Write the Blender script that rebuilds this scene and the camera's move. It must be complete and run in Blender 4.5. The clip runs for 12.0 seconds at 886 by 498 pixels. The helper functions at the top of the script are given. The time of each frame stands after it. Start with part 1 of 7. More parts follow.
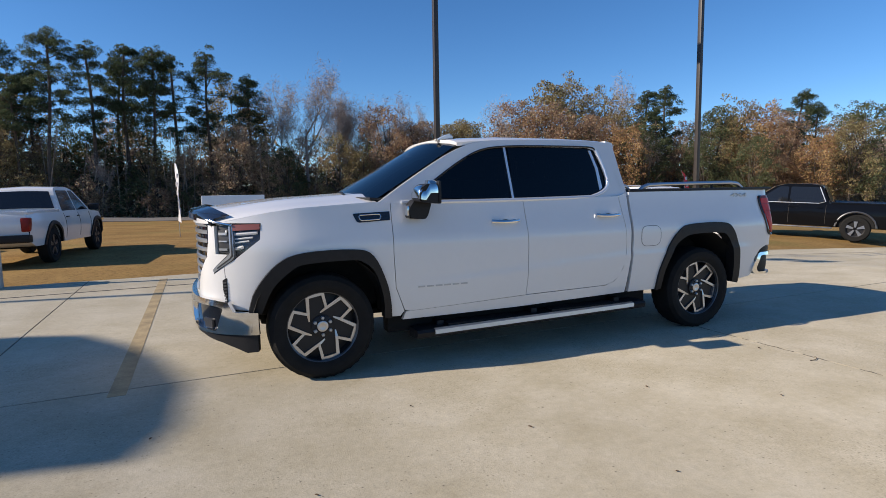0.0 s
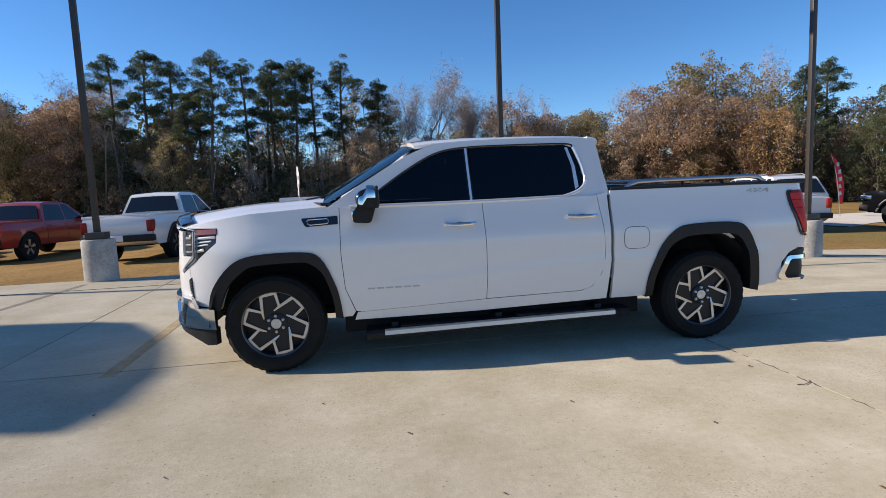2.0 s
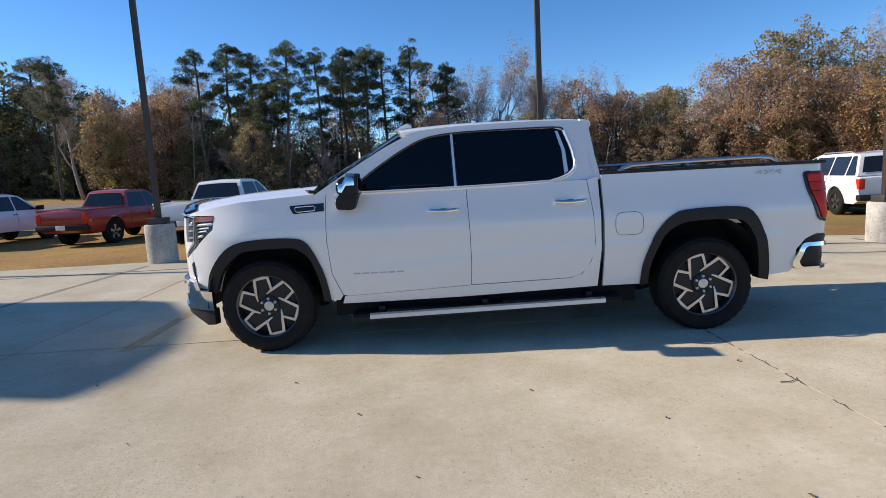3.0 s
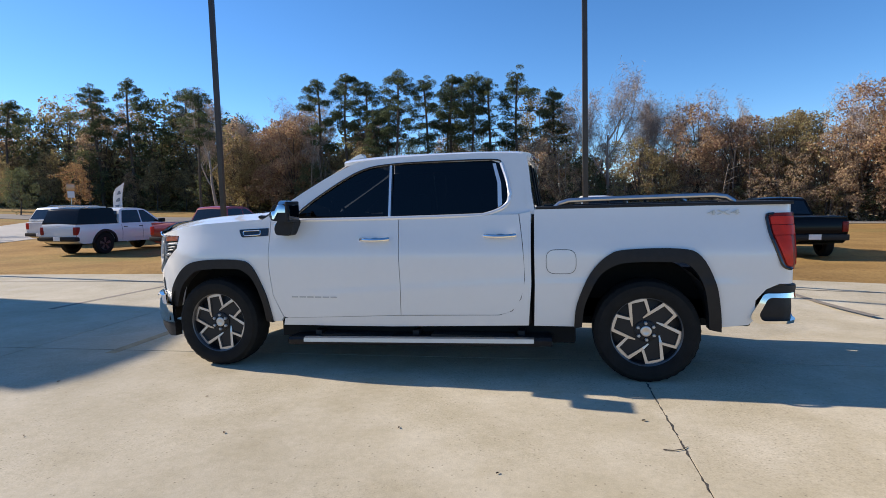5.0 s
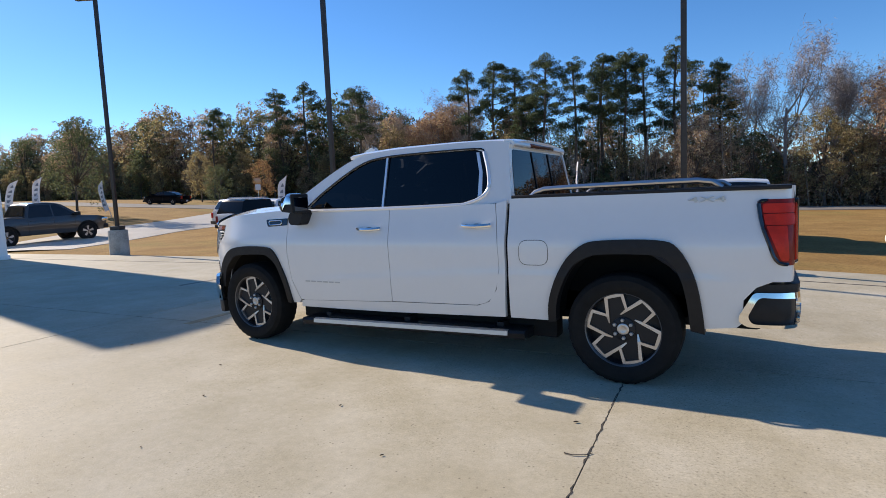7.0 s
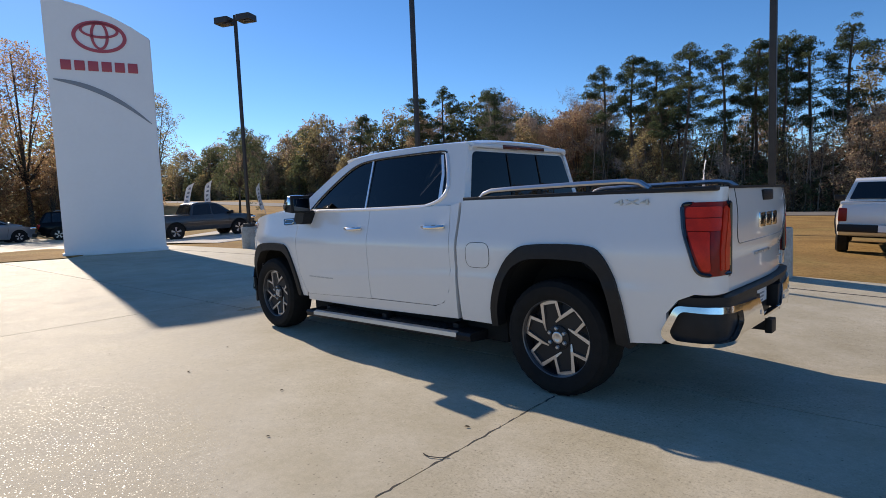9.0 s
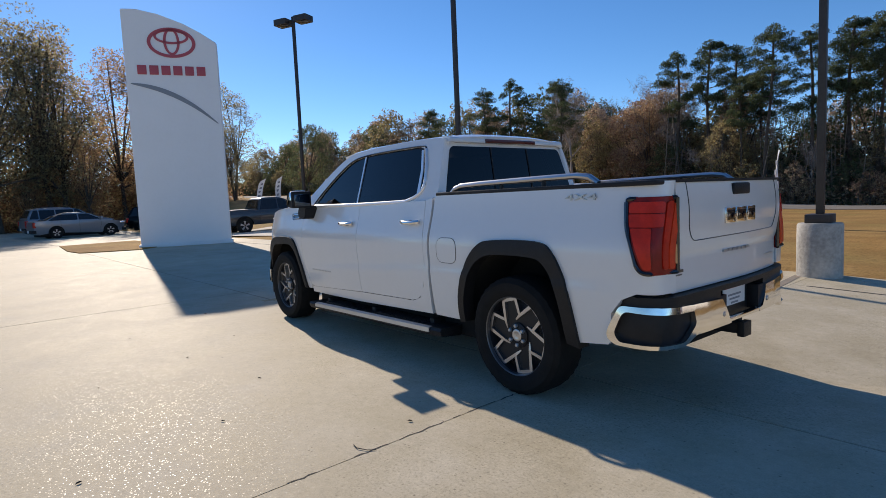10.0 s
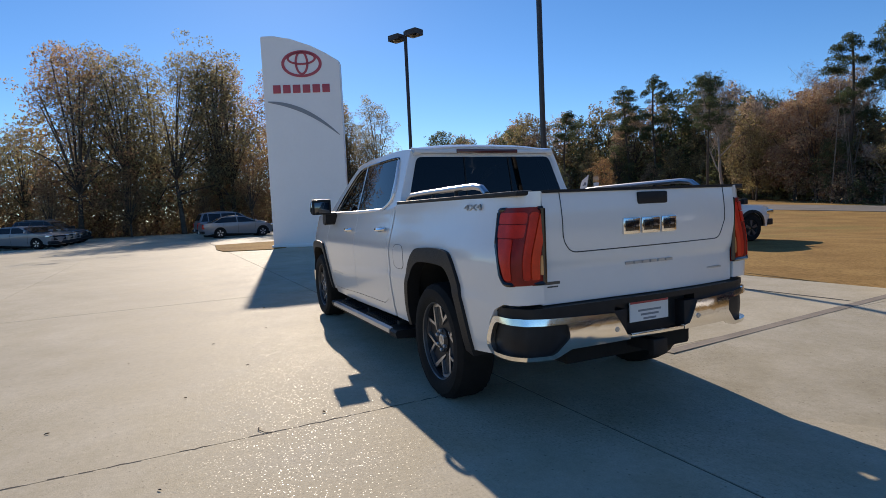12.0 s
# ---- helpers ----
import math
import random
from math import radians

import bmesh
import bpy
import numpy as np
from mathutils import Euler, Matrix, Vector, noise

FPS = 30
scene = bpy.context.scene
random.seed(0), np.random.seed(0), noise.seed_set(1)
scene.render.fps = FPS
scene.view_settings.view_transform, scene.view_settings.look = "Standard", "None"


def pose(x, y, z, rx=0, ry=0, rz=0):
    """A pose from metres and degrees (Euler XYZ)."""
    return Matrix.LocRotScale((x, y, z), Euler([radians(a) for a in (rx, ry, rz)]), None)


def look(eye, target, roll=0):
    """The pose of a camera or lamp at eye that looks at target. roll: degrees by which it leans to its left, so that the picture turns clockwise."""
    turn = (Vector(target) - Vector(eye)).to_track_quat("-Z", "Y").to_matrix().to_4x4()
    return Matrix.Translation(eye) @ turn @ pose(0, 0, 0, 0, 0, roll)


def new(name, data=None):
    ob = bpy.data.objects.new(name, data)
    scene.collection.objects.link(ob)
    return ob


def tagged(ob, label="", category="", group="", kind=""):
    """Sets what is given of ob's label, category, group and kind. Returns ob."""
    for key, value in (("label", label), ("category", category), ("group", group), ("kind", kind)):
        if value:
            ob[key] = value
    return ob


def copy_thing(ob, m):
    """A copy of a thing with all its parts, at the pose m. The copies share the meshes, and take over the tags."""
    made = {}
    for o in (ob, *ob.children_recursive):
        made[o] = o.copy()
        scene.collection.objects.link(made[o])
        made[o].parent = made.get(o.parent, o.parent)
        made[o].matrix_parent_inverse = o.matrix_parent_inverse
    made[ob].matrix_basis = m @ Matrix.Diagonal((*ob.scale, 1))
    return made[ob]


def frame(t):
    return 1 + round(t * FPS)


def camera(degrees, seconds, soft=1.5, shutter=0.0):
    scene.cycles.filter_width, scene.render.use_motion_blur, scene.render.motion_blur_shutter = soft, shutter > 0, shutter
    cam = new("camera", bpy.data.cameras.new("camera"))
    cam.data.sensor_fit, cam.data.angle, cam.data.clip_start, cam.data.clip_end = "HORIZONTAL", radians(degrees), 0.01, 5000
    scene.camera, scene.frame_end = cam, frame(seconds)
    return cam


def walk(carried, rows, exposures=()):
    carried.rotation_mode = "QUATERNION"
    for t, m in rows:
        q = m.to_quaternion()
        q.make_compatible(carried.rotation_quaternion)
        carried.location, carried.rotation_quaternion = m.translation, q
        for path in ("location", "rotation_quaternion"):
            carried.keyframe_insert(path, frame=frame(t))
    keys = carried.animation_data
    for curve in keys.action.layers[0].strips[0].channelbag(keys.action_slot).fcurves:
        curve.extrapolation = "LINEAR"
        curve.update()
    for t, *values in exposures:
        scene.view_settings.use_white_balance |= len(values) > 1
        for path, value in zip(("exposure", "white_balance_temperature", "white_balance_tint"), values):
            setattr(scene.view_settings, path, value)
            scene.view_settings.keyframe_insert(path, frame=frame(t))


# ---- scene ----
cam = camera(77.28, 12.0, soft=0.3)
PATH = [
    (0, (-2.542, -5.122, 1.419), (-1.808, -3.273, 1.208), -0.96),
    (0.5, (-2.193, -5.263, 1.43), (-1.592, -3.367, 1.221), -1.38),
    (1, (-1.807, -5.384, 1.441), (-1.348, -3.448, 1.238), -1.9),
    (1.5, (-1.436, -5.467, 1.439), (-1.059, -3.513, 1.241), -2.23),
    (2, (-1.059, -5.526, 1.446), (-0.806, -3.554, 1.23), -2.32),
    (2.5, (-0.668, -5.59, 1.441), (-0.593, -3.607, 1.189), -2.9),
    (3, (-0.284, -5.608, 1.441), (-0.308, -3.626, 1.177), -3.13),
    (5, (1.261, -5.428, 1.441), (0.83, -3.482, 1.277), -1.52),
    (5.5, (1.623, -5.351, 1.433), (1.029, -3.448, 1.273), -1.52),
    (6, (1.999, -5.256, 1.438), (1.25, -3.41, 1.263), -1.7),
    (6.5, (2.338, -5.127, 1.416), (1.484, -3.327, 1.232), -2.1),
    (7, (2.67, -4.985, 1.418), (1.702, -3.245, 1.227), -2.46),
    (9, (3.933, -4.172, 1.364), (2.552, -2.734, 1.197), -2.29),
    (9.5, (4.211, -3.902, 1.363), (2.728, -2.572, 1.185), -2.46),
    (10, (4.46, -3.611, 1.342), (2.907, -2.363, 1.164), -2.48),
    (10.5, (4.728, -3.343, 1.342), (3.093, -2.201, 1.18), -2.5),
    (11, (4.971, -3.053, 1.348), (3.257, -2.034, 1.192), -2.53),
    (11.5, (5.178, -2.759, 1.321), (3.405, -1.846, 1.175), -2.49),
    (12, (5.401, -2.459, 1.318), (3.58, -1.643, 1.175), -2.61),
]
walk(cam, [(t, look(eye, target, roll)) for t, eye, target, roll in PATH],
     exposures=[(0.0, 0.26, 6650, 11), (2.5, 0.45, 6700, 11), (5.5, 0.62, 6750, 11), (7.0, 0.50, 6750, 11), (9.5, 0.22, 6850, 12), (12.0, 0.15, 6900, 12)])

# ---- world and sun ----
SUN_EL, SUN_DIR = radians(28.5), Vector((-0.988, 0.155, 0.0)).normalized()
world = bpy.data.worlds.new("sky")
scene.world = world
world.use_nodes = True
wn = world.node_tree
sky = wn.nodes.new("ShaderNodeTexSky")
sky.sky_type, sky.sun_disc = "NISHITA", False
sky.sun_elevation, sky.sun_rotation = SUN_EL, math.atan2(SUN_DIR.x, SUN_DIR.y)
sky.air_density, sky.dust_density, sky.ozone_density, sky.altitude = 0.85, 0.10, 3.5, 900
deep = wn.nodes.new("ShaderNodeHueSaturation")
deep.inputs["Saturation"].default_value = 1.18
wn.links.new(sky.outputs[0], deep.inputs["Color"])
tone = wn.nodes.new("ShaderNodeMix")
tone.data_type, tone.blend_type = "RGBA", "MULTIPLY"
tone.inputs["Factor"].default_value = 1.0
tone.inputs["B"].default_value = (0.88, 0.985, 1.07, 1)
wn.links.new(deep.outputs[0], tone.inputs["A"])
wn.links.new(tone.outputs["Result"], wn.nodes["Background"].inputs[0])
wn.nodes["Background"].inputs[1].default_value = 0.118
sun = new("sun", bpy.data.lights.new("sun", "SUN"))
sun.data.energy, sun.data.angle, sun.data.color = 5.2, radians(0.53), (1.0, 0.89, 0.76)
towards = SUN_DIR * math.cos(SUN_EL) + Vector((0, 0, math.sin(SUN_EL)))
sun.rotation_euler = towards.to_track_quat("Z", "Y").to_euler()
sun.location = (0, 0, 30)

# ---- materials ----
def mat(name, color, rough=0.5, metal=0.0, var=0.0, scale=5.0, bump=0.0, bscale=60.0, coat=0.0, spec=0.5,
        second=None, island=0.0, alpha_glass=False, rnd=0.0, transl=0.0, rough_var=0.0):
    """A procedural surface: base colour with two scales of variation, fine relief and gloss."""
    m = bpy.data.materials.new(name)
    m.use_nodes = True
    nt = m.node_tree
    b = nt.nodes["Principled BSDF"]
    b.inputs["Roughness"].default_value, b.inputs["Metallic"].default_value = rough, metal
    b.inputs["Coat Weight"].default_value, b.inputs["Coat Roughness"].default_value = coat, 0.04
    b.inputs["Specular IOR Level"].default_value = spec
    b.inputs["Diffuse Roughness"].default_value = 0.4 if rough >= 0.85 else 0.0
    b.inputs["Base Color"].default_value = (*color, 1)
    tc = nt.nodes.new("ShaderNodeTexCoord")
    out = None
    if var or second:
        n1, n2 = nt.nodes.new("ShaderNodeTexNoise"), nt.nodes.new("ShaderNodeTexNoise")
        n1.inputs["Scale"].default_value, n2.inputs["Scale"].default_value = scale, scale * 9.3
        n1.inputs["Detail"].default_value, n2.inputs["Detail"].default_value = 5, 3
        for n in (n1, n2):
            nt.links.new(tc.outputs["Object"], n.inputs["Vector"])
        add = nt.nodes.new("ShaderNodeMath")
        add.operation = "MULTIPLY_ADD"
        nt.links.new(n2.outputs[0], add.inputs[0])
        add.inputs[1].default_value = 0.5
        nt.links.new(n1.outputs[0], add.inputs[2])
        ramp = nt.nodes.new("ShaderNodeValToRGB")
        lo = tuple(max(0, c * (1 - var)) for c in color)
        hi = second or tuple(min(1, c * (1 + var)) for c in color)
        ramp.color_ramp.elements[0].position, ramp.color_ramp.elements[1].position = 0.5, 1.0
        ramp.color_ramp.elements[0].color, ramp.color_ramp.elements[1].color = (*lo, 1), (*hi, 1)
        nt.links.new(add.outputs[0], ramp.inputs[0])
        out = ramp.outputs[0]
        if rough_var:
            mr = nt.nodes.new("ShaderNodeMapRange")
            mr.inputs["To Min"].default_value, mr.inputs["To Max"].default_value = rough - rough_var, rough + rough_var
            nt.links.new(n1.outputs[0], mr.inputs[0])
            nt.links.new(mr.outputs[0], b.inputs["Roughness"])
    if island or rnd:
        hsv = nt.nodes.new("ShaderNodeHueSaturation")
        if island:
            src = nt.nodes.new("ShaderNodeNewGeometry").outputs["Random Per Island"]
        else:
            src = nt.nodes.new("ShaderNodeObjectInfo").outputs["Random"]
        amount = island or rnd
        mv = nt.nodes.new("ShaderNodeMapRange")
        mv.inputs["To Min"].default_value, mv.inputs["To Max"].default_value = 1 - amount, 1 + amount
        nt.links.new(src, mv.inputs[0])
        nt.links.new(mv.outputs[0], hsv.inputs["Value"])
        if island:
            mh = nt.nodes.new("ShaderNodeMapRange")
            mh.inputs["To Min"].default_value, mh.inputs["To Max"].default_value = 0.47, 0.53
            nt.links.new(src, mh.inputs[0])
            nt.links.new(mh.outputs[0], hsv.inputs["Hue"])
        if out:
            nt.links.new(out, hsv.inputs["Color"])
        else:
            hsv.inputs["Color"].default_value = (*color, 1)
        out = hsv.outputs[0]
    if out:
        nt.links.new(out, b.inputs["Base Color"])
    if bump:
        nb = nt.nodes.new("ShaderNodeTexNoise")
        nb.inputs["Scale"].default_value, nb.inputs["Detail"].default_value = bscale, 4
        nt.links.new(tc.outputs["Object"], nb.inputs["Vector"])
        bp = nt.nodes.new("ShaderNodeBump")
        bp.inputs["Strength"].default_value, bp.inputs["Distance"].default_value = bump, 0.01
        nt.links.new(nb.outputs[0], bp.inputs["Height"])
        nt.links.new(bp.outputs[0], b.inputs["Normal"])
    if transl:
        tr = nt.nodes.new("ShaderNodeBsdfTranslucent")
        mx = nt.nodes.new("ShaderNodeMixShader")
        mx.inputs[0].default_value = transl
        if out:
            nt.links.new(out, tr.inputs[0])
        else:
            tr.inputs[0].default_value = (*color, 1)
        nt.links.new(b.outputs[0], mx.inputs[1])
        nt.links.new(tr.outputs[0], mx.inputs[2])
        nt.links.new(mx.outputs[0], nt.nodes["Material Output"].inputs[0])
    return m


def glass(name, tint, ior=1.5):
    m = bpy.data.materials.new(name)
    m.use_nodes = True
    nt = m.node_tree
    nt.nodes.remove(nt.nodes["Principled BSDF"])
    tr = nt.nodes.new("ShaderNodeBsdfTransparent")
    gl = nt.nodes.new("ShaderNodeBsdfGlossy")
    mx = nt.nodes.new("ShaderNodeMixShader")
    fr = nt.nodes.new("ShaderNodeFresnel")
    tr.inputs[0].default_value = (*tint, 1)
    gl.inputs["Roughness"].default_value = 0.01
    fr.inputs[0].default_value = ior
    nt.links.new(fr.outputs[0], mx.inputs[0])
    nt.links.new(tr.outputs[0], mx.inputs[1])
    nt.links.new(gl.outputs[0], mx.inputs[2])
    nt.links.new(mx.outputs[0], nt.nodes["Material Output"].inputs[0])
    return m


def concrete_mat(name, base):
    """Broom-finished concrete: broad stains, mottling, fine dark and light grit, soft relief."""
    m = bpy.data.materials.new(name)
    m.use_nodes = True
    nt = m.node_tree
    b = nt.nodes["Principled BSDF"]
    b.inputs["Specular IOR Level"].default_value = 0.22
    b.inputs["Diffuse Roughness"].default_value = 0.2
    tc = nt.nodes.new("ShaderNodeTexCoord")
    def noise_of(scale, detail, rough=0.55):
        n = nt.nodes.new("ShaderNodeTexNoise")
        n.inputs["Scale"].default_value, n.inputs["Detail"].default_value, n.inputs["Roughness"].default_value = scale, detail, rough
        nt.links.new(tc.outputs["Object"], n.inputs["Vector"])
        return n.outputs[0]
    def ramp(src, lo, hi, a, c):
        r = nt.nodes.new("ShaderNodeMapRange")
        r.inputs["From Min"].default_value, r.inputs["From Max"].default_value = lo, hi
        r.inputs["To Min"].default_value, r.inputs["To Max"].default_value = a, c
        nt.links.new(src, r.inputs[0])
        return r.outputs[0]
    def times(p, q):
        k = nt.nodes.new("ShaderNodeMath")
        k.operation = "MULTIPLY"
        nt.links.new(p, k.inputs[0])
        nt.links.new(q, k.inputs[1])
        return k.outputs[0]
    broad, mottle, grit, fine = noise_of(0.22, 4), noise_of(1.7, 6, 0.65), noise_of(17, 5, 0.75), noise_of(120, 2)
    v = times(times(ramp(broad, 0.3, 0.7, 0.83, 1.11), ramp(mottle, 0.3, 0.7, 0.86, 1.10)), times(ramp(grit, 0.3, 0.7, 0.89, 1.09), ramp(fine, 0.25, 0.75, 0.92, 1.07)))
    pick = nt.nodes.new("ShaderNodeObjectInfo")
    v = times(v, ramp(pick.outputs["Random"], 0, 1, 0.965, 1.035))
    spots = nt.nodes.new("ShaderNodeTexVoronoi")
    spots.inputs["Scale"].default_value = 5.3
    nt.links.new(tc.outputs["Object"], spots.inputs["Vector"])
    pick_spot = nt.nodes.new("ShaderNodeSeparateColor")
    nt.links.new(spots.outputs["Color"], pick_spot.inputs[0])
    v = times(v, ramp(times(ramp(pick_spot.outputs[0], 0.80, 0.98, 0.0, 1.0), ramp(spots.outputs["Distance"], 0.02, 0.06, 1.0, 0.0)), 0, 1, 1.0, 0.45))
    pits = nt.nodes.new("ShaderNodeTexVoronoi")
    pits.inputs["Scale"].default_value = 42
    nt.links.new(tc.outputs["Object"], pits.inputs["Vector"])
    pick_pit = nt.nodes.new("ShaderNodeSeparateColor")
    nt.links.new(pits.outputs["Color"], pick_pit.inputs[0])
    v = times(v, ramp(times(ramp(pick_pit.outputs[0], 0.88, 0.97, 0.0, 1.0), ramp(pits.outputs["Distance"], 0.10, 0.34, 1.0, 0.0)), 0, 1, 1.0, 0.50))
    # patches where the fine surface is worn off and dark and pale grit shows
    worn, speck = noise_of(0.55, 4), noise_of(62, 3, 0.7)
    v = times(v, ramp(times(ramp(worn, 0.42, 0.62, 0.15, 1.0), ramp(speck, 0.54, 0.68, 0.0, 1.0)), 0, 1, 1.0, 0.62))
    v = times(v, ramp(times(ramp(worn, 0.42, 0.62, 0.1, 1.0), ramp(speck, 0.46, 0.34, 0.0, 1.0)), 0, 1, 1.0, 1.16))
    hsv = nt.nodes.new("ShaderNodeHueSaturation")
    hsv.inputs["Color"].default_value = (*base, 1)
    nt.links.new(v, hsv.inputs["Value"])
    nt.links.new(ramp(mottle, 0.3, 0.7, 1.12, 0.85), hsv.inputs["Saturation"])
    nt.links.new(hsv.outputs[0], b.inputs["Base Color"])
    # worn grains of sand that glint towards the sun
    grain = nt.nodes.new("ShaderNodeTexVoronoi")
    grain.inputs["Scale"].default_value = 170
    nt.links.new(tc.outputs["Object"], grain.inputs["Vector"])
    part_of = nt.nodes.new("ShaderNodeSeparateColor")
    nt.links.new(grain.outputs["Color"], part_of.inputs[0])
    nt.links.new(times(ramp(mottle, 0.3, 0.7, 0.70, 0.80), ramp(part_of.outputs[0], 0.955, 0.975, 1.0, 0.5)), b.inputs["Roughness"])
    bp = nt.nodes.new("ShaderNodeBump")
    bp.inputs["Strength"].default_value, bp.inputs["Distance"].default_value = 0.45, 0.006
    nt.links.new(grit, bp.inputs["Height"])
    bp2 = nt.nodes.new("ShaderNodeBump")
    bp2.inputs["Strength"].default_value, bp2.inputs["Distance"].default_value = 0.5, 0.002
    nt.links.new(fine, bp2.inputs["Height"])
    nt.links.new(bp.outputs[0], bp2.inputs["Normal"])
    nt.links.new(bp2.outputs[0], b.inputs["Normal"])
    return m


def grass_mat(name, straw, dry, green):
    """Winter turf: straw and brown patches with olive tufts, fine blades as relief."""
    m = bpy.data.materials.new(name)
    m.use_nodes = True
    nt = m.node_tree
    b = nt.nodes["Principled BSDF"]
    b.inputs["Roughness"].default_value, b.inputs["Specular IOR Level"].default_value = 0.95, 0.1
    tc = nt.nodes.new("ShaderNodeTexCoord")
    def noise_of(scale, detail, rough=0.6):
        n = nt.nodes.new("ShaderNodeTexNoise")
        n.inputs["Scale"].default_value, n.inputs["Detail"].default_value, n.inputs["Roughness"].default_value = scale, detail, rough
        nt.links.new(tc.outputs["Object"], n.inputs["Vector"])
        return n.outputs[0]
    def blend(a, c, src, lo, hi):
        r = nt.nodes.new("ShaderNodeMapRange")
        r.inputs["From Min"].default_value, r.inputs["From Max"].default_value = lo, hi
        nt.links.new(src, r.inputs[0])
        x = nt.nodes.new("ShaderNodeMix")
        x.data_type = "RGBA"
        nt.links.new(r.outputs[0], x.inputs["Factor"])
        for socket, col in (("A", a), ("B", c)):
            if isinstance(col, tuple):
                x.inputs[socket].default_value = (*col, 1)
            else:
                nt.links.new(col, x.inputs[socket])
        return x.outputs["Result"]
    fine = noise_of(14, 6, 0.75)
    col = blend(straw, dry, noise_of(0.55, 5), 0.40, 0.62)
    col = blend(col, green, noise_of(0.16, 4), 0.52, 0.70)
    col = blend(tuple(c * 0.45 for c in dry), col, fine, 0.28, 0.52)
    nt.links.new(col, b.inputs["Base Color"])
    bp = nt.nodes.new("ShaderNodeBump")
    bp.inputs["Strength"].default_value, bp.inputs["Distance"].default_value = 1.0, 0.02
    nt.links.new(fine, bp.inputs["Height"])
    nt.links.new(bp.outputs[0], b.inputs["Normal"])
    return m


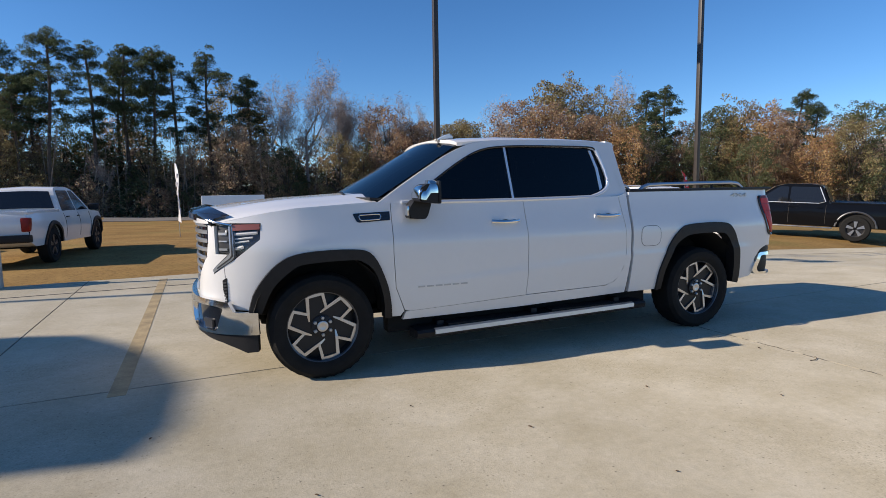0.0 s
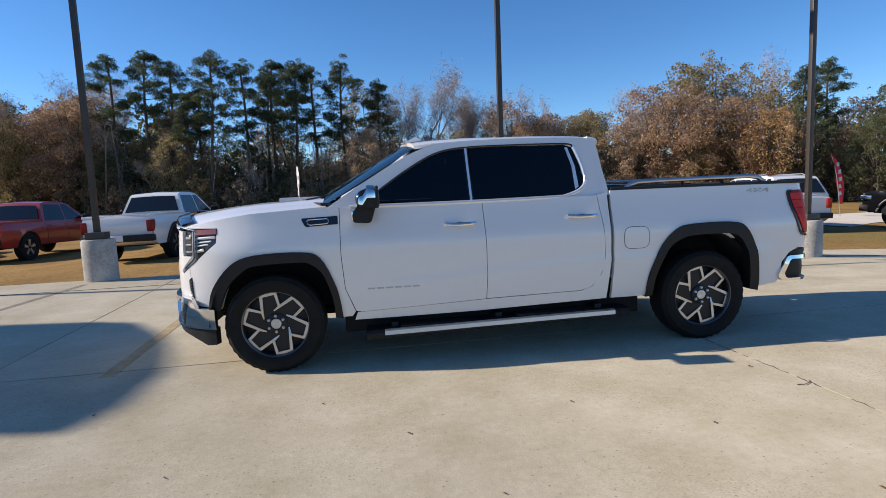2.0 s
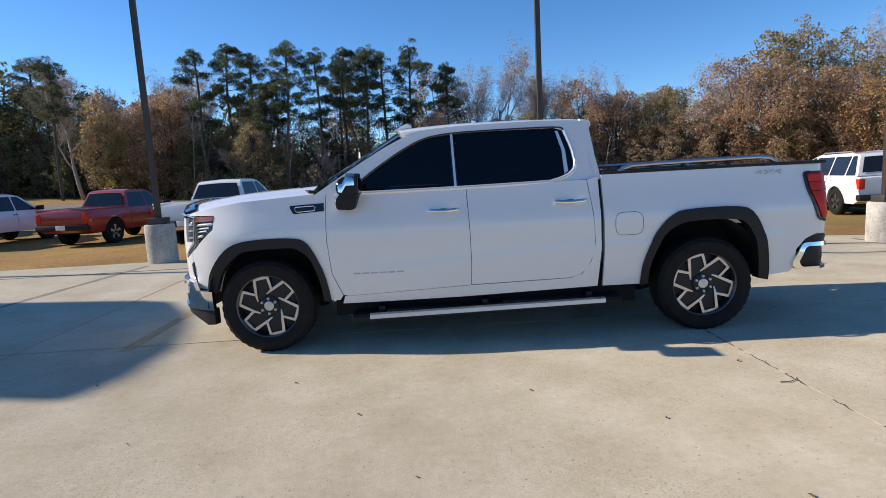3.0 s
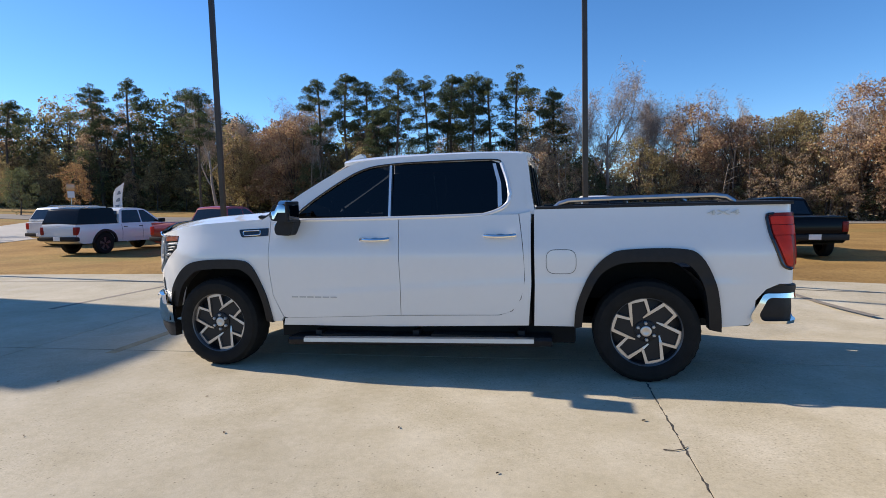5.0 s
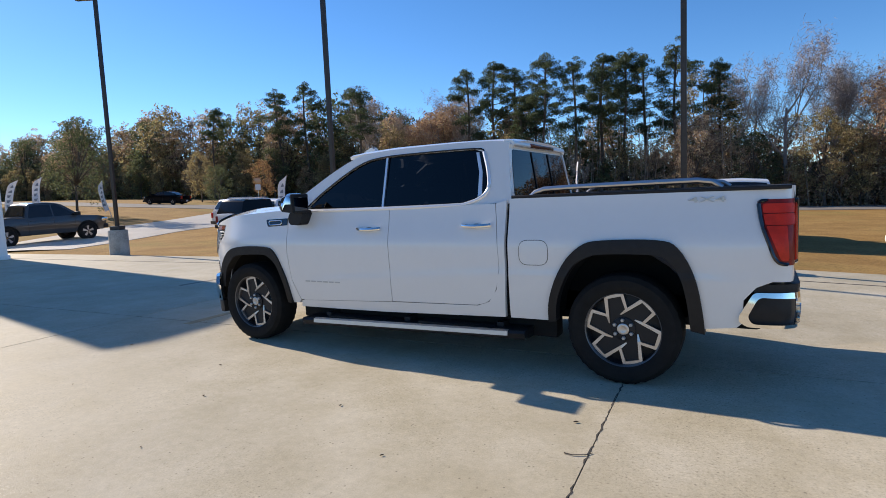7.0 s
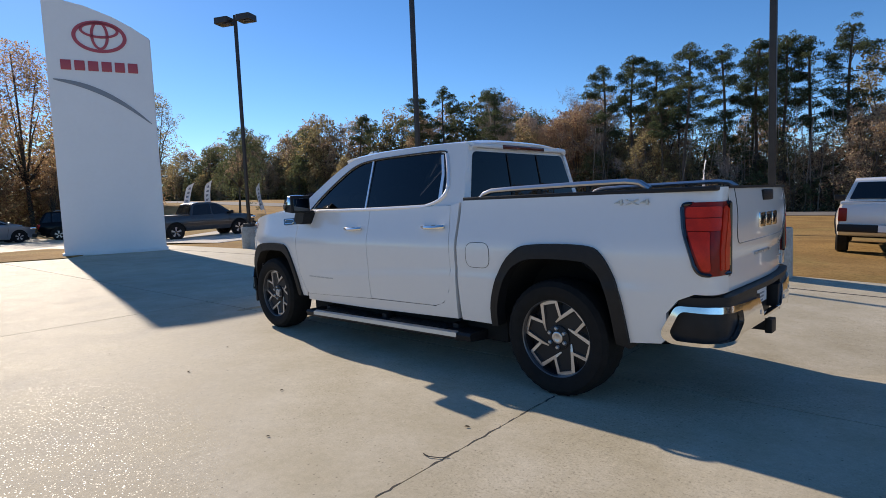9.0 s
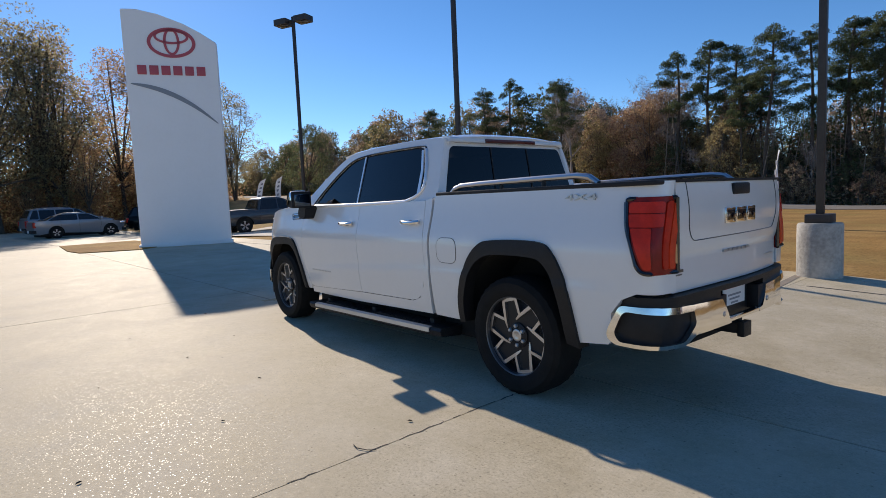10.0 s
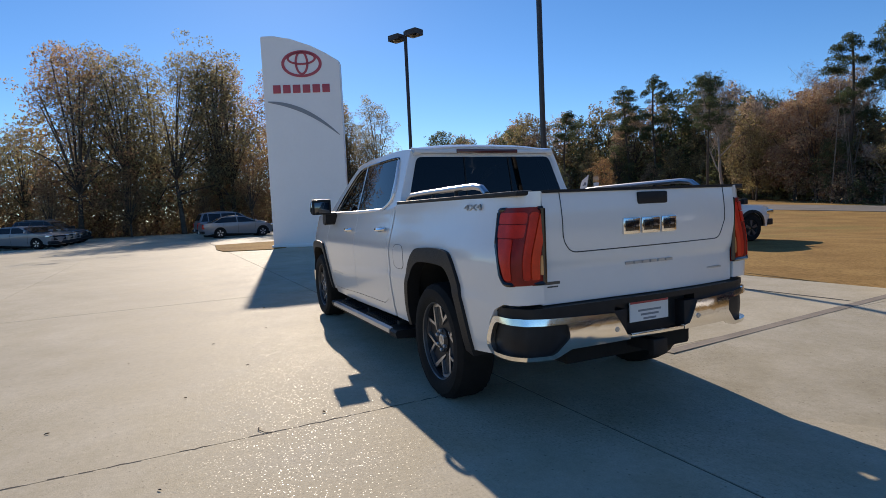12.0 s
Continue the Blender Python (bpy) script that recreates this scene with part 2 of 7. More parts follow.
M = dict(
    concrete=concrete_mat("concrete", (0.498, 0.442, 0.322)),
    grass=grass_mat("dry_grass", (0.36, 0.228, 0.085), (0.27, 0.162, 0.06), (0.25, 0.20, 0.07)),
    asphalt=mat("asphalt", (0.19, 0.17, 0.15), 0.9, var=0.2, scale=0.6, bump=0.4, bscale=80),
    drive=mat("driveway_concrete", (0.50, 0.46, 0.40), 0.85, var=0.1, scale=0.5, bump=0.3, bscale=60),
    joint=mat("joint_filler", (0.06, 0.054, 0.048), 0.95, var=0.3, scale=3),
    filler=mat("slab_joint_filler", (0.095, 0.083, 0.068), 0.95, var=0.35, scale=5),
    worn=mat("worn_grey_stripe", (0.20, 0.172, 0.138), 0.8, var=0.25, scale=6, bump=0.2),
    stripe=mat("worn_yellow_paint", (0.36, 0.275, 0.15), 0.8, var=0.3, scale=6, bump=0.2),
    white=mat("white_paint", (0.725, 0.725, 0.72), 0.22, var=0.015, scale=2, coat=0.7),
    black=mat("black_plastic", (0.012, 0.012, 0.0135), 0.5, var=0.2, scale=20, bump=0.15, bscale=300, spec=0.3),
    gloss=mat("gloss_black", (0.01, 0.01, 0.012), 0.12, coat=0.5),
    trim=mat("bright_trim", (0.80, 0.81, 0.83), 0.35, 0.6),
    chrome=mat("chrome", (0.80, 0.78, 0.75), 0.11, 1.0, var=0.03, scale=6),
    alu=mat("machined_aluminium", (0.50, 0.50, 0.52), 0.32, 1.0, var=0.05, scale=15),
    pocket=mat("dark_wheel_paint", (0.016, 0.016, 0.018), 0.45, 0.0, spec=0.3),
    rubber=mat("tyre_rubber", (0.010, 0.0098, 0.0095), 0.8, var=0.3, scale=14, bump=0.2, bscale=120, spec=0.25),
    under=mat("underbody", (0.006, 0.006, 0.006), 0.9, var=0.3, scale=8),
    glass=glass("dark_glass", (0.035, 0.04, 0.045)),
    lens=glass("clear_lens", (0.9, 0.92, 0.95)),
    tail=mat("red_lens", (0.56, 0.028, 0.012), 0.3, spec=0.25, var=0.2, scale=14),
    tail_dark=mat("dark_red_lens", (0.09, 0.009, 0.007), 0.15, coat=0.6),
    tail_mid=mat("middle_red_lens", (0.22, 0.011, 0.007), 0.3, spec=0.25, var=0.3, scale=20),
    rimgrey=mat("grey_wheel_paint", (0.11, 0.112, 0.118), 0.35, 0.6, var=0.1, scale=12),
    lampgrey=mat("lamp_housing", (0.06, 0.061, 0.065), 0.3, 0.3),
    brownlens=mat("brown_lens", (0.26, 0.085, 0.05), 0.12, coat=1.0),
    grove=mat("sunlit_grove_leaves", (0.27, 0.235, 0.14), 0.75, island=0.45, transl=0.75),
    grove_rust=mat("russet_grove_leaves", (0.38, 0.25, 0.15), 0.75, island=0.45, transl=0.75),
    taillit=mat("bright_red_lens", (0.68, 0.055, 0.018), 0.3, spec=0.25, var=0.15, scale=18),
    amber=mat("amber_lens", (0.65, 0.32, 0.12), 0.2, coat=1.0),
    silver=mat("silver_paint", (0.42, 0.44, 0.46), 0.3, 0.6, coat=0.6),
    carblack=mat("black_paint", (0.005, 0.0055, 0.007), 0.12, coat=0.0, spec=0.16),
    midgrey=mat("mid_grey_paint", (0.24, 0.25, 0.27), 0.3, 0.35, coat=0.6),
    cargrey=mat("dark_grey_paint", (0.045, 0.05, 0.055), 0.3, 0.3, coat=0.7),
    red=mat("red_paint", (0.29, 0.015, 0.014), 0.3, coat=0.7, var=0.05),
    tan=mat("champagne_paint", (0.45, 0.42, 0.36), 0.3, 0.4, coat=0.6),
    pole=mat("bronze_pole_paint", (0.045, 0.038, 0.034), 0.45, 0.2, var=0.2, scale=4),
    pier=mat("pier_concrete", (0.41, 0.395, 0.36), 0.9, var=0.38, scale=2.5, bump=0.5, bscale=40),
    sign=mat("sign_panel", (0.78, 0.79, 0.80), 0.4, var=0.02, scale=1),
    signred=mat("sign_red", (0.42, 0.065, 0.085), 0.4),
    signgrey=mat("sign_grey", (0.22, 0.24, 0.27), 0.4),
    bark=mat("bark", (0.10, 0.08, 0.063), 0.95, var=0.4, scale=5, bump=0.8, bscale=20),
    sapling=mat("sapling_bark", (0.27, 0.225, 0.185), 0.95, var=0.3, scale=3),
    bare=mat("bare_twigs", (0.40, 0.35, 0.31), 0.95, island=0.3),
    needles=mat("pine_needles", (0.082, 0.105, 0.050), 0.8, island=0.5, transl=0.45),
    green=mat("green_leaves", (0.125, 0.14, 0.066), 0.75, island=0.5, transl=0.45),
    olive=mat("olive_leaves", (0.31, 0.245, 0.125), 0.75, island=0.5, transl=0.5),
    rust=mat("rust_leaves", (0.36, 0.235, 0.15), 0.75, island=0.45, transl=0.45),
    orange=mat("orange_leaves", (0.39, 0.235, 0.115), 0.75, island=0.45, transl=0.36),
    brown=mat("brown_leaves", (0.42, 0.305, 0.205), 0.8, island=0.55, transl=0.45),
    pinkish=mat("russet_leaves", (0.42, 0.34, 0.29), 0.85, island=0.35),
    deadleaf=mat("dead_leaf", (0.10, 0.06, 0.03), 0.8, var=0.3, scale=40),
    mirror=mat("mirror_glass", (0.10, 0.105, 0.115), 0.03, 1.0),
    hydred=mat("hydrant_red", (0.40, 0.05, 0.05), 0.5, var=0.1, scale=8),
    hydwhite=mat("hydrant_silver", (0.62, 0.58, 0.54), 0.5, var=0.12, scale=8),
    paper=mat("paper_plate", (0.78, 0.77, 0.76), 0.5),
    platered=mat("plate_red", (0.45, 0.07, 0.08), 0.5),
    cloth=mat("banner_cloth", (0.74, 0.74, 0.76), 0.8, transl=0.3),
    redcloth=mat("red_banner_cloth", (0.60, 0.03, 0.05), 0.8, transl=0.3),
    seat=mat("dark_interior", (0.02, 0.02, 0.022), 0.8),
)

# ---- mesh helpers ----
def part(name, bm, material, parent=None, label="", smooth=True, sharp=35):
    """Links a bmesh as one mesh object, under a thing or a part."""
    me = bpy.data.meshes.new(name)
    bmesh.ops.recalc_face_normals(bm, faces=bm.faces)
    if smooth:
        lim = radians(sharp)
        for f in bm.faces:
            f.smooth = True
        for e in bm.edges:
            e.smooth = len(e.link_faces) == 2 and e.calc_face_angle(0) < lim
    bm.to_mesh(me)
    bm.free()
    me.materials.append(M[material] if isinstance(material, str) else material)
    ob = new(name, me)
    if parent:
        ob.parent = parent
    if label:
        tagged(ob, label)
    return ob


def thing(name, label, category, loc=(0, 0, 0), rz=0.0, group="", kind=""):
    ob = new(name)
    ob.empty_display_size = 0.3
    ob.matrix_basis = pose(*loc, 0, 0, rz)
    return tagged(ob, label, category, group, kind)


def add_box(bm, lo, hi, bevel=0.0, seg=2, m=None):
    mid, size = [(a + b) / 2 for a, b in zip(lo, hi)], [b - a for a, b in zip(lo, hi)]
    mx = (m or Matrix()) @ Matrix.LocRotScale(mid, None, size)
    r = bmesh.ops.create_cube(bm, size=1, matrix=mx)
    if bevel:
        es = list({e for v in r["verts"] for e in v.link_edges})
        bmesh.ops.bevel(bm, geom=es, offset=bevel, segments=seg, affect="EDGES", profile=0.6)
    return bm


def box(lo, hi, bevel=0.0, seg=2):
    return add_box(bmesh.new(), lo, hi, bevel, seg)


def add_lathe(bm, prof, n=32, m=None, caps=True):
    """Turns (radius, height) pairs round z."""
    m = m or Matrix()
    rings = []
    for r, z in prof:
        rings.append([bm.verts.new(m @ Vector((r * math.cos(2 * math.pi * i / n), r * math.sin(2 * math.pi * i / n), z))) for i in range(n)])
    for a, b in zip(rings, rings[1:]):
        for i in range(n):
            bm.faces.new((a[i], a[(i + 1) % n], b[(i + 1) % n], b[i]))
    if caps:
        bm.faces.new(rings[0][::-1])
        bm.faces.new(rings[-1])
    return bm


def add_tube(bm, pts, r, n=8, r2=None):
    """A round bar along points."""
    pts = [Vector(p) for p in pts]
    rings = []
    for i, p in enumerate(pts):
        d = (pts[min(i + 1, len(pts) - 1)] - pts[max(i - 1, 0)]).normalized()
        u = d.orthogonal().normalized() if abs(d.z) > 0.95 else d.cross(Vector((0, 0, 1))).normalized()
        w = d.cross(u)
        k = i / max(1, len(pts) - 1)
        rr = r if r2 is None else r + (r2 - r) * k
        rings.append([bm.verts.new(p + (u * math.cos(a) + w * math.sin(a)) * rr) for a in (2 * math.pi * j / n for j in range(n))])
    for a, b in zip(rings, rings[1:]):
        for j in range(n):
            bm.faces.new((a[j], a[(j + 1) % n], b[(j + 1) % n], b[j]))
    bm.faces.new(rings[0][::-1])
    bm.faces.new(rings[-1])
    return bm


def fillet(pts, seg=5):
    """Rounds the corners of an outline of (a, b, radius)."""
    out, n = [], len(pts)
    for i, p in enumerate(pts):
        r = p[2] if len(p) > 2 else 0
        c = Vector(p[:2])
        if not r:
            out.append(tuple(c))
            continue
        a, b = Vector(pts[i - 1][:2]) - c, Vector(pts[(i + 1) % n][:2]) - c
        ra, rb = min(r, a.length * 0.5), min(r, b.length * 0.5)
        s, e = c + a.normalized() * ra, c + b.normalized() * rb
        for k in range(seg + 1):
            t = k / seg
            out.append(tuple(s * (1 - t) ** 2 + c * 2 * t * (1 - t) + e * t * t))
    return out


def interp(x, table):
    xs, ys = zip(*table)
    return float(np.interp(x, xs, ys))


def add_prism(bm, outline, lo, hi, m=None, axis="y"):
    """A flat plate: an outline in x, z between two y (axis 'y'), or in x, y between two z, or in y, z between two x."""
    m = m or Matrix()
    def at(p, h):
        return m @ Vector({"y": (p[0], h, p[1]), "z": (p[0], p[1], h), "x": (h, p[0], p[1])}[axis])
    a = [bm.verts.new(at(p, lo)) for p in outline]
    b = [bm.verts.new(at(p, hi)) for p in outline]
    n = len(a)
    bm.faces.new(a)
    bm.faces.new(b[::-1])
    for i in range(n):
        bm.faces.new((a[i], b[i], b[(i + 1) % n], a[(i + 1) % n]))
    return bm


def skin(outline, place, depth, inward, holes=(), cell=0.09, cells=None):
    """A thin shell over an outline in the plane (a, b), laid onto a curved surface by place(a, b) -> Vector.
    inward(a, b) is the way into the body; the rim turns in by depth."""
    bm = bmesh.new()
    edges = []
    for loop in (outline, *holes):
        vs = [bm.verts.new((p[0], p[1], 0)) for p in loop]
        edges += [bm.edges.new((vs[i], vs[(i + 1) % len(vs)])) for i in range(len(vs))]
    bmesh.ops.triangle_fill(bm, use_beauty=True, use_dissolve=False, edges=edges)
    for k, step in ((0, (cells or (cell, cell))[0]), (1, (cells or (cell, cell))[1])):
        lo, hi = min(v.co[k] for v in bm.verts), max(v.co[k] for v in bm.verts)
        cnt = max(1, math.ceil((hi - lo) / step))
        for i in range(1, cnt):
            co, no = Vector(), Vector()
            co[k], no[k] = lo + (hi - lo) * i / cnt, 1
            bmesh.ops.bisect_plane(bm, geom=bm.verts[:] + bm.edges[:] + bm.faces[:], dist=1e-5, plane_co=co, plane_no=no)
    flat = {v: (v.co.x, v.co.y) for v in bm.verts}
    rim = [e for e in bm.edges if len(e.link_faces) == 1]
    new_of = {}
    for v in {v for e in rim for v in e.verts}:
        new_of[v] = bm.verts.new((0, 0, 0))
    for e in rim:
        a, b = e.verts
        bm.faces.new((a, b, new_of[b], new_of[a]))
    for v, ab in flat.items():
        v.co = place(*ab)
    for v, w in new_of.items():
        w.co = v.co + inward(*flat[v]) * depth
    return bm


def add_text(bm, words, size, m, depth=0.004):
    """Raised letters in the built-in font, in the x, y plane of m, centred."""
    cu = bpy.data.curves.new("letters", "FONT")
    cu.body, cu.size, cu.extrude, cu.align_x, cu.align_y = words, size, depth, "CENTER", "CENTER"
    ob = bpy.data.objects.new("letters", cu)
    me = bpy.data.meshes.new_from_object(ob)
    me.transform(m)
    bm.from_mesh(me)
    bpy.data.objects.remove(ob)
    bpy.data.curves.remove(cu)
    bpy.data.meshes.remove(me)
    return bm


def thicken(bm, t):
    """Gives an open shell a rim and an inner face."""
    bmesh.ops.recalc_face_normals(bm, faces=bm.faces)
    bmesh.ops.solidify(bm, geom=bm.faces[:], thickness=t)
    return bm

def smooth_line(pts, n=4):
    """A soft curve through points."""
    p = [Vector(q) for q in pts]
    out = []
    for i in range(len(p) - 1):
        a, b, c, d = p[max(0, i - 1)], p[i], p[i + 1], p[min(len(p) - 1, i + 2)]
        for k in range(n):
            t = k / n
            out.append(tuple(0.5 * ((2 * b) + (c - a) * t + (2 * a - 5 * b + 4 * c - d) * t * t + (3 * b - a - 3 * c + d) * t ** 3)))
    return out + [tuple(p[-1])]


def grid_surface(fn, us, vs):
    bm = bmesh.new()
    g = [[bm.verts.new(fn(u, v)) for v in vs] for u in us]
    for i in range(len(us) - 1):
        for j in range(len(vs) - 1):
            bm.faces.new((g[i][j], g[i + 1][j], g[i + 1][j + 1], g[i][j + 1]))
    return bm


# ---- ground, road, lot ----
LOT = Matrix.Rotation(radians(2.5), 4, "Z")


def ease(k):
    k = min(1.0, max(0.0, k))
    return k * k * (3 - 2 * k)


def lot_z(x, y):
    """The lot dips towards its far corner behind the truck."""
    return -0.045 * max(0.0, min(x, 40) - 1.6) * ease((y - 0.3) / 4)


def land(x, y):
    """Height of the grass: a shallow dip behind the lot, and a slow rise towards the road on the sunny side."""
    d = math.hypot(x - 0.6, y + 5.4)
    fall = interp(x, [(-70, 0.56), (-11, -0.148), (-8, -0.02), (-5, 0.02), (1.65, -0.10), (4, -0.22), (7.1, -0.365), (60, -1.0)])
    level = -0.28 - 0.012 * max(-70.0, min(x, 60.0))
    fall = level + (fall - level) * (1 - ease((y - 14) / 6))
    dip = ease((y - 6.2) / 4) * (fall - 0.006 * max(0.0, min(y, 80.0) - 10))
    rise = 0.035 * max(0.0, min(-x, 90.0) - 8) * ease((d - 25) / 30) * ease((y - 5) / 10)
    edge = min(0.0, lot_z(x, y)) * (1 - ease((y - 6.2) / 4)) if y > 0 else 0.0
    under = -0.4 * ease((5.5 - (LOT.inverted() @ Vector((x, y, 0))).y) / 0.4) * ease((70 - abs(x)) / 10)
    return -0.03 + dip + rise + edge + under


def strip(name, line, half, lift, material, label, category):
    """A band of even width that follows the land along a line."""
    bm, rings = bmesh.new(), []
    pts = smooth_line(line, 6)
    for i, p in enumerate(pts):
        d = (Vector(pts[min(i + 1, len(pts) - 1)]) - Vector(pts[max(i - 1, 0)])).normalized()
        o = Vector((-d.y, d.x)) * half
        row = []
        for k in (1, 0.5, 0, -0.5, -1):
            x, y = p[0] + o.x * k, p[1] + o.y * k
            row.append(bm.verts.new((x, y, land(x, y) + lift + 0.05 * (1 - k * k))))
        for k in (-1, 1):
            x, y = p[0] + o.x * k, p[1] + o.y * k
            row.append(bm.verts.new((x, y, land(x, y) - 0.25)))
        rings.append(row)
    for a, b in zip(rings, rings[1:]):
        for j in range(7):
            bm.faces.new((a[j], a[(j + 1) % 7], b[(j + 1) % 7], b[j]))
    tagged(part(name, bm, material, smooth=True, sharp=60), label, category, kind="structure")


def build_ground():
    near = np.concatenate([np.linspace(-1500, -140, 12), np.linspace(-120, -36, 22), np.linspace(-33, 33, 45), np.linspace(36, 120, 20), np.linspace(140, 1500, 12)])
    bm = grid_surface(lambda x, y: Vector((x, y, land(x, y))), near, near)
    tagged(part("ground", bm, "grass", sharp=80), "dry tan winter grass reaching out to the woods", "ground", kind="structure")
    strip("road", [(260, 36), (120, 41), (60, 42.5), (8, 42.3), (-8, 41.8), (-22, 39.5), (-36, 33), (-46, 31), (-60, 29), (-100, 27), (-200, 20)], 3.7, 0.03, "asphalt",
          "grey two-lane asphalt road running past the woods", "road")
    strip("driveway", [(-22.8, 5.0), (-25.0, 8.5), (-28.0, 14.0), (-29.5, 19.5), (-34.0, 30.0)], 3.0, 0.02, "drive", "pale concrete driveway from the lot to the road", "driveway")
    strip("side_driveway", [(15.0, 14.5), (24.0, 17.5), (60, 22)], 2.4, 0.02, "drive", "pale concrete lane across the grass", "driveway")


build_ground()


def build_lot():
    """Concrete slabs in a turned grid, with open joints over a dark filler."""
    lot = thing("pavement", "pale tan concrete lot in large jointed slabs", "pavement", kind="structure")
    lot.matrix_basis = LOT
    us = [1.83 + 6.26 * i for i in range(-10, 9)]
    vs = [-0.44 + 5.04 * i for i in range(-11, 2)] + [5.85]
    def slab(gap, lo, hi, drop):
        x0, x1, y0, y1 = lo[0] + gap(lo[0], -4.43), hi[0] - gap(hi[0], -4.43), lo[1] + gap(lo[1], -0.44), hi[1] - gap(hi[1], -0.44)
        b = bmesh.new()
        ring = [(x0, y0), (x1, y0), (x1, y1), (x0, y1)]
        z = [lot_z(*(LOT @ Vector((x, y, 0))).xy) - drop for x, y in ring]
        top = [b.verts.new((x, y, h)) for (x, y), h in zip(ring, z)]
        low = [b.verts.new((x, y, h - 0.1)) for (x, y), h in zip(ring, z)]
        b.faces.new(top)
        b.faces.new(low[::-1])
        for i in range(4):
            b.faces.new((top[i], low[i], low[(i + 1) % 4], top[(i + 1) % 4]))
        return b
    for i in range(len(us) - 1):
        for j in range(len(vs) - 1):
            part("joint_filler", slab(lambda v, wide: -0.004, (us[i], vs[j]), (us[i + 1], vs[j + 1]), 0.004 + 0.001 * ((i + j) % 2)), "filler", lot, smooth=False)
            part("slab", slab(lambda v, wide: 0.008 if abs(v - wide) < 0.1 else 0.003 + 0.0016 * random.random(), (us[i], vs[j]), (us[i + 1], vs[j + 1]), 0.0), "concrete", lot, smooth=False)
    def band(name, a, b, half, material, label, lift=0.003):
        """A thin painted or poured strip on the slabs from a to b."""
        p, q = Vector(a), Vector(b)
        d = (q - p).normalized()
        o = Vector((-d.y, d.x)) * half
        bm, rows = bmesh.new(), []
        n = max(2, round((q - p).length / 0.7))
        for i in range(n + 1):
            c = p.lerp(q, i / n)
            rows.append([bm.verts.new((c.x + o.x * k, c.y + o.y * k, lot_z(c.x, c.y) + lift)) for k in (1, -1)])
        for r, t in zip(rows, rows[1:]):
            bm.faces.new((r[0], r[1], t[1], t[0]))
        tagged(part(name, thicken(bm, 0.002), material, smooth=False), label, "joint" if name == "tar_joint" else "stripe", kind="structure")
    band("lane_stripe", (-3.52, 5.3), (-3.31, -0.72), 0.06, "stripe", "worn yellow parking stripe on the concrete")
    for a, b in (((1.42, 5.6), (1.88, 1.2)), ((4.70, 5.5), (4.95, 2.2)), ((-6.17, 5.0), (-6.38, 1.4)), ((7.9, 5.6), (8.1, 3.2))):
        band("lane_stripe", a, b, 0.055, "worn", "faded grey parking stripe on the concrete")
    ends = [LOT @ Vector((u, 4.60, 0)) for u in (us[0], -25.0, 0.0, 14.0, us[-1])]
    for p, q in zip(ends, ends[1:]):
        band("tar_joint", p.xy, q.xy, 0.024, "joint", "dark tar-filled joint across the concrete", 0.0025)
    bm = bmesh.new()
    add_prism(bm, [(-17.9, 0.35), (-18.6, -1.4), (-20.4, -1.6), (-25.0, -1.5), (-25.4, 1.5), (-20.0, 2.2)], -0.1, 0.03, axis="z")
    tagged(part("grass_island", bm, "grass", smooth=False), "small dry grass island beside the sign", "grass", kind="structure")


build_lot()


# ---- light poles and the pylon sign ----
def light_pole(loc, rz=0.0):
    t = thing("light_pole", "tall dark bronze lot light on a round concrete pier", "light pole", loc, rz, "lot lights")
    bm = add_lathe(bmesh.new(), [(0.285, -0.05), (0.288, 0.0), (0.286, 0.74), (0.270, 0.77), (0.0001, 0.775)], 40, caps=False)
    part("pier", bm, "pier", t, "weathered round concrete pier")
    bm = box((-0.16, -0.16, 0.77), (0.16, 0.16, 0.90), 0.012)
    part("base_cover", bm, "pole", t)
    bm = bmesh.new()
    for z0, z1, h in ((0.85, 8.25, 0.049),):
        add_box(bm, (-h, -h, z0), (h, h, z1), 0.010)
    part("pole", bm, "pole", t)
    for s in (-1, 1):
        bm = bmesh.new()
        add_box(bm, (-0.04, min(s * 0.05, s * 0.22), 8.05), (0.04, max(s * 0.05, s * 0.22), 8.12))
        part("arm", bm, "pole", t)
        bm = bmesh.new()
        add_prism(bm, fillet([(-0.24, 0.18, 0.06), (0.24, 0.18, 0.06), (0.24, 0.74, 0.06), (-0.24, 0.74, 0.06)]), 7.99, 8.19,
                  m=Matrix.Diagonal((1, s, 1, 1)), axis="z")
        head = part("lamp_head", bm, "pole", t)
        bm = box((-0.19, min(s * 0.24, s * 0.68), 7.978), (0.19, max(s * 0.24, s * 0.68), 7.992), 0.004)
        part("lens", bm, "lens", head)
    return t


first_pole = light_pole((1.65, 5.66, 0), 4)
for x, y, turn in ((-6.12, 5.54, 4), (8.15, 5.15, 4), (-15.15, 5.56, -64)):
    copy_thing(first_pole, pose(x, y, lot_z(x, y), 0, 0, turn))


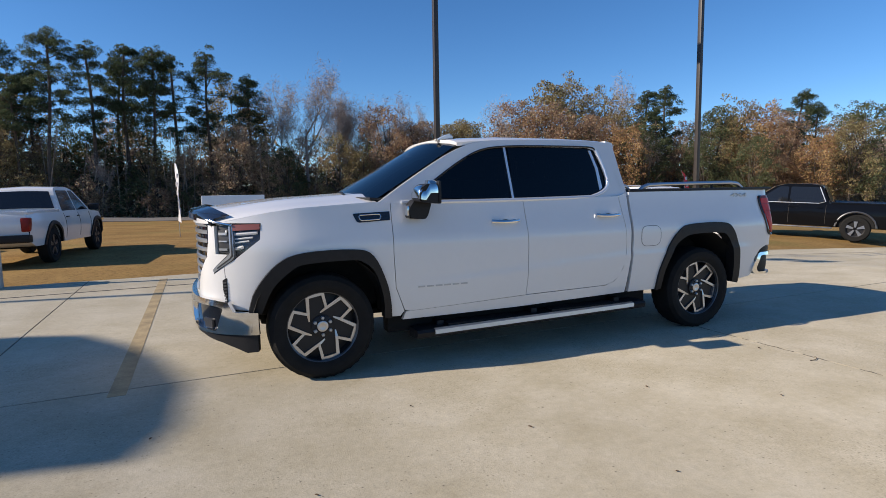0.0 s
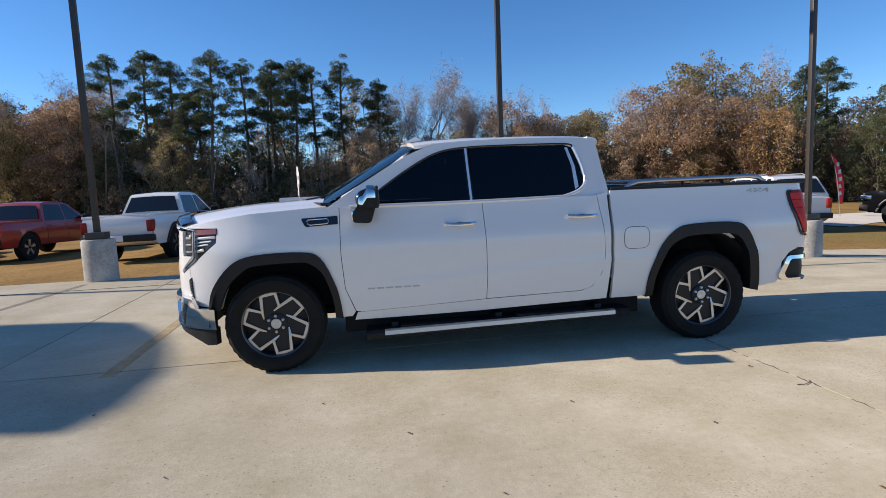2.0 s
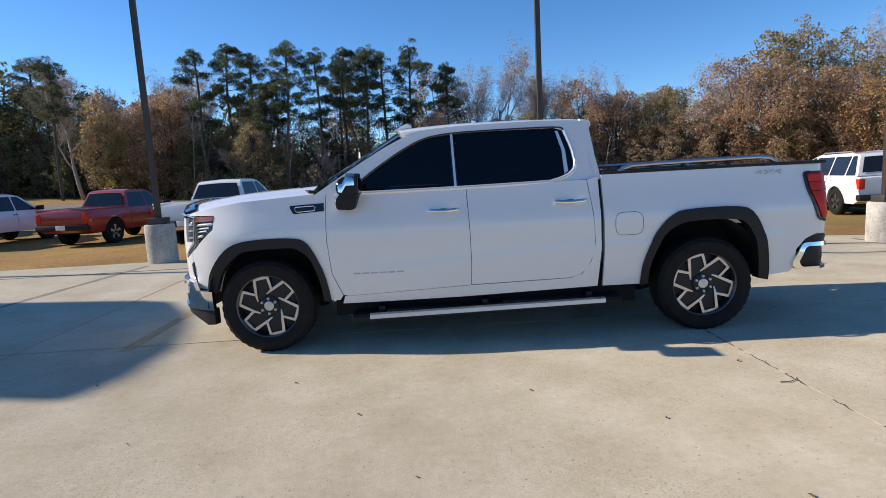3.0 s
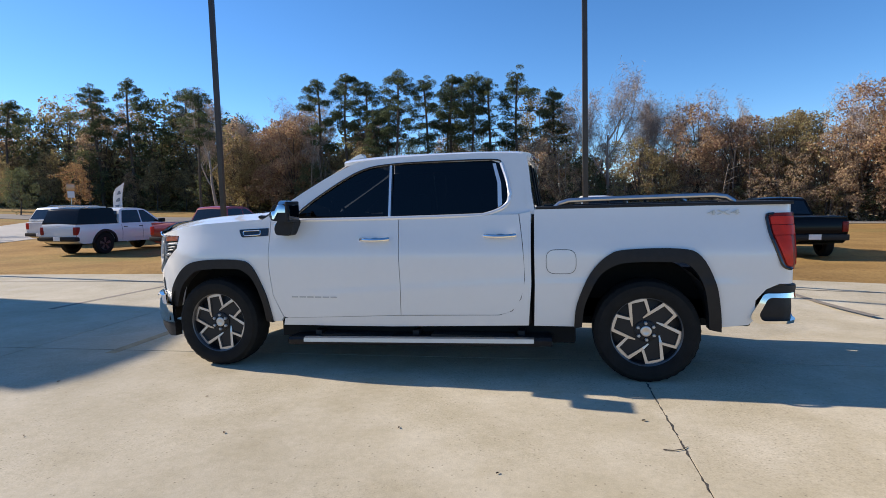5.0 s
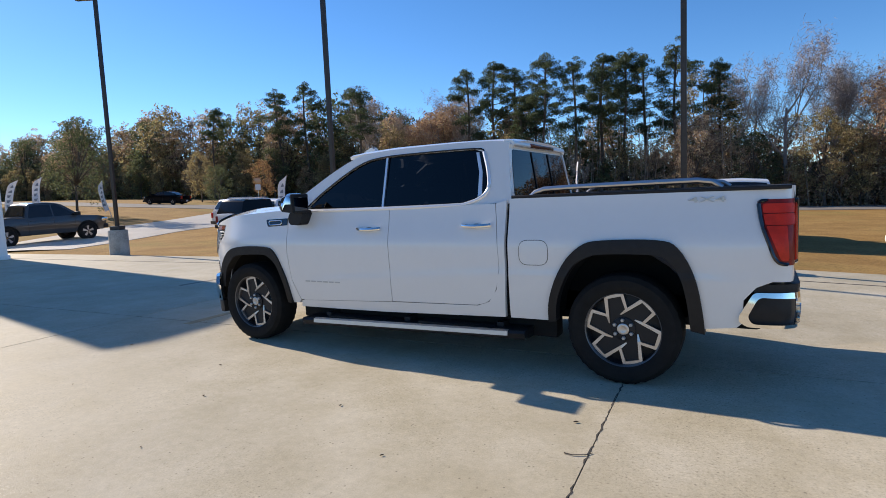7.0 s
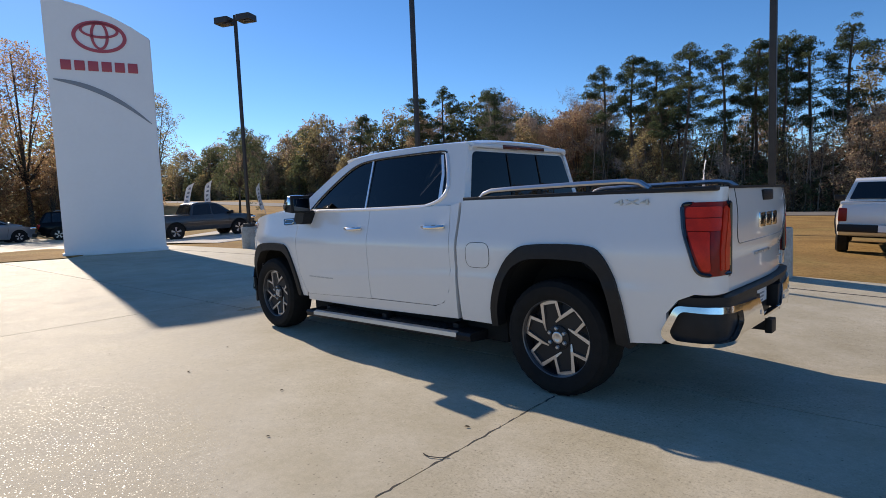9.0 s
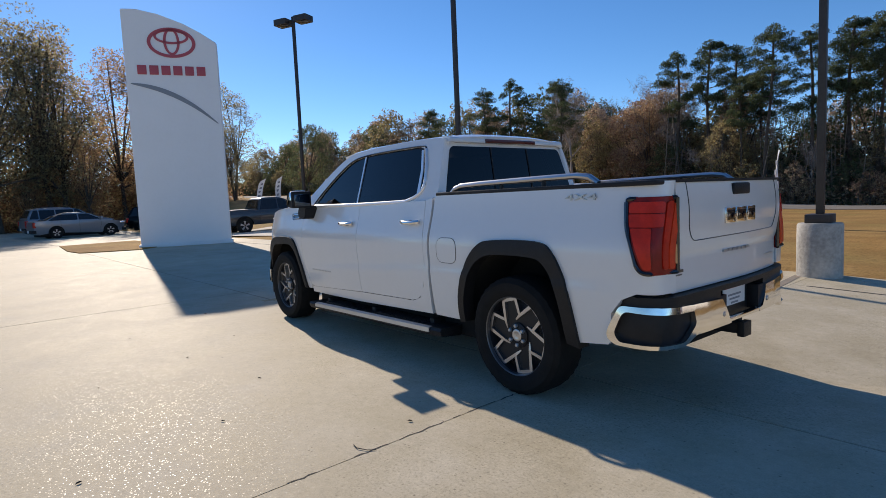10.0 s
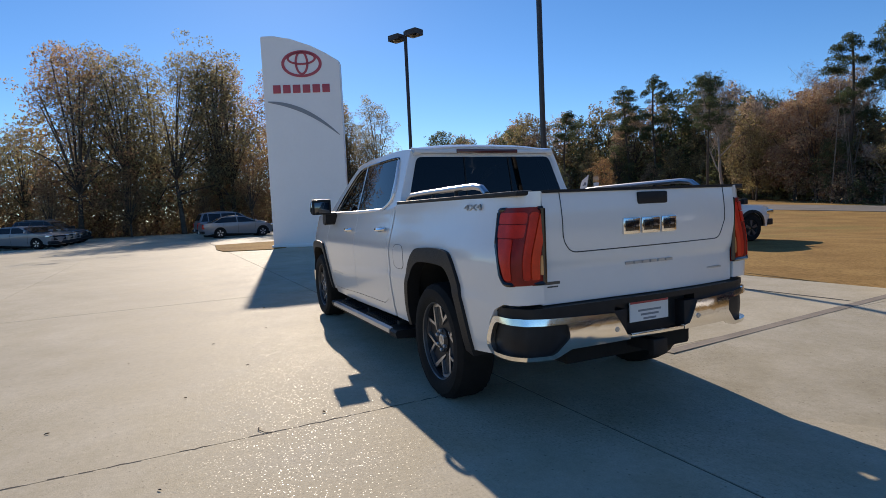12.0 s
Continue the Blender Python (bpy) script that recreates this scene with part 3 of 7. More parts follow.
def build_pylon():
    t = thing("pylon_sign", "tall white pylon sign with red emblem and curved top", "sign", (-18.72, 2.22, 0), -20)
    top = [(-1.6, 8.78), (-1.1, 8.80), (-0.4, 8.66), (0.45, 8.36), (1.05, 8.05), (1.6, 7.70)]
    bm = bmesh.new()
    add_prism(bm, [(1.6, 0.0), (-1.6, 0.0)] + top, -0.3, 0.3, axis="x")
    bmesh.ops.bevel(bm, geom=bm.edges[:], offset=0.03, segments=2, affect="EDGES")
    part("panel", bm, "sign", t, smooth=True)
    bm = bmesh.new()
    add_box(bm, (-0.36, -1.66, 0), (0.36, 1.66, 0.12), 0.01)
    part("plinth", bm, "sign", t)
    # emblem: three rings in relief
    def ring(bm, cy, cz, a, b, w):
        n = 48
        inner, outer = [], []
        for i in range(n):
            an = 2 * math.pi * i / n
            for lst, k in ((outer, 0), (inner, w)):
                y, z = cy + (a - k) * math.cos(an), cz + (b - k * 0.9) * math.sin(an)
                lst.append((bm.verts.new((0.302, y, z)), bm.verts.new((0.325, y, z))))
        for i in range(n):
            j = (i + 1) % n
            o, p, q, r = outer[i], outer[j], inner[j], inner[i]
            bm.faces.new((o[1], p[1], q[1], r[1]))
            bm.faces.new((o[0], p[0], p[1], o[1]))
            bm.faces.new((r[1], q[1], q[0], r[0]))
    bm = bmesh.new()
    ring(bm, 0.03, 7.63, 0.83, 0.55, 0.12)
    ring(bm, 0.03, 7.67, 0.28, 0.49, 0.09)
    ring(bm, 0.03, 7.85, 0.60, 0.27, 0.09)
    part("emblem", bm, "signred", t, "dark red oval emblem")
    for i in range(6):
        bm = bmesh.new()
        y = -1.2 + i * 0.405
        add_box(bm, (0.301, y, 6.44), (0.325, y + 0.31, 6.78), 0.01)
        part("letter_block", bm, "signred", t)
    bm = bmesh.new()
    n = 26
    up, lo = [], []
    for i in range(n + 1):
        k = i / n
        y = -1.45 + 2.9 * k
        z = 6.12 - 1.45 * k ** 2.1
        w = 0.03 + 0.16 * math.sin(math.pi * k) ** 0.7
        up.append((y, z))
        lo.append((y, z - w))
    add_prism(bm, up + lo[::-1], 0.301, 0.318, axis="x")
    part("swoosh", bm, "signgrey", t, "grey curved sweep")


build_pylon()


def build_debris():
    """Fallen leaves, a twig and an irregular crack on the concrete."""
    rng = random.Random(4)
    spots = [(-1.45, -1.75), (0.9, -2.6), (-0.5, -3.1), (2.9, -3.0), (-3.0, -1.6), (0.2, -2.1), (3.3, -2.2), (-2.2, -2.6), (1.2, -3.4),
             (4.4, -1.4), (2.4, -2.7), (-0.9, -2.35), (1.75, -1.75)]
    for x, y in spots:
        k = rng.uniform(0.3, 0.6)
        bm = bmesh.new()
        c = [bm.verts.new((px * k, py * k, 0.004 + pz * k)) for px, py, pz in ((-0.032, 0, 0.004), (-0.012, 0.014, 0.010), (0.014, 0.012, 0.008), (0.034, 0, 0.0), (0.012, -0.013, 0.010), (-0.014, -0.012, 0.009), (0, 0, 0.0))]
        for i in range(6):
            bm.faces.new((c[i], c[(i + 1) % 6], c[6]))
        ob = part("fallen_leaf", thicken(bm, 0.001), "deadleaf")
        ob.matrix_basis = pose(x, y, 0.001, 0, 0, rng.uniform(0, 360))
        tagged(ob, "dry brown fallen leaf on the concrete", "leaf", "fallen leaves")
    bm = add_tube(bmesh.new(), [(1.80, -2.17, 0.005), (1.85, -2.18, 0.007), (1.91, -2.15, 0.006), (1.94, -2.11, 0.004)], 0.0035, 5, 0.002)
    tagged(part("twig", bm, "bark"), "thin dry twig on the concrete", "twig")
    pts, x, y = [], 1.83, -1.0
    while y > -5.2:
        pts.append((x + rng.uniform(-0.009, 0.007), y, rng.uniform(0.002, 0.0075)))
        y -= rng.uniform(0.02, 0.08)
    bm = bmesh.new()
    a = [(bm.verts.new((px - w, py, 0.0012)), bm.verts.new((px + w, py, 0.0012))) for px, py, w in pts]
    for p, q in zip(a, a[1:]):
        if rng.random() < 0.7:
            bm.faces.new((p[0], p[1], q[1], q[0]))
    bm.transform(LOT)
    tagged(part("crack", bm, "joint", smooth=False), "dark irregular crack along the slab joint", "crack", kind="structure")


build_debris()

# ---- the white pickup ----
SIDE = [(0.36, 0.900), (0.44, 0.924), (0.50, 0.938), (0.56, 0.948), (0.62, 0.957), (0.70, 0.968), (0.78, 0.977), (0.86, 0.983), (0.93, 0.987), (0.99, 0.988), (1.03, 0.985),
        (1.07, 0.977), (1.14, 0.957), (1.22, 0.934), (1.30, 0.915), (1.36, 0.905), (1.40, 0.90)]


def plan_table(plan):
    """A plan line made smooth: distance run, x, y and the outward way at each point."""
    pts = smooth_line(plan, 4)
    run = [0.0]
    for p, q in zip(pts, pts[1:]):
        run.append(run[-1] + math.hypot(q[0] - p[0], q[1] - p[1]))
    rows = []
    for i, p in enumerate(pts):
        a, b = pts[max(0, i - 1)], pts[min(len(pts) - 1, i + 1)]
        d = math.hypot(b[0] - a[0], b[1] - a[1])
        rows.append((run[i], p[0], p[1], (a[1] - b[1]) / d, (b[0] - a[0]) / d))
    return np.array(rows)


# the wing and nose from above, from the wheel to the middle
WING_PLAN = plan_table([(-1.5, -0.988), (-1.9, -0.985), (-2.1, -0.968), (-2.287, -0.925), (-2.42, -0.872), (-2.52, -0.815), (-2.60, -0.750), (-2.66, -0.670), (-2.71, -0.56), (-2.745, -0.40), (-2.765, -0.2), (-2.77, 0)])
# the front bumper from above, from end to end
BUMPER_HALF = [(-2.335, -0.952), (-2.42, -0.925), (-2.50, -0.875), (-2.58, -0.815), (-2.65, -0.745), (-2.71, -0.65), (-2.755, -0.53), (-2.785, -0.38), (-2.80, -0.2)]
BUMPER = plan_table(BUMPER_HALF + [(-2.805, 0)] + [(x, -y) for x, y in BUMPER_HALF[::-1]])


def side(x, z):
    """Half the body's width at a station and height."""
    w = interp(z, SIDE)
    # the crease low on the doors, rising to the rear
    k = min(1.0, max(0.0, (x + 1.25) / 0.5)) * min(1.0, max(0.0, (2.75 - x) / 0.3))
    c = min(1.0, max(0.0, (0.755 + 0.065 * min(0.9, max(-1.0, x)) + 0.035 - z) / 0.07))
    w += 0.011 * k * c * c * (3 - 2 * c)
    if x < -1.5:
        w *= float(np.interp(-x, -WING_PLAN[:, 1], -WING_PLAN[:, 2])) / 0.988
    if x > 2.3:
        w -= 0.03 * ((x - 2.3) / 0.5) ** 2
    return w


def wing(a, z, out=0.0, s=-1):
    """Wing and nose: distance along the plan (-1.5 over the wheel, falling to the middle) and height."""
    if a > -1.5:
        return Vector((a, s * (interp(z, SIDE) + out), z))
    x, y, nx, ny = (float(np.interp(-1.5 - a, WING_PLAN[:, 0], WING_PLAN[:, k])) for k in (1, 2, 3, 4))
    k = interp(z, SIDE) / 0.988
    return Vector((x + nx * out, -s * (y * k + ny * out), z))


def along_bumper(a, z, out=0.0):
    x, y, nx, ny = (float(np.interp(a, BUMPER[:, 0], BUMPER[:, k])) for k in (1, 2, 3, 4))
    out += 0.012 * math.sin(math.pi * min(1.0, max(0.0, (z - 0.39) / 0.26)))
    return Vector((x + nx * out, y + ny * out, z))


def bumper_in(a, b):
    return Vector((-float(np.interp(a, BUMPER[:, 0], BUMPER[:, 3])), -float(np.interp(a, BUMPER[:, 0], BUMPER[:, 4])), 0))


def green(x, z):
    """Half the cab's width above the belt."""
    return 0.905 - (z - 1.32) * 0.315 - 0.02 * max(0.0, (x + 0.2) / 1.2) ** 2


FENDER_TOP = [(-2.60, 1.20), (-2.5, 1.225), (-2.25, 1.275), (-2.03, 1.305), (-1.5, 1.335), (-1.3, 1.338)]
ARCH_F = [(-1.375, 0.42), (-1.39, 0.60), (-1.455, 0.80), (-1.54, 0.885), (-1.64, 0.915), (-1.98, 0.905), (-2.10, 0.86), (-2.235, 0.73), (-2.32, 0.54)]
OUT_F = [(-1.325, 0.41), (-1.34, 0.56), (-1.378, 0.72), (-1.48, 0.93), (-1.63, 0.985), (-2.00, 0.978), (-2.19, 0.905), (-2.345, 0.72), (-2.40, 0.55)]
ARCH_R = [(1.375, 0.43), (1.40, 0.62), (1.50, 0.84), (1.62, 0.935), (1.76, 0.965), (2.07, 0.965), (2.19, 0.93), (2.275, 0.80), (2.315, 0.62), (2.335, 0.43)]
OUT_R = [(1.325, 0.42), (1.347, 0.62), (1.45, 0.865), (1.59, 1.012), (1.74, 1.052), (2.11, 1.055), (2.25, 1.0), (2.355, 0.80), (2.40, 0.56), (2.412, 0.41)]
SEAM_A = [(-1.31, 0.93), (-1.292, 0.66), (-1.215, 0.465)]


# where each rear corner begins to turn, and how much of the wrapped length it takes up
CORNER = {-1: (2.83, 1.0), 1: (2.765, 0.80)}
CORNER_R = 0.085


def rear_wrap(a, z, out=0.0, s=-1):
    """Bed side that turns round the rear corner: distance along the plan and height."""
    begin, share = CORNER[s]
    w = side(min(a, begin), z)
    if a <= begin:
        return a, w + out
    run = (a - begin) * share
    th = run / CORNER_R
    if th < math.pi / 2:
        return begin + (CORNER_R + out) * math.sin(th), w - CORNER_R + (CORNER_R + out) * math.cos(th)
    past = run - CORNER_R * math.pi / 2
    return begin + CORNER_R + out + 0.012 * min(1, past / 0.1), max(0.765, w - CORNER_R - past)


def make_wheel(parent, radius, width, rim_r, label, spokes=6):
    """A wheel about the y axis, face towards -y, centre at the origin."""
    turn = Matrix.Rotation(radians(90), 4, "X")
    w = width / 2
    bm = add_lathe(bmesh.new(), [(0.02, w * 0.30), (rim_r * 0.55, w * 0.34), (rim_r * 0.93, w * 0.20), (rim_r * 0.95, w * 0.6), (rim_r * 0.985, w * 0.80),
                                 (rim_r * 1.01, w * 0.84), (rim_r * 1.02, w * 0.7), (rim_r * 1.0, -w * 0.8), (0.05, -w * 0.8)], 48, turn)
    wheel = part("wheel", bm, "pocket", parent, label)
    r0, r1 = rim_r * 0.985, radius
    tp = [(r0, -w * 0.85), (r0 + 0.035, -w * 1.0), (r0 + (r1 - r0) * 0.55, -w * 1.02), (r1 - 0.03, -w * 0.93), (r1 - 0.006, -w * 0.80), (r1, -w * 0.5),
          (r1, w * 0.5), (r1 - 0.006, w * 0.80), (r1 - 0.03, w * 0.93), (r0 + (r1 - r0) * 0.72, w * 0.985), (r0 + (r1 - r0) * 0.70, w * 1.005), (r0 + (r1 - r0) * 0.45, w * 1.02), (r0 + 0.035, w * 1.0), (r0, w * 0.85)]
    bm = add_lathe(bmesh.new(), tp, 72, turn, caps=False)
    for v in bm.verts:
        r = math.hypot(v.co.x, v.co.z)
        if r > r1 - 0.02 and abs(v.co.y) > w * 0.7:
            k = round(math.atan2(v.co.z, v.co.x) / (2 * math.pi) * 72)
            f = 1 - (0.016 if k % 2 else 0.0)
            v.co.x, v.co.z = v.co.x * f, v.co.z * f
    part("tyre", bm, "rubber", wheel, "black rubber tyre with tread blocks")
    face = -w * 0.62
    bm = add_lathe(bmesh.new(), [(rim_r * 0.955, w * 0.66), (rim_r * 0.965, w * 0.82), (rim_r * 0.99, w * 0.86), (rim_r * 1.005, w * 0.84)], 64, turn, caps=False)
    part("rim_lip", bm, "rimgrey", wheel, "grey rim lip")
    pol = lambda an, r: Vector((r * rim_r * math.sin(radians(an)), r * rim_r * math.cos(radians(an))))
    for i in range(spokes):
        rot = Matrix.Rotation(2 * math.pi * i / spokes, 4, "Y")
        # long arm from near the hub, past the fork, to the rim; across the rim; short arm back to the next fork
        line = [(pol(-68, 0.385), 0.010, 0.016), (pol(-49, 0.505), 0.021, 0.006), (pol(-25, 0.945), 0.027, 0.0), (pol(1.5, 0.93), 0.024, 0.0), (pol(12, 0.55), 0.020, 0.004)]
        left, right = [], []
        for j, (p, wd, dp) in enumerate(line):
            a = (p - line[j - 1][0]).normalized() if j else None
            b = (line[j + 1][0] - p).normalized() if j < len(line) - 1 else None
            d = ((a or b) + (b or a)).normalized()
            nrm = Vector((-d.y, d.x)) / max(0.6, d.dot(a or b))
            left.append((p + nrm * wd * 0.5 * rim_r / 0.28, dp))
            right.append((p - nrm * wd * 0.5 * rim_r / 0.28, dp))
        ring = left + right[::-1]
        bm = bmesh.new()
        n = len(ring)
        a = [bm.verts.new(rot @ Vector((q.x, face + dp, q.y))) for q, dp in ring]
        b = [bm.verts.new(rot @ Vector((q.x * 0.995, face + 0.05, q.y * 0.995))) for q, dp in ring]
        for j in range(n // 2 - 1):
            bm.faces.new((a[j], a[j + 1], a[n - 2 - j], a[n - 1 - j]))
        for j in range(n):
            bm.faces.new((a[j], b[j], b[(j + 1) % n], a[(j + 1) % n]))
        part("spoke", bm, "alu", wheel, "machined aluminium forked spoke" if i == 0 else "", smooth=False)
        bm = bmesh.new()
        add_prism(bm, [tuple(pol(an, r)) for an, r in ((-66, 0.24), (-62, 0.40), (-47, 0.52), (-24, 0.93), (1, 0.91), (11, 0.56), (2, 0.40), (-6, 0.24))], face + 0.020, face + 0.05, m=rot)
        part("spoke_body", bm, "pocket", wheel, smooth=False)
    bm = add_lathe(bmesh.new(), [(0.085, w * 0.36), (0.085, w * 0.55), (0.07, w * 0.60), (0.001, w * 0.60)], 32, turn, caps=False)
    part("hub", bm, "pocket", wheel)
    bm = add_lathe(bmesh.new(), [(0.042, w * 0.58), (0.042, w * 0.635), (0.038, w * 0.650), (0.024, w * 0.652), (0.022, w * 0.645), (0.001, w * 0.645)], 24, turn, caps=False)
    part("centre_cap", bm, "alu", wheel, "chrome centre cap")
    for i in range(6):
        an = 2 * math.pi * (i + 0.5) / 6
        m = Matrix.Translation((0.066 * math.cos(an), 0, 0.066 * math.sin(an))) @ turn
        bm = add_lathe(bmesh.new(), [(0.015, w * 0.55), (0.015, w * 0.70), (0.010, w * 0.74), (0.001, w * 0.74)], 6, m, caps=False)
        part("lug_nut", bm, "silver", wheel)
    return wheel


def build_truck():
    T = thing("pickup_truck", "white crew-cab pickup truck with chrome trim parked on concrete", "pickup truck")
    inn = lambda s: (lambda a, b: Vector((0, -s, 0)))
    for s in (-1, 1):
        on = lambda x, z, o=0.0: Vector((x, s * (side(x, z) + o), z))
        # front fender
        fw = lambda a, z, o=0.0: wing(a, z, o, s)
        def fw_in(a, b):
            return (wing(a, b, -0.01, s) - wing(a, b, 0.0, s)).normalized()
        ol = [(-1.313, 1.338), (-1.315, 0.93), (-1.297, 0.66), (-1.221, 0.460), (-1.25, 0.42)] + smooth_line(ARCH_F) + \
             [(-2.36, 0.556), (-2.555, 0.564), (-2.570, 0.62), (-2.577, 0.79), (-2.584, 0.893), (-2.494, 0.943), (-2.303, 1.084), (-2.290, 1.202), (-2.56, 1.206), (-2.56, 1.216)] + \
             [p for p in FENDER_TOP if -2.55 < p[0] < -1.35]
        part("front_fender", skin(ol, fw, 0.035, fw_in, cells=(0.04, 0.024)), "white", T)
        shrink = lambda pts, cx: [(x + (cx - x) * 0.022, z + (0.43 - z) * 0.022) for x, z in pts]
        fl = smooth_line(OUT_F) + shrink(smooth_line(ARCH_F), -1.86)[::-1]
        part("wheel_arch_trim", skin(fl, lambda x, z: on(x, z, 0.022 + 0.030 * min(1.0, max(0.0, (-x - 2.0) / 0.35))), 0.10, inn(s), cell=0.06), "black", T, "matt black wheel arch trim")
        fl = smooth_line(OUT_R) + shrink(smooth_line(ARCH_R), 1.86)[::-1]
        part("wheel_arch_trim", skin(fl, lambda x, z: on(x, z, 0.022), 0.10, inn(s), cell=0.06), "black", T, "matt black wheel arch trim")
        # doors
        ol = [(-1.308, 1.326)] + SEAM_A + [(-1.17, 0.455), (-0.115, 0.500), (-0.106, 0.70), (-0.108, 0.95), (-0.122, 1.326)]
        door = part("front_door", skin(ol, on, 0.035, inn(s), cells=(0.12, 0.024)), "white", T)
        ol2 = [(-0.117, 1.326), (-0.103, 0.95), (-0.101, 0.70), (-0.110, 0.502)] + smooth_line([(0.72, 0.518), (0.83, 0.555), (0.905, 0.66), (0.938, 0.82), (0.925, 1.08), (0.893, 1.338)])
        door2 = part("rear_door", skin(ol2, on, 0.035, inn(s), cells=(0.12, 0.024)), "white", T)
        for d, x in ((door, -0.32), (door2, 0.745)):
            z = 1.152 + 0.017 * (x + 0.32)
            yy = side(x, z)
            bm = bmesh.new()
            pts = [(x - 0.125 + 0.25 * k, s * (yy + 0.012 + 0.032 * math.sin(math.pi * k) ** 0.6), z - 0.006 * math.sin(math.pi * k)) for k in np.linspace(0, 1, 9)]
            add_tube(bm, pts, 0.017, 10)
            part("door_handle", bm, "chrome", d, "chrome pull handle")
            # flat grey ellipse on the door, painting in the shade below the handle
            bm = bmesh.new()
            add_lathe(bm, [(0.001, 0.0), (0.055, 0.0), (0.06, 0.004)], 24, Matrix.Translation((x, s * (yy + 0.003), z - 0.016)) @ Matrix.Rotation(radians(90) * s * -1, 4, "X") @ Matrix.Diagonal((0.95, 0.5, 1, 1)), caps=False)
            part("handle_recess", bm, "rimgrey", d)
        bm = bmesh.new()
        for i in range(6):
            x = -1.11 + i * 0.074
            add_box(bm, (x, s * side(x, 0.65) - 0.004, 0.645), (x + 0.058, s * side(x, 0.65) + 0.002, 0.657))
        part("name_badge", bm, "silver", door, "row of small chrome letter shapes", smooth=False)
        # rocker and cab corner
        ol = [(-1.205, 0.4515), (-0.11, 0.496), (0.73, 0.5135), (0.836, 0.551), (0.911, 0.658), (0.944, 0.82), (0.931, 1.08), (0.899, 1.338), (0.990, 1.36), (0.993, 0.77), (0.965, 0.43),
              (-0.2, 0.395), (-1.23, 0.385)]
        part("rocker_panel", skin(ol, on, 0.04, inn(s), cells=(0.12, 0.024)), "white", T)
        # cab frame above the belt
        gp = lambda x, z: Vector((x, s * green(x, z), z))
        frame_ol = [(1.0, 1.345)] + smooth_line([(0.995, 1.50), (0.975, 1.68), (0.955, 1.80), (0.92, 1.838), (0.6, 1.857), (0.0, 1.855), (-0.32, 1.842), (-0.55, 1.808), (-0.8, 1.70), (-1.14, 1.50), (-1.40, 1.335)]) + [(-1.31, 1.322), (-0.12, 1.318), (0.6, 1.328)]
        hole = smooth_line([(-1.10, 1.338), (-0.94, 1.475), (-0.66, 1.655), (-0.46, 1.748), (-0.25, 1.782), (0.1, 1.792), (0.66, 1.790)]) + \
            smooth_line([(0.735, 1.765), (0.79, 1.60), (0.805, 1.47), (0.76, 1.405), (0.62, 1.352), (0.48, 1.342), (-0.3, 1.335)])
        part("cab_frame", skin(frame_ol, gp, 0.05, inn(s), holes=[hole]), "white", T)
        # glass, pillar and bright trim
        gi = lambda x, z: Vector((x, s * (green(x, z) - 0.012), z))
        half_f = [p for p in hole if p[0] < -0.225 and p[1] > 1.34] + [(-0.225, 1.784), (-0.225, 1.335)]
        half_r = [(-0.185, 1.334), (-0.185, 1.785)] + [p for p in hole if p[0] > -0.1]
        part("front_window", skin(half_f, gi, 0.004, inn(s)), "glass", T, "dark tinted side window")
        part("rear_window", skin(half_r, gi, 0.004, inn(s)), "glass", T, "dark tinted side window")
        dp = part("door_pillar", skin([(-0.225, 1.33), (-0.185, 1.33), (-0.20, 1.79), (-0.24, 1.79)], lambda x, z: Vector((x, s * (green(x, z) - 0.008), z)), 0.03, inn(s)), "gloss", T, "black pillar with a bright strip")
        part("pillar_strip", skin([(-0.216, 1.332), (-0.196, 1.332), (-0.210, 1.785), (-0.230, 1.785)], lambda x, z: Vector((x, s * (green(x, z) - 0.003), z)), 0.004, inn(s)), "trim", dp)
        bm = bmesh.new()
        belt = smooth_line([(-1.22, 1.327), (-0.3, 1.326), (0.48, 1.334), (0.63, 1.344), (0.765, 1.395), (0.815, 1.47), (0.80, 1.60), (0.745, 1.765)])
        add_tube(bm, [gp(x, z) + Vector((0, s * 0.003, 0)) for x, z in belt], 0.0165, 8)
        part("window_trim", bm, "trim", T, "chrome window surround")
        bm = bmesh.new()
        add_tube(bm, [gp(x, z) + Vector((0, s * 0.001, 0)) for x, z in smooth_line([(-1.12, 1.335), (-0.94, 1.482), (-0.66, 1.662), (-0.46, 1.755), (-0.25, 1.789), (0.1, 1.799), (0.66, 1.797), (0.74, 1.77)])], 0.008, 6)
        part("window_seal", bm, "gloss", T, "black window seal")
        bm = skin([(0.722, 1.395), (0.756, 1.42), (0.744, 1.60), (0.696, 1.765), (0.670, 1.765), (0.714, 1.60)], lambda x, z: Vector((x, s * (green(x, z) - 0.006), z)), 0.01, inn(s))
        part("quarter_trim", bm, "trim", T, "bright strip behind the rear window")
        # bed side, with the rear corner
        wrap = lambda a, z, o=0.0: Vector((rear_wrap(a, z, o, s)[0], s * rear_wrap(a, z, o, s)[1], z))
        def wrap_in(a, b):
            th = min(1.57, max(0.0, (a - CORNER[s][0]) * CORNER[s][1] / CORNER_R))
            return Vector((-math.sin(th), -s * math.cos(th), 0))
        ol = [(1.018, 1.372), (1.021, 0.77), (1.01, 0.43), (1.28, 0.43)] + smooth_line(ARCH_R) + [(2.42, 0.450), (2.60, 0.468), (2.632, 0.50), (2.640, 0.66), (2.71, 0.745), (2.80, 0.785), (3.06, 0.785), (3.06, 1.39), (2.6, 1.392)]
        part("bed_side", skin(ol, wrap, 0.04, wrap_in, cells=(0.05, 0.03)), "white", T)
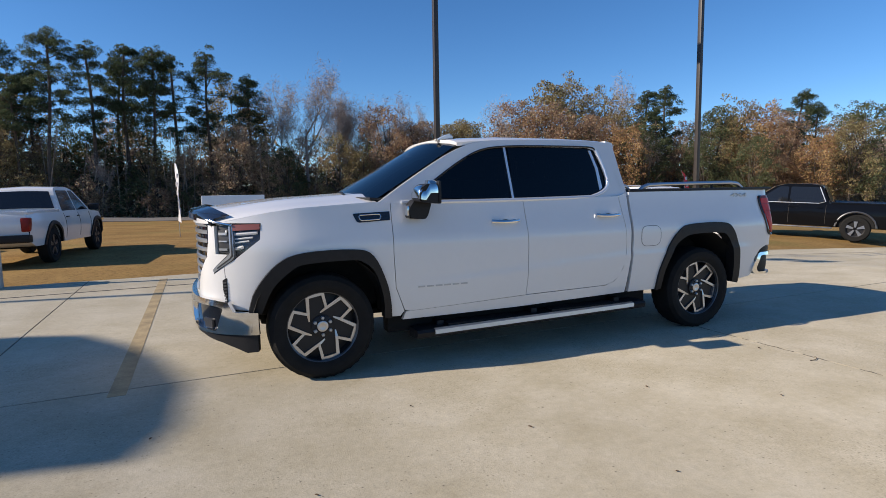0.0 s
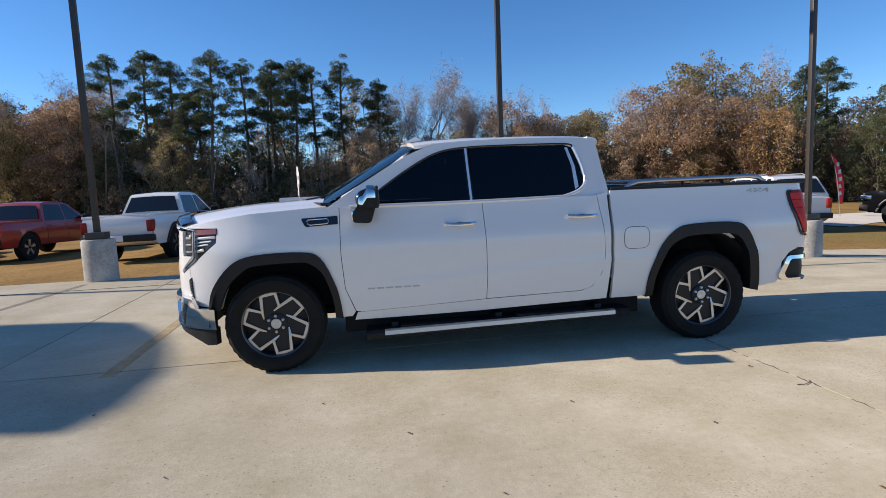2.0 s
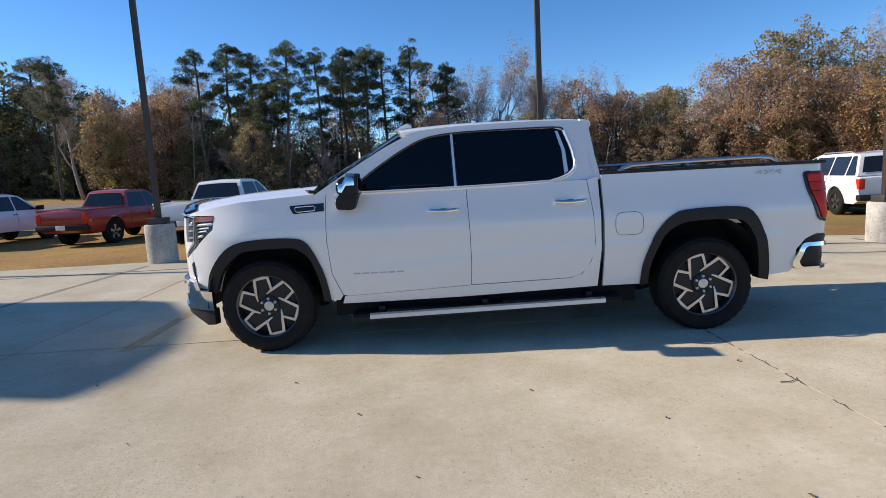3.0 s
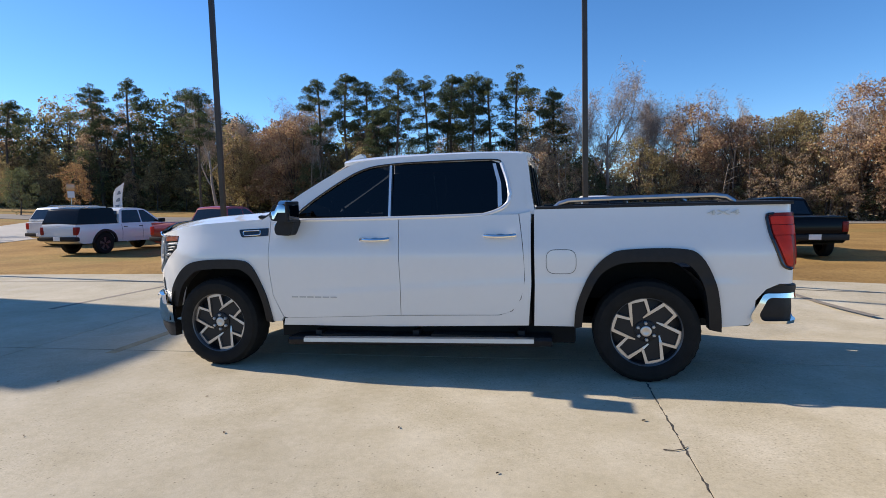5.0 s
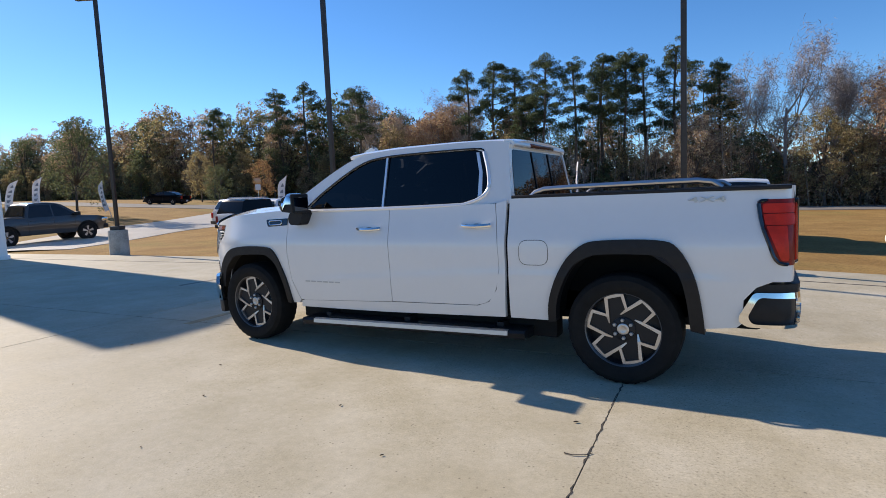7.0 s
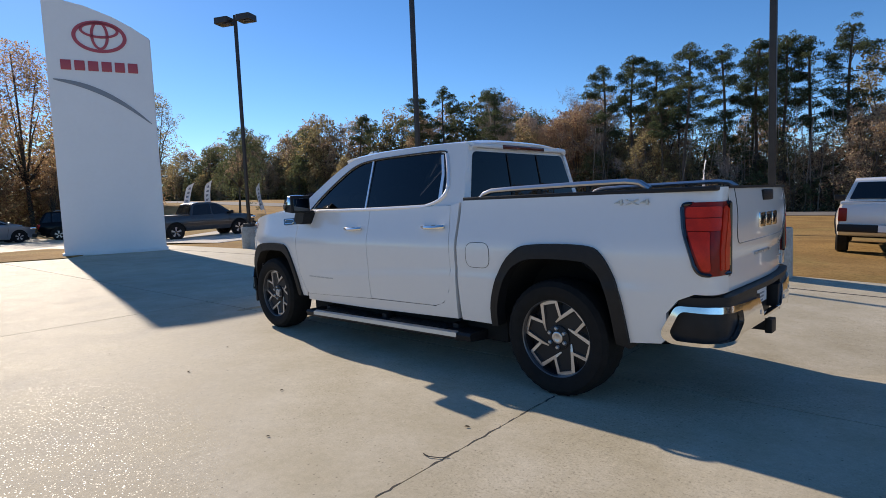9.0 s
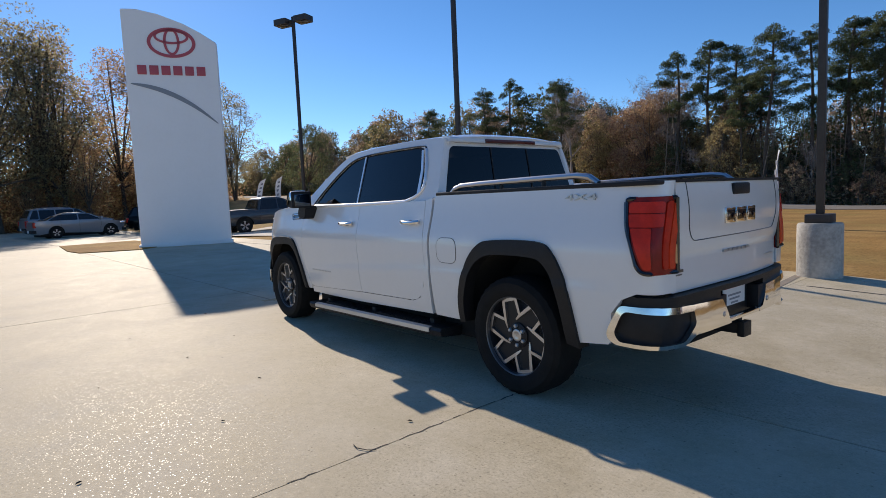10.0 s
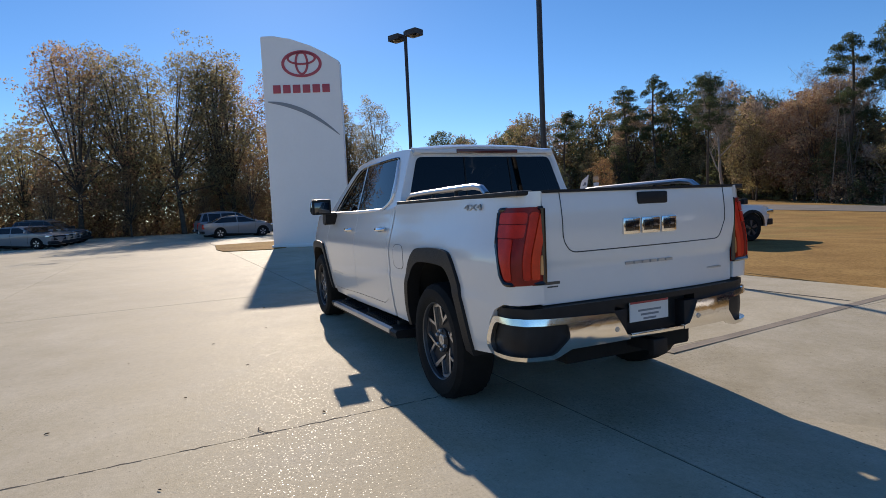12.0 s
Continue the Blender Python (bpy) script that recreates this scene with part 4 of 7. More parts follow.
        lamp = fillet([(2.708, 1.308, 0.03), (3.09, 1.308, 0.01), (3.09, 0.892, 0.01), (2.838, 0.892, 0.03), (2.806, 0.925, 0.02), (2.726, 1.16, 0.06)])
        tl = part("tail_light", skin(lamp, lambda a, z: wrap(a, z, 0.006), 0.03, wrap_in, cells=(0.02, 0.06)), "tail_mid", T, "red tail light with a black edge")
        seg = lambda pts, o, nm, mt, lab="": part(nm, skin(fillet(pts, 3), lambda a, z: wrap(a, z, o), 0.012, wrap_in, cells=(0.02, 0.05)), mt, tl, lab)
        frame_line = fillet([(2.716, 1.300, 0.03), (3.080, 1.300, 0.01), (3.080, 0.900, 0.01), (2.842, 0.900, 0.03), (2.812, 0.930, 0.02), (2.734, 1.16, 0.06)])
        bm = bmesh.new()
        add_tube(bm, [wrap(a, z, 0.007) for a, z in frame_line + frame_line[:1]], 0.013, 6)
        part("lamp_frame", bm, "gloss", tl, "black lamp edge")
        seg([(2.738, 1.282, 0.02), (2.925, 1.282, 0.02), (2.925, 1.222, 0.01), (2.744, 1.222, 0.01)], 0.014, "red_lens", "tail", "glossy red lens")
        seg([(2.744, 1.217, 0.01), (2.925, 1.217, 0.01), (2.925, 1.147, 0.01), (2.758, 1.147, 0.01)], 0.016, "red_lens", "tail")
        seg([(2.761, 1.142, 0.01), (2.872, 1.142, 0.01), (2.885, 0.920, 0.02), (2.846, 0.920, 0.02)], 0.014, "red_lens", "tail")
        seg([(2.876, 1.142, 0.01), (2.930, 1.142, 0.01), (2.938, 0.920, 0.02), (2.889, 0.920, 0.02)], 0.009, "dark_lens", "tail_mid")
        seg([(2.932, 1.282, 0.02), (2.980, 1.282, 0.02), (2.980, 0.920, 0.02), (2.942, 0.920, 0.02)], 0.015, "inner_red_lens", "tail")
        seg([(2.986, 1.275, 0.015), (3.034, 1.275, 0.015), (3.034, 0.920, 0.015), (2.986, 0.920, 0.015)], 0.018, "light_guide", "taillit", "bright orange-red light guide")
        part("reverse_lens", skin(fillet([(3.040, 1.05, 0.01), (3.072, 1.05, 0.01), (3.072, 0.945, 0.01), (3.040, 0.945, 0.01)]), lambda a, z: wrap(a, z, 0.014), 0.008, wrap_in, cells=(0.02, 0.05)), "amber", tl, "pale reversing lens")
        part("fuel_door" if s < 0 else "bed_panel", skin(fillet([(1.115, 1.05, 0.07), (1.34, 1.05, 0.07), (1.34, 0.865, 0.07), (1.115, 0.865, 0.07)]), lambda x, z: on(x, z, 0.0025), 0.006, inn(s)), "white", T)
        bm = bmesh.new()
        edge = fillet([(1.112, 1.053, 0.072), (1.343, 1.053, 0.072), (1.343, 0.862, 0.072), (1.112, 0.862, 0.072)])
        add_tube(bm, [on(x, z, 0.001) for x, z in edge + edge[:1]], 0.0020, 4)
        part("panel_gap", bm, "cargrey", T)
        bm = bmesh.new()
        add_text(bm, "4X4", 0.085, Matrix.Translation((2.42, s * (side(2.42, 1.315) + 0.004), 1.318)) @ (Matrix.Rotation(radians(90), 4, "X") if s < 0 else Matrix.Rotation(radians(180), 4, "Z") @ Matrix.Rotation(radians(90), 4, "X")) @ Matrix.Diagonal((1.6, 0.62, 1, 1)), 0.004)
        part("four_wheel_badge", bm, "silver", T, "chrome 4X4 badge", smooth=False)
        # fender badge
        bm = skin(fillet([(-1.62, 1.252, 0.02), (-1.325, 1.262, 0.0), (-1.325, 1.195, 0.0), (-1.585, 1.182, 0.02)]), lambda x, z: on(x, z, 0.006), 0.01, inn(s))
        fb = part("fender_badge", bm, "gloss", T, "black fender vent badge with chrome rim")
        bm = bmesh.new()
        add_tube(bm, [on(x, z, 0.010) for x, z in fillet([(-1.575, 1.24, 0.02), (-1.40, 1.245, 0.02), (-1.40, 1.205, 0.02), (-1.56, 1.198, 0.02)])], 0.005, 6)
        part("badge_rim", bm, "chrome", fb)
        # mirror
        bm = bmesh.new()
        add_prism(bm, fillet([(-1.160, 1.335, 0.03), (-0.995, 1.318, 0.02), (-0.990, 1.468, 0.03), (-1.100, 1.472, 0.03), (-1.158, 1.43, 0.03)]), s * 0.995, s * 1.195)
        bmesh.ops.bevel(bm, geom=bm.edges[:], offset=0.012, segments=2, affect="EDGES")
        mir = part("side_mirror", bm, "black", T, "side mirror with chrome cap")
        sq = lambda v, e: math.copysign(abs(v) ** e, v)
        bm = grid_surface(lambda u, v: Vector((-1.078 + 0.094 * sq(math.cos(v), 0.5) * sq(math.cos(u), 0.5), s * (1.095 + 0.112 * sq(math.cos(v), 0.5) * sq(math.sin(u), 0.5)), 1.388 + (0.012 if math.cos(u) > 0 else -0.02 * math.cos(u) - 0.045) + 0.100 * sq(math.sin(v), 0.7))),
                          np.linspace(0, 2 * math.pi, 41), np.linspace(0, math.pi / 2, 13))
        bmesh.ops.remove_doubles(bm, verts=bm.verts, dist=1e-5)
        part("mirror_cap", bm, "chrome", mir, "chrome mirror cap")
        bm = box((-0.992, min(s * 1.01, s * 1.18), 1.335), (-0.984, max(s * 1.01, s * 1.18), 1.458), 0.003)
        part("mirror_glass", bm, "mirror", mir, "mirror glass")
        part("mirror_surround", box((-1.012, min(s * 0.988, s * 1.206), 1.318), (-0.990, max(s * 0.988, s * 1.206), 1.492), 0.010), "black", mir, "black surround of the mirror glass")
        bm = bmesh.new()
        add_prism(bm, fillet([(-1.195, 1.205, 0.02), (-1.055, 1.195, 0.03), (-1.010, 1.335, 0.03), (-1.150, 1.350, 0.02), (-1.205, 1.275, 0.03)]), s * 0.915, s * 1.05)
        bmesh.ops.bevel(bm, geom=bm.edges[:], offset=0.010, segments=2, affect="EDGES")
        foot = part("mirror_arm", bm, "black", mir)
        part("arm_tip", box((-1.212, min(s * 0.945, s * 1.035), 1.225), (-1.180, max(s * 0.945, s * 1.035), 1.305), 0.014), "chrome", foot, "chrome tip of the mirror arm")
        # running board
        rk = lambda x: 0.30 + 0.02 * x
        bm = bmesh.new()
        a = [bm.verts.new((x, s * y, rk(x) + z)) for x in (-1.14, 1.15) for y, z in ((0.80, 0.02), (1.0, 0.02), (1.015, 0.0), (1.0, -0.045), (0.80, -0.06))]
        for j in range(5):
            bm.faces.new((a[j], a[(j + 1) % 5], a[5 + (j + 1) % 5], a[5 + j]))
        bm.faces.new(a[:5])
        bm.faces.new(a[5:])
        rb = part("running_board", bm, "black", T, "black running board with bright edge", smooth=False)
        bm = bmesh.new()
        a = [bm.verts.new((x, s * y, rk(x) + z)) for x in (-0.99, 1.01) for y, z in ((0.985, 0.026), (1.018, 0.016), (1.022, -0.018), (0.99, -0.02))]
        for j in range(4):
            bm.faces.new((a[j], a[(j + 1) % 4], a[4 + (j + 1) % 4], a[4 + j]))
        bm.faces.new(a[:4])
        bm.faces.new(a[4:])
        part("step_edge", bm, "alu", rb, "bright metal step edge", smooth=False)
        for x0, x1 in ((-0.85, -0.2), (0.15, 0.85)):
            bm = bmesh.new()
            for i in range(5):
                add_box(bm, (x0, min(s * (0.82 + i * 0.03), s * (0.84 + i * 0.03)), rk((x0 + x1) / 2) + 0.012), (x1, max(s * (0.82 + i * 0.03), s * (0.84 + i * 0.03)), rk((x0 + x1) / 2) + 0.034))
            part("tread_pad", bm, "black", rb, smooth=False)
        for x in (-0.9, 0.0, 0.9):
            bm = box((x - 0.03, min(s * 0.6, s * 0.9), rk(x) - 0.02), (x + 0.03, max(s * 0.6, s * 0.9), rk(x) + 0.06), 0.008)
            part("step_bracket", bm, "black", rb)
        # headlamp round the corner of the nose
        shape = lambda nm, pts, o, mt, parent, lab="", depth=0.02: part(nm, skin(pts, lambda a, z: fw(a, z, o), depth, fw_in, cells=(0.03, 0.05)), mt, parent, lab)
        outer = [(-2.292, 1.200), (-2.302, 1.087), (-2.494, 0.946), (-2.682, 0.836)]
        hl = shape("headlight", outer + [(-2.692, 0.862), (-2.556, 0.967), (-2.556, 0.982), (-2.652, 0.986), (-2.654, 1.185), (-2.54, 1.198)], -0.030, "lampgrey", T, "headlight with clear lens and bright bars", 0.05)
        shape("turn_lens", [(-2.500, 1.194), (-2.298, 1.198), (-2.300, 1.158), (-2.500, 1.150)], 0.005, "brownlens", hl, "brown turn lens")
        for z, r in ((1.122, 0.012), (1.088, 0.006), (1.062, 0.006), (1.020, 0.012)):
            bm = bmesh.new()
            add_tube(bm, [fw(a, z + 0.003 * k, -0.016) for k, a in enumerate(np.linspace(-2.495, -2.325 - (1.12 - z) * 1.1, 5))], r, 8)
            part("light_bar", bm, "paper", hl, "pale light bar")
        shape("bright_blade", [(-2.500, 1.194), (-2.500, 0.958), (-2.520, 0.936), (-2.680, 0.840), (-2.688, 0.860), (-2.550, 0.966), (-2.530, 0.992), (-2.530, 1.194)], 0.006, "silver", hl, "silver blade beside and below the lamp", 0.03)
        shape("blade_groove", [(-2.508, 1.180), (-2.508, 0.966), (-2.530, 0.942), (-2.640, 0.872), (-2.644, 0.880), (-2.534, 0.952), (-2.518, 0.975), (-2.518, 1.180)], 0.009, "lampgrey", hl, "", 0.004)
        cell = shape("lamp_cell", fillet([(-2.540, 1.156, 0.012), (-2.646, 1.152, 0.012), (-2.642, 0.994, 0.012), (-2.545, 0.980, 0.012)]), -0.018, "lampgrey", hl, "square lamp cell")
        for z0, z1 in ((1.118, 1.136), (1.068, 1.078), (1.006, 1.022)):
            shape("cell_bar", [(-2.558, z1), (-2.630, z1), (-2.628, z0), (-2.560, z0)], -0.008, "silver", cell, "", 0.012)
        part("lamp_spot", add_lathe(bmesh.new(), [(0.001, 0.012), (0.014, 0.010), (0.018, 0.0)], 16, Matrix.Translation(fw(-2.552, 1.138, -0.004)) @ Matrix.Rotation(radians(-90), 4, "Y"), caps=False), "paper", hl)
        shape("clear_lens", outer[:3] + [(-2.500, 0.944), (-2.500, 1.150), (-2.300, 1.158)], 0.002, "lens", hl, "", 0.005).visible_shadow = False
        bm = bmesh.new()
        add_tube(bm, [fw(a, 1.188 + 0.006 * k, 0.008) for k, a in enumerate(np.linspace(-2.50, -2.735, 8))], 0.009, 8)
        part("lamp_strip", bm, "chrome", T, "chrome strip above the lamp")
        # nose panel between lamp, grille and bumper
        pn = [(-2.576, 0.600), (-2.583, 0.79), (-2.590, 0.887), (-2.684, 0.830), (-2.697, 0.862), (-2.560, 0.970), (-2.560, 0.977), (-2.658, 0.981), (-2.660, 1.182), (-2.732, 1.190), (-2.738, 1.06), (-2.76, 0.96), (-2.936, 0.778),
              (-3.00, 0.67), (-3.439, 0.67), (-3.439, 0.61), (-2.92, 0.612), (-2.746, 0.638), (-2.592, 0.626)]
        part("front_panel", skin(pn, fw, 0.03, fw_in, cells=(0.035, 0.06)), "white", T)
        part("hood_edge", skin([(-2.563, 1.200), (-3.439, 1.200), (-3.439, 1.262), (-3.0, 1.245), (-2.72, 1.222), (-2.563, 1.216)], lambda a, z: fw(a, z, -0.004), 0.03, fw_in, cells=(0.035, 0.06)), "white", T)
        vent = shape("side_vent", fillet([(-2.568, 0.806, 0.008), (-2.606, 0.786, 0.01), (-2.602, 0.70, 0.01), (-2.566, 0.606, 0.004)]), 0.003, "black", T, "black slatted vent", 0.015)
        for i in range(6):
            z = 0.775 - i * 0.024
            shape("vent_slat", [(-2.571, z), (-2.600 + 0.004 * max(0, i - 2), z - 0.003), (-2.600 + 0.004 * max(0, i - 2), z - 0.013), (-2.571, z - 0.010)], 0.010, "rimgrey", vent, "", 0.01)
        # bed rail
        bm = bmesh.new()
        y = s * 0.865
        add_tube(bm, [(1.18, y, 1.385), (1.22, y, 1.415), (1.29, y, 1.436), (1.5, y, 1.442), (2.0, y, 1.447), (2.36, y, 1.449), (2.45, y, 1.436), (2.51, y, 1.395)], 0.020, 10)
        rail = part("bed_rail", bm, "alu", T, "bright metal rail along the bed side")
        for x in (1.72, 2.10):
            bm = add_lathe(bmesh.new(), [(0.03, 1.385), (0.016, 1.40), (0.013, 1.44)], 10, Matrix.Translation((x, y, 0)))
            part("rail_post", bm, "black", rail)
        bm = bmesh.new()
        add_box(bm, (1.03, min(s * 0.80, s * 0.905), 1.37), (2.90 if s < 0 else 2.84, max(s * 0.80, s * 0.895), 1.397), 0.008)
        part("bed_cap", bm, "black", T, "black cap on the bed side")
        bm = bmesh.new()
        add_box(bm, (1.06, min(s * 0.80, s * 0.84), 1.0), (2.83, max(s * 0.80, s * 0.84), 1.38))
        part("bed_wall", bm, "black", T)
        # wheel house
        for cx, cz in ((-1.86, 0.43), (1.86, 0.45)):
            bm = bmesh.new()
            n = 14
            pts = [(cx + 0.53 * math.cos(math.pi * i / n), cz - 0.02 + 0.56 * math.sin(math.pi * i / n)) for i in range(n + 1)]
            va = [bm.verts.new((x, s * 0.95, z)) for x, z in pts]
            vb = [bm.verts.new((x, s * 0.50, z)) for x, z in pts]
            for i in range(n):
                bm.faces.new((va[i], va[i + 1], vb[i + 1], vb[i]))
            bm.faces.new(vb)
            part("wheel_liner", bm, "under", T)
    # hood
    def hood(x, u):
        zt = interp(x, FENDER_TOP)
        w = side(x, zt) - 0.008
        b = 1 - abs(u) ** 2.6
        ridge = 0.012 * math.exp(-((abs(u) - 0.62) / 0.10) ** 2)
        return Vector((x - (0.20 * (1 - u * u) if x < -2.4 else 0.20 * (1 - u * u) * max(0, (-x - 1.9) / 0.5)), u * w, zt + 0.075 * b + ridge * min(1, (x + 2.6) * 2)))
    xs = [-2.575, -2.54, -2.48, -2.4, -2.3, -2.2, -2.1, -2.0, -1.9, -1.8, -1.7, -1.6, -1.5, -1.42]
    part("hood", thicken(grid_surface(hood, xs, np.linspace(-1, 1, 33)), 0.03), "white", T)
    def shield(u, k):
        x, dx, dz = [(-2.574, -0.030, -0.045), (-2.572, -0.032, 0.0), (-2.555, -0.028, 0.020), (-2.47, -0.010, 0.026)][k]
        return hood(x, u) + Vector((dx, 0, dz))
    bm = grid_surface(shield, np.linspace(-0.96, 0.96, 37), range(4))
    part("hood_shield", thicken(bm, 0.008), "gloss", T, "dark glossy bug shield on the hood edge")
    # windscreen and cowl
    def screen(k, u):
        zb, zt = 1.365, 1.835
        xb, xt = -1.60 + 0.20 * u * u, -0.70 + 0.10 * u * u
        z = zb + (zt - zb) * k + 0.045 * (1 - u * u) * k
        w = green(0, max(1.32, zb + (zt - zb) * k)) - 0.03
        return Vector((xb + (xt - xb) * k, u * w, z))
    part("windscreen", grid_surface(screen, np.linspace(0, 1, 9), np.linspace(-1, 1, 17)), "glass", T, "dark tinted windscreen")
    bm = grid_surface(lambda k, u: Vector((-1.66 + 0.2 * u * u + 0.12 * k, u * 0.86, 1.372 + 0.01 * (1 - u * u) - 0.008 * k)), (0, 0.5, 1), np.linspace(-1, 1, 13))
    part("cowl", thicken(bm, 0.02), "black", T)
    bm = bmesh.new()
    add_tube(bm, [(-1.60, -0.55, 1.395), (-1.50, 0.1, 1.415)], 0.012, 6)
    part("wiper", bm, "black", T)
    # roof
    def roof(x, u):
        w = green(x, 1.845) - 0.004
        z = interp(x, [(-0.72, 1.825), (-0.5, 1.848), (-0.2, 1.862), (0.5, 1.862), (0.85, 1.85), (0.93, 1.838), (0.985, 1.818)])
        return Vector((x - (0.08 * (1 - u * u) if x < -0.4 else 0) * min(1, max(0, (-x - 0.4) / 0.3)), u * w, z + 0.045 * (1 - abs(u) ** 3) - 0.012 * max(0, abs(u) - 0.9) * 10))
    part("roof", thicken(grid_surface(roof, [-0.66, -0.6, -0.5, -0.35, -0.2, 0.1, 0.4, 0.7, 0.85, 0.92, 0.955, 0.985], np.linspace(-1, 1, 25)), 0.03), "white", T)
    bm = bmesh.new()
    add_prism(bm, fillet([(-0.74, 1.862, 0.02), (-0.57, 1.875, 0.01), (-0.585, 1.925, 0.02), (-0.63, 1.92, 0.03)]), -0.45, -0.39)
    bmesh.ops.bevel(bm, geom=bm.edges[:], offset=0.012, segments=2, affect="EDGES")
    part("antenna", bm, "white", T, "white shark-fin antenna")
    # cab rear: frame, glass, lamp
    rear = lambda y, z: Vector((1.02 - 0.075 * (z - 1.36) / 0.45, y, z))
    into = lambda a, b: Vector((-1, 0, 0))
    ol = [(-0.885, 1.30), (0.885, 1.30), (0.86, 1.42), (0.735, 1.80), (0.66, 1.83), (-0.66, 1.83), (-0.735, 1.80), (-0.86, 1.42)]
    hole = fillet([(-0.79, 1.385, 0.03), (0.79, 1.385, 0.03), (0.675, 1.775, 0.05), (-0.675, 1.775, 0.05)])
    part("cab_rear", skin(ol, rear, 0.05, into, holes=[hole]), "white", T)
    part("back_window", skin(hole, lambda y, z: rear(y, z) + Vector((0.004, 0, 0)), 0.004, into), "glass", T, "dark tinted back window")
    for s in (-1, 1):
        bm = bmesh.new()
        add_tube(bm, [rear(s * 0.235, 1.39) + Vector((0.008, 0, 0)), rear(s * 0.225, 1.77) + Vector((0.008, 0, 0))], 0.006, 6)
        part("window_divider", bm, "black", T)
    bm = bmesh.new()
    add_prism(bm, fillet([(0.90, 1.80, 0.0), (0.992, 1.803, 0.015), (0.985, 1.842, 0.02), (0.90, 1.86, 0)]), -0.70, 0.70)
    part("roof_spoiler", bm, "white", T)
    bm = box((0.972, -0.31, 1.803), (1.000, 0.31, 1.838), 0.008)
    part("brake_light", bm, "tail_dark", T, "dark red high brake light")
    # bed floor, tailgate
    # added near-black board between cab and bed, standing in for the gap's shade
    part("cab_gap", box((0.995, -0.885, 0.48), (1.0165, 0.885, 1.335)), "under", T, smooth=False)
    part("bumper_lip", box((2.93, -0.205, 0.5315), (2.972, 0.205, 0.5545), 0.006), "chrome", T, "chrome lower lip of the bumper")
    bm = box((1.05, -0.82, 0.80), (1.32, 0.82, 0.86))
    add_box(bm, (1.3205, -0.49, 0.80), (2.3995, 0.49, 0.86))
    add_box(bm, (2.40, -0.82, 0.80), (2.835, 0.82, 0.86))
    part("bed_floor", bm, "black", T, smooth=False)
    part("bed_front", box((1.035, -0.88, 0.60), (1.07, 0.88, 1.385), 0.006), "white", T)
    def gate(y, z):
        """The tailgate's face, bowed across and in height, set in below the crease."""
        swell = 0.02 * math.sin(math.pi * min(1, max(0, (z - 1.02) / 0.37)))
        return Vector((2.925 + swell - (0.062 if y > 0 else 0.010) * (y / 0.757) ** 2 - 0.014 * min(1.0, max(0.0, (1.0 - z) / 0.02)), y, z))
    ol = fillet([(-0.765, 0.772, 0.01), (0.757, 0.772, 0.01), (0.757, 1.385, 0.015), (-0.765, 1.385, 0.015)])
    tg = part("tailgate", skin(ol, gate, 0.07, into, cells=(0.12, 0.022)), "white", T, "white tailgate with chrome letter shapes")
    seam = fillet([(-0.648, 1.385, 0), (-0.640, 1.12, 0.05), (-0.58, 1.050, 0.04), (0.60, 1.056, 0.04), (0.645, 1.17, 0), (0.65, 1.385, 0)])
    line = [(p[0] + (q[0] - p[0]) * k / 12, p[1] + (q[1] - p[1]) * k / 12) for p, q in zip(seam, seam[1:]) for k in range(12)] + seam[-1:]
    part("gate_seam", (lambda bm: add_tube(bm, [gate(y, z) + Vector((0.001, 0, 0)) for y, z in line], 0.0032, 4))(bmesh.new()), "cargrey", tg)
    lip = [(gate(y, 1.385).x + 0.012, y) for y in np.linspace(-0.755, 0.755, 11)]
    part("gate_cap", add_prism(bmesh.new(), lip + [(x - 0.075, y) for x, y in lip[::-1]], 1.38, 1.396, axis="z"), "black", tg)
    part("gate_handle", box((2.925, -0.113, 1.297), (2.949, 0.113, 1.368), 0.012), "black", tg, "black gate handle")
    for i, (y0, y1) in enumerate(((-0.235, -0.110), (-0.097, 0.042), (0.055, 0.172))):
        bm = bmesh.new()
        add_box(bm, (2.932, y0, 1.128), (2.957, y1, 1.223), 0.008)
        lb = part("letter_block", bm, "chrome", tg, "chrome rimmed letter shape")
        part("letter_face", box((2.955, y0 + 0.014, 1.146), (2.9605, y1 - 0.014, 1.205), 0.002), "gloss", lb)
    bm = bmesh.new()
    for i in range(6):
        add_box(bm, (2.91, -0.19 + i * 0.062, 0.950), (2.921, -0.139 + i * 0.062, 0.966))
    part("name_badge", bm, "silver", tg, "row of small chrome letter shapes", smooth=False)
    part("trim_badge", box((2.876, 0.50, 0.866), (2.884, 0.63, 0.878), 0.002), "silver", tg)
    part("sticker", box((2.895, -0.742, 0.882), (2.9065, -0.648, 0.898)), "cargrey", tg, "small dark dealer sticker bars", smooth=False)
    part("sticker_line", box((2.895, -0.728, 0.865), (2.9060, -0.66, 0.873)), "cargrey", tg, smooth=False)
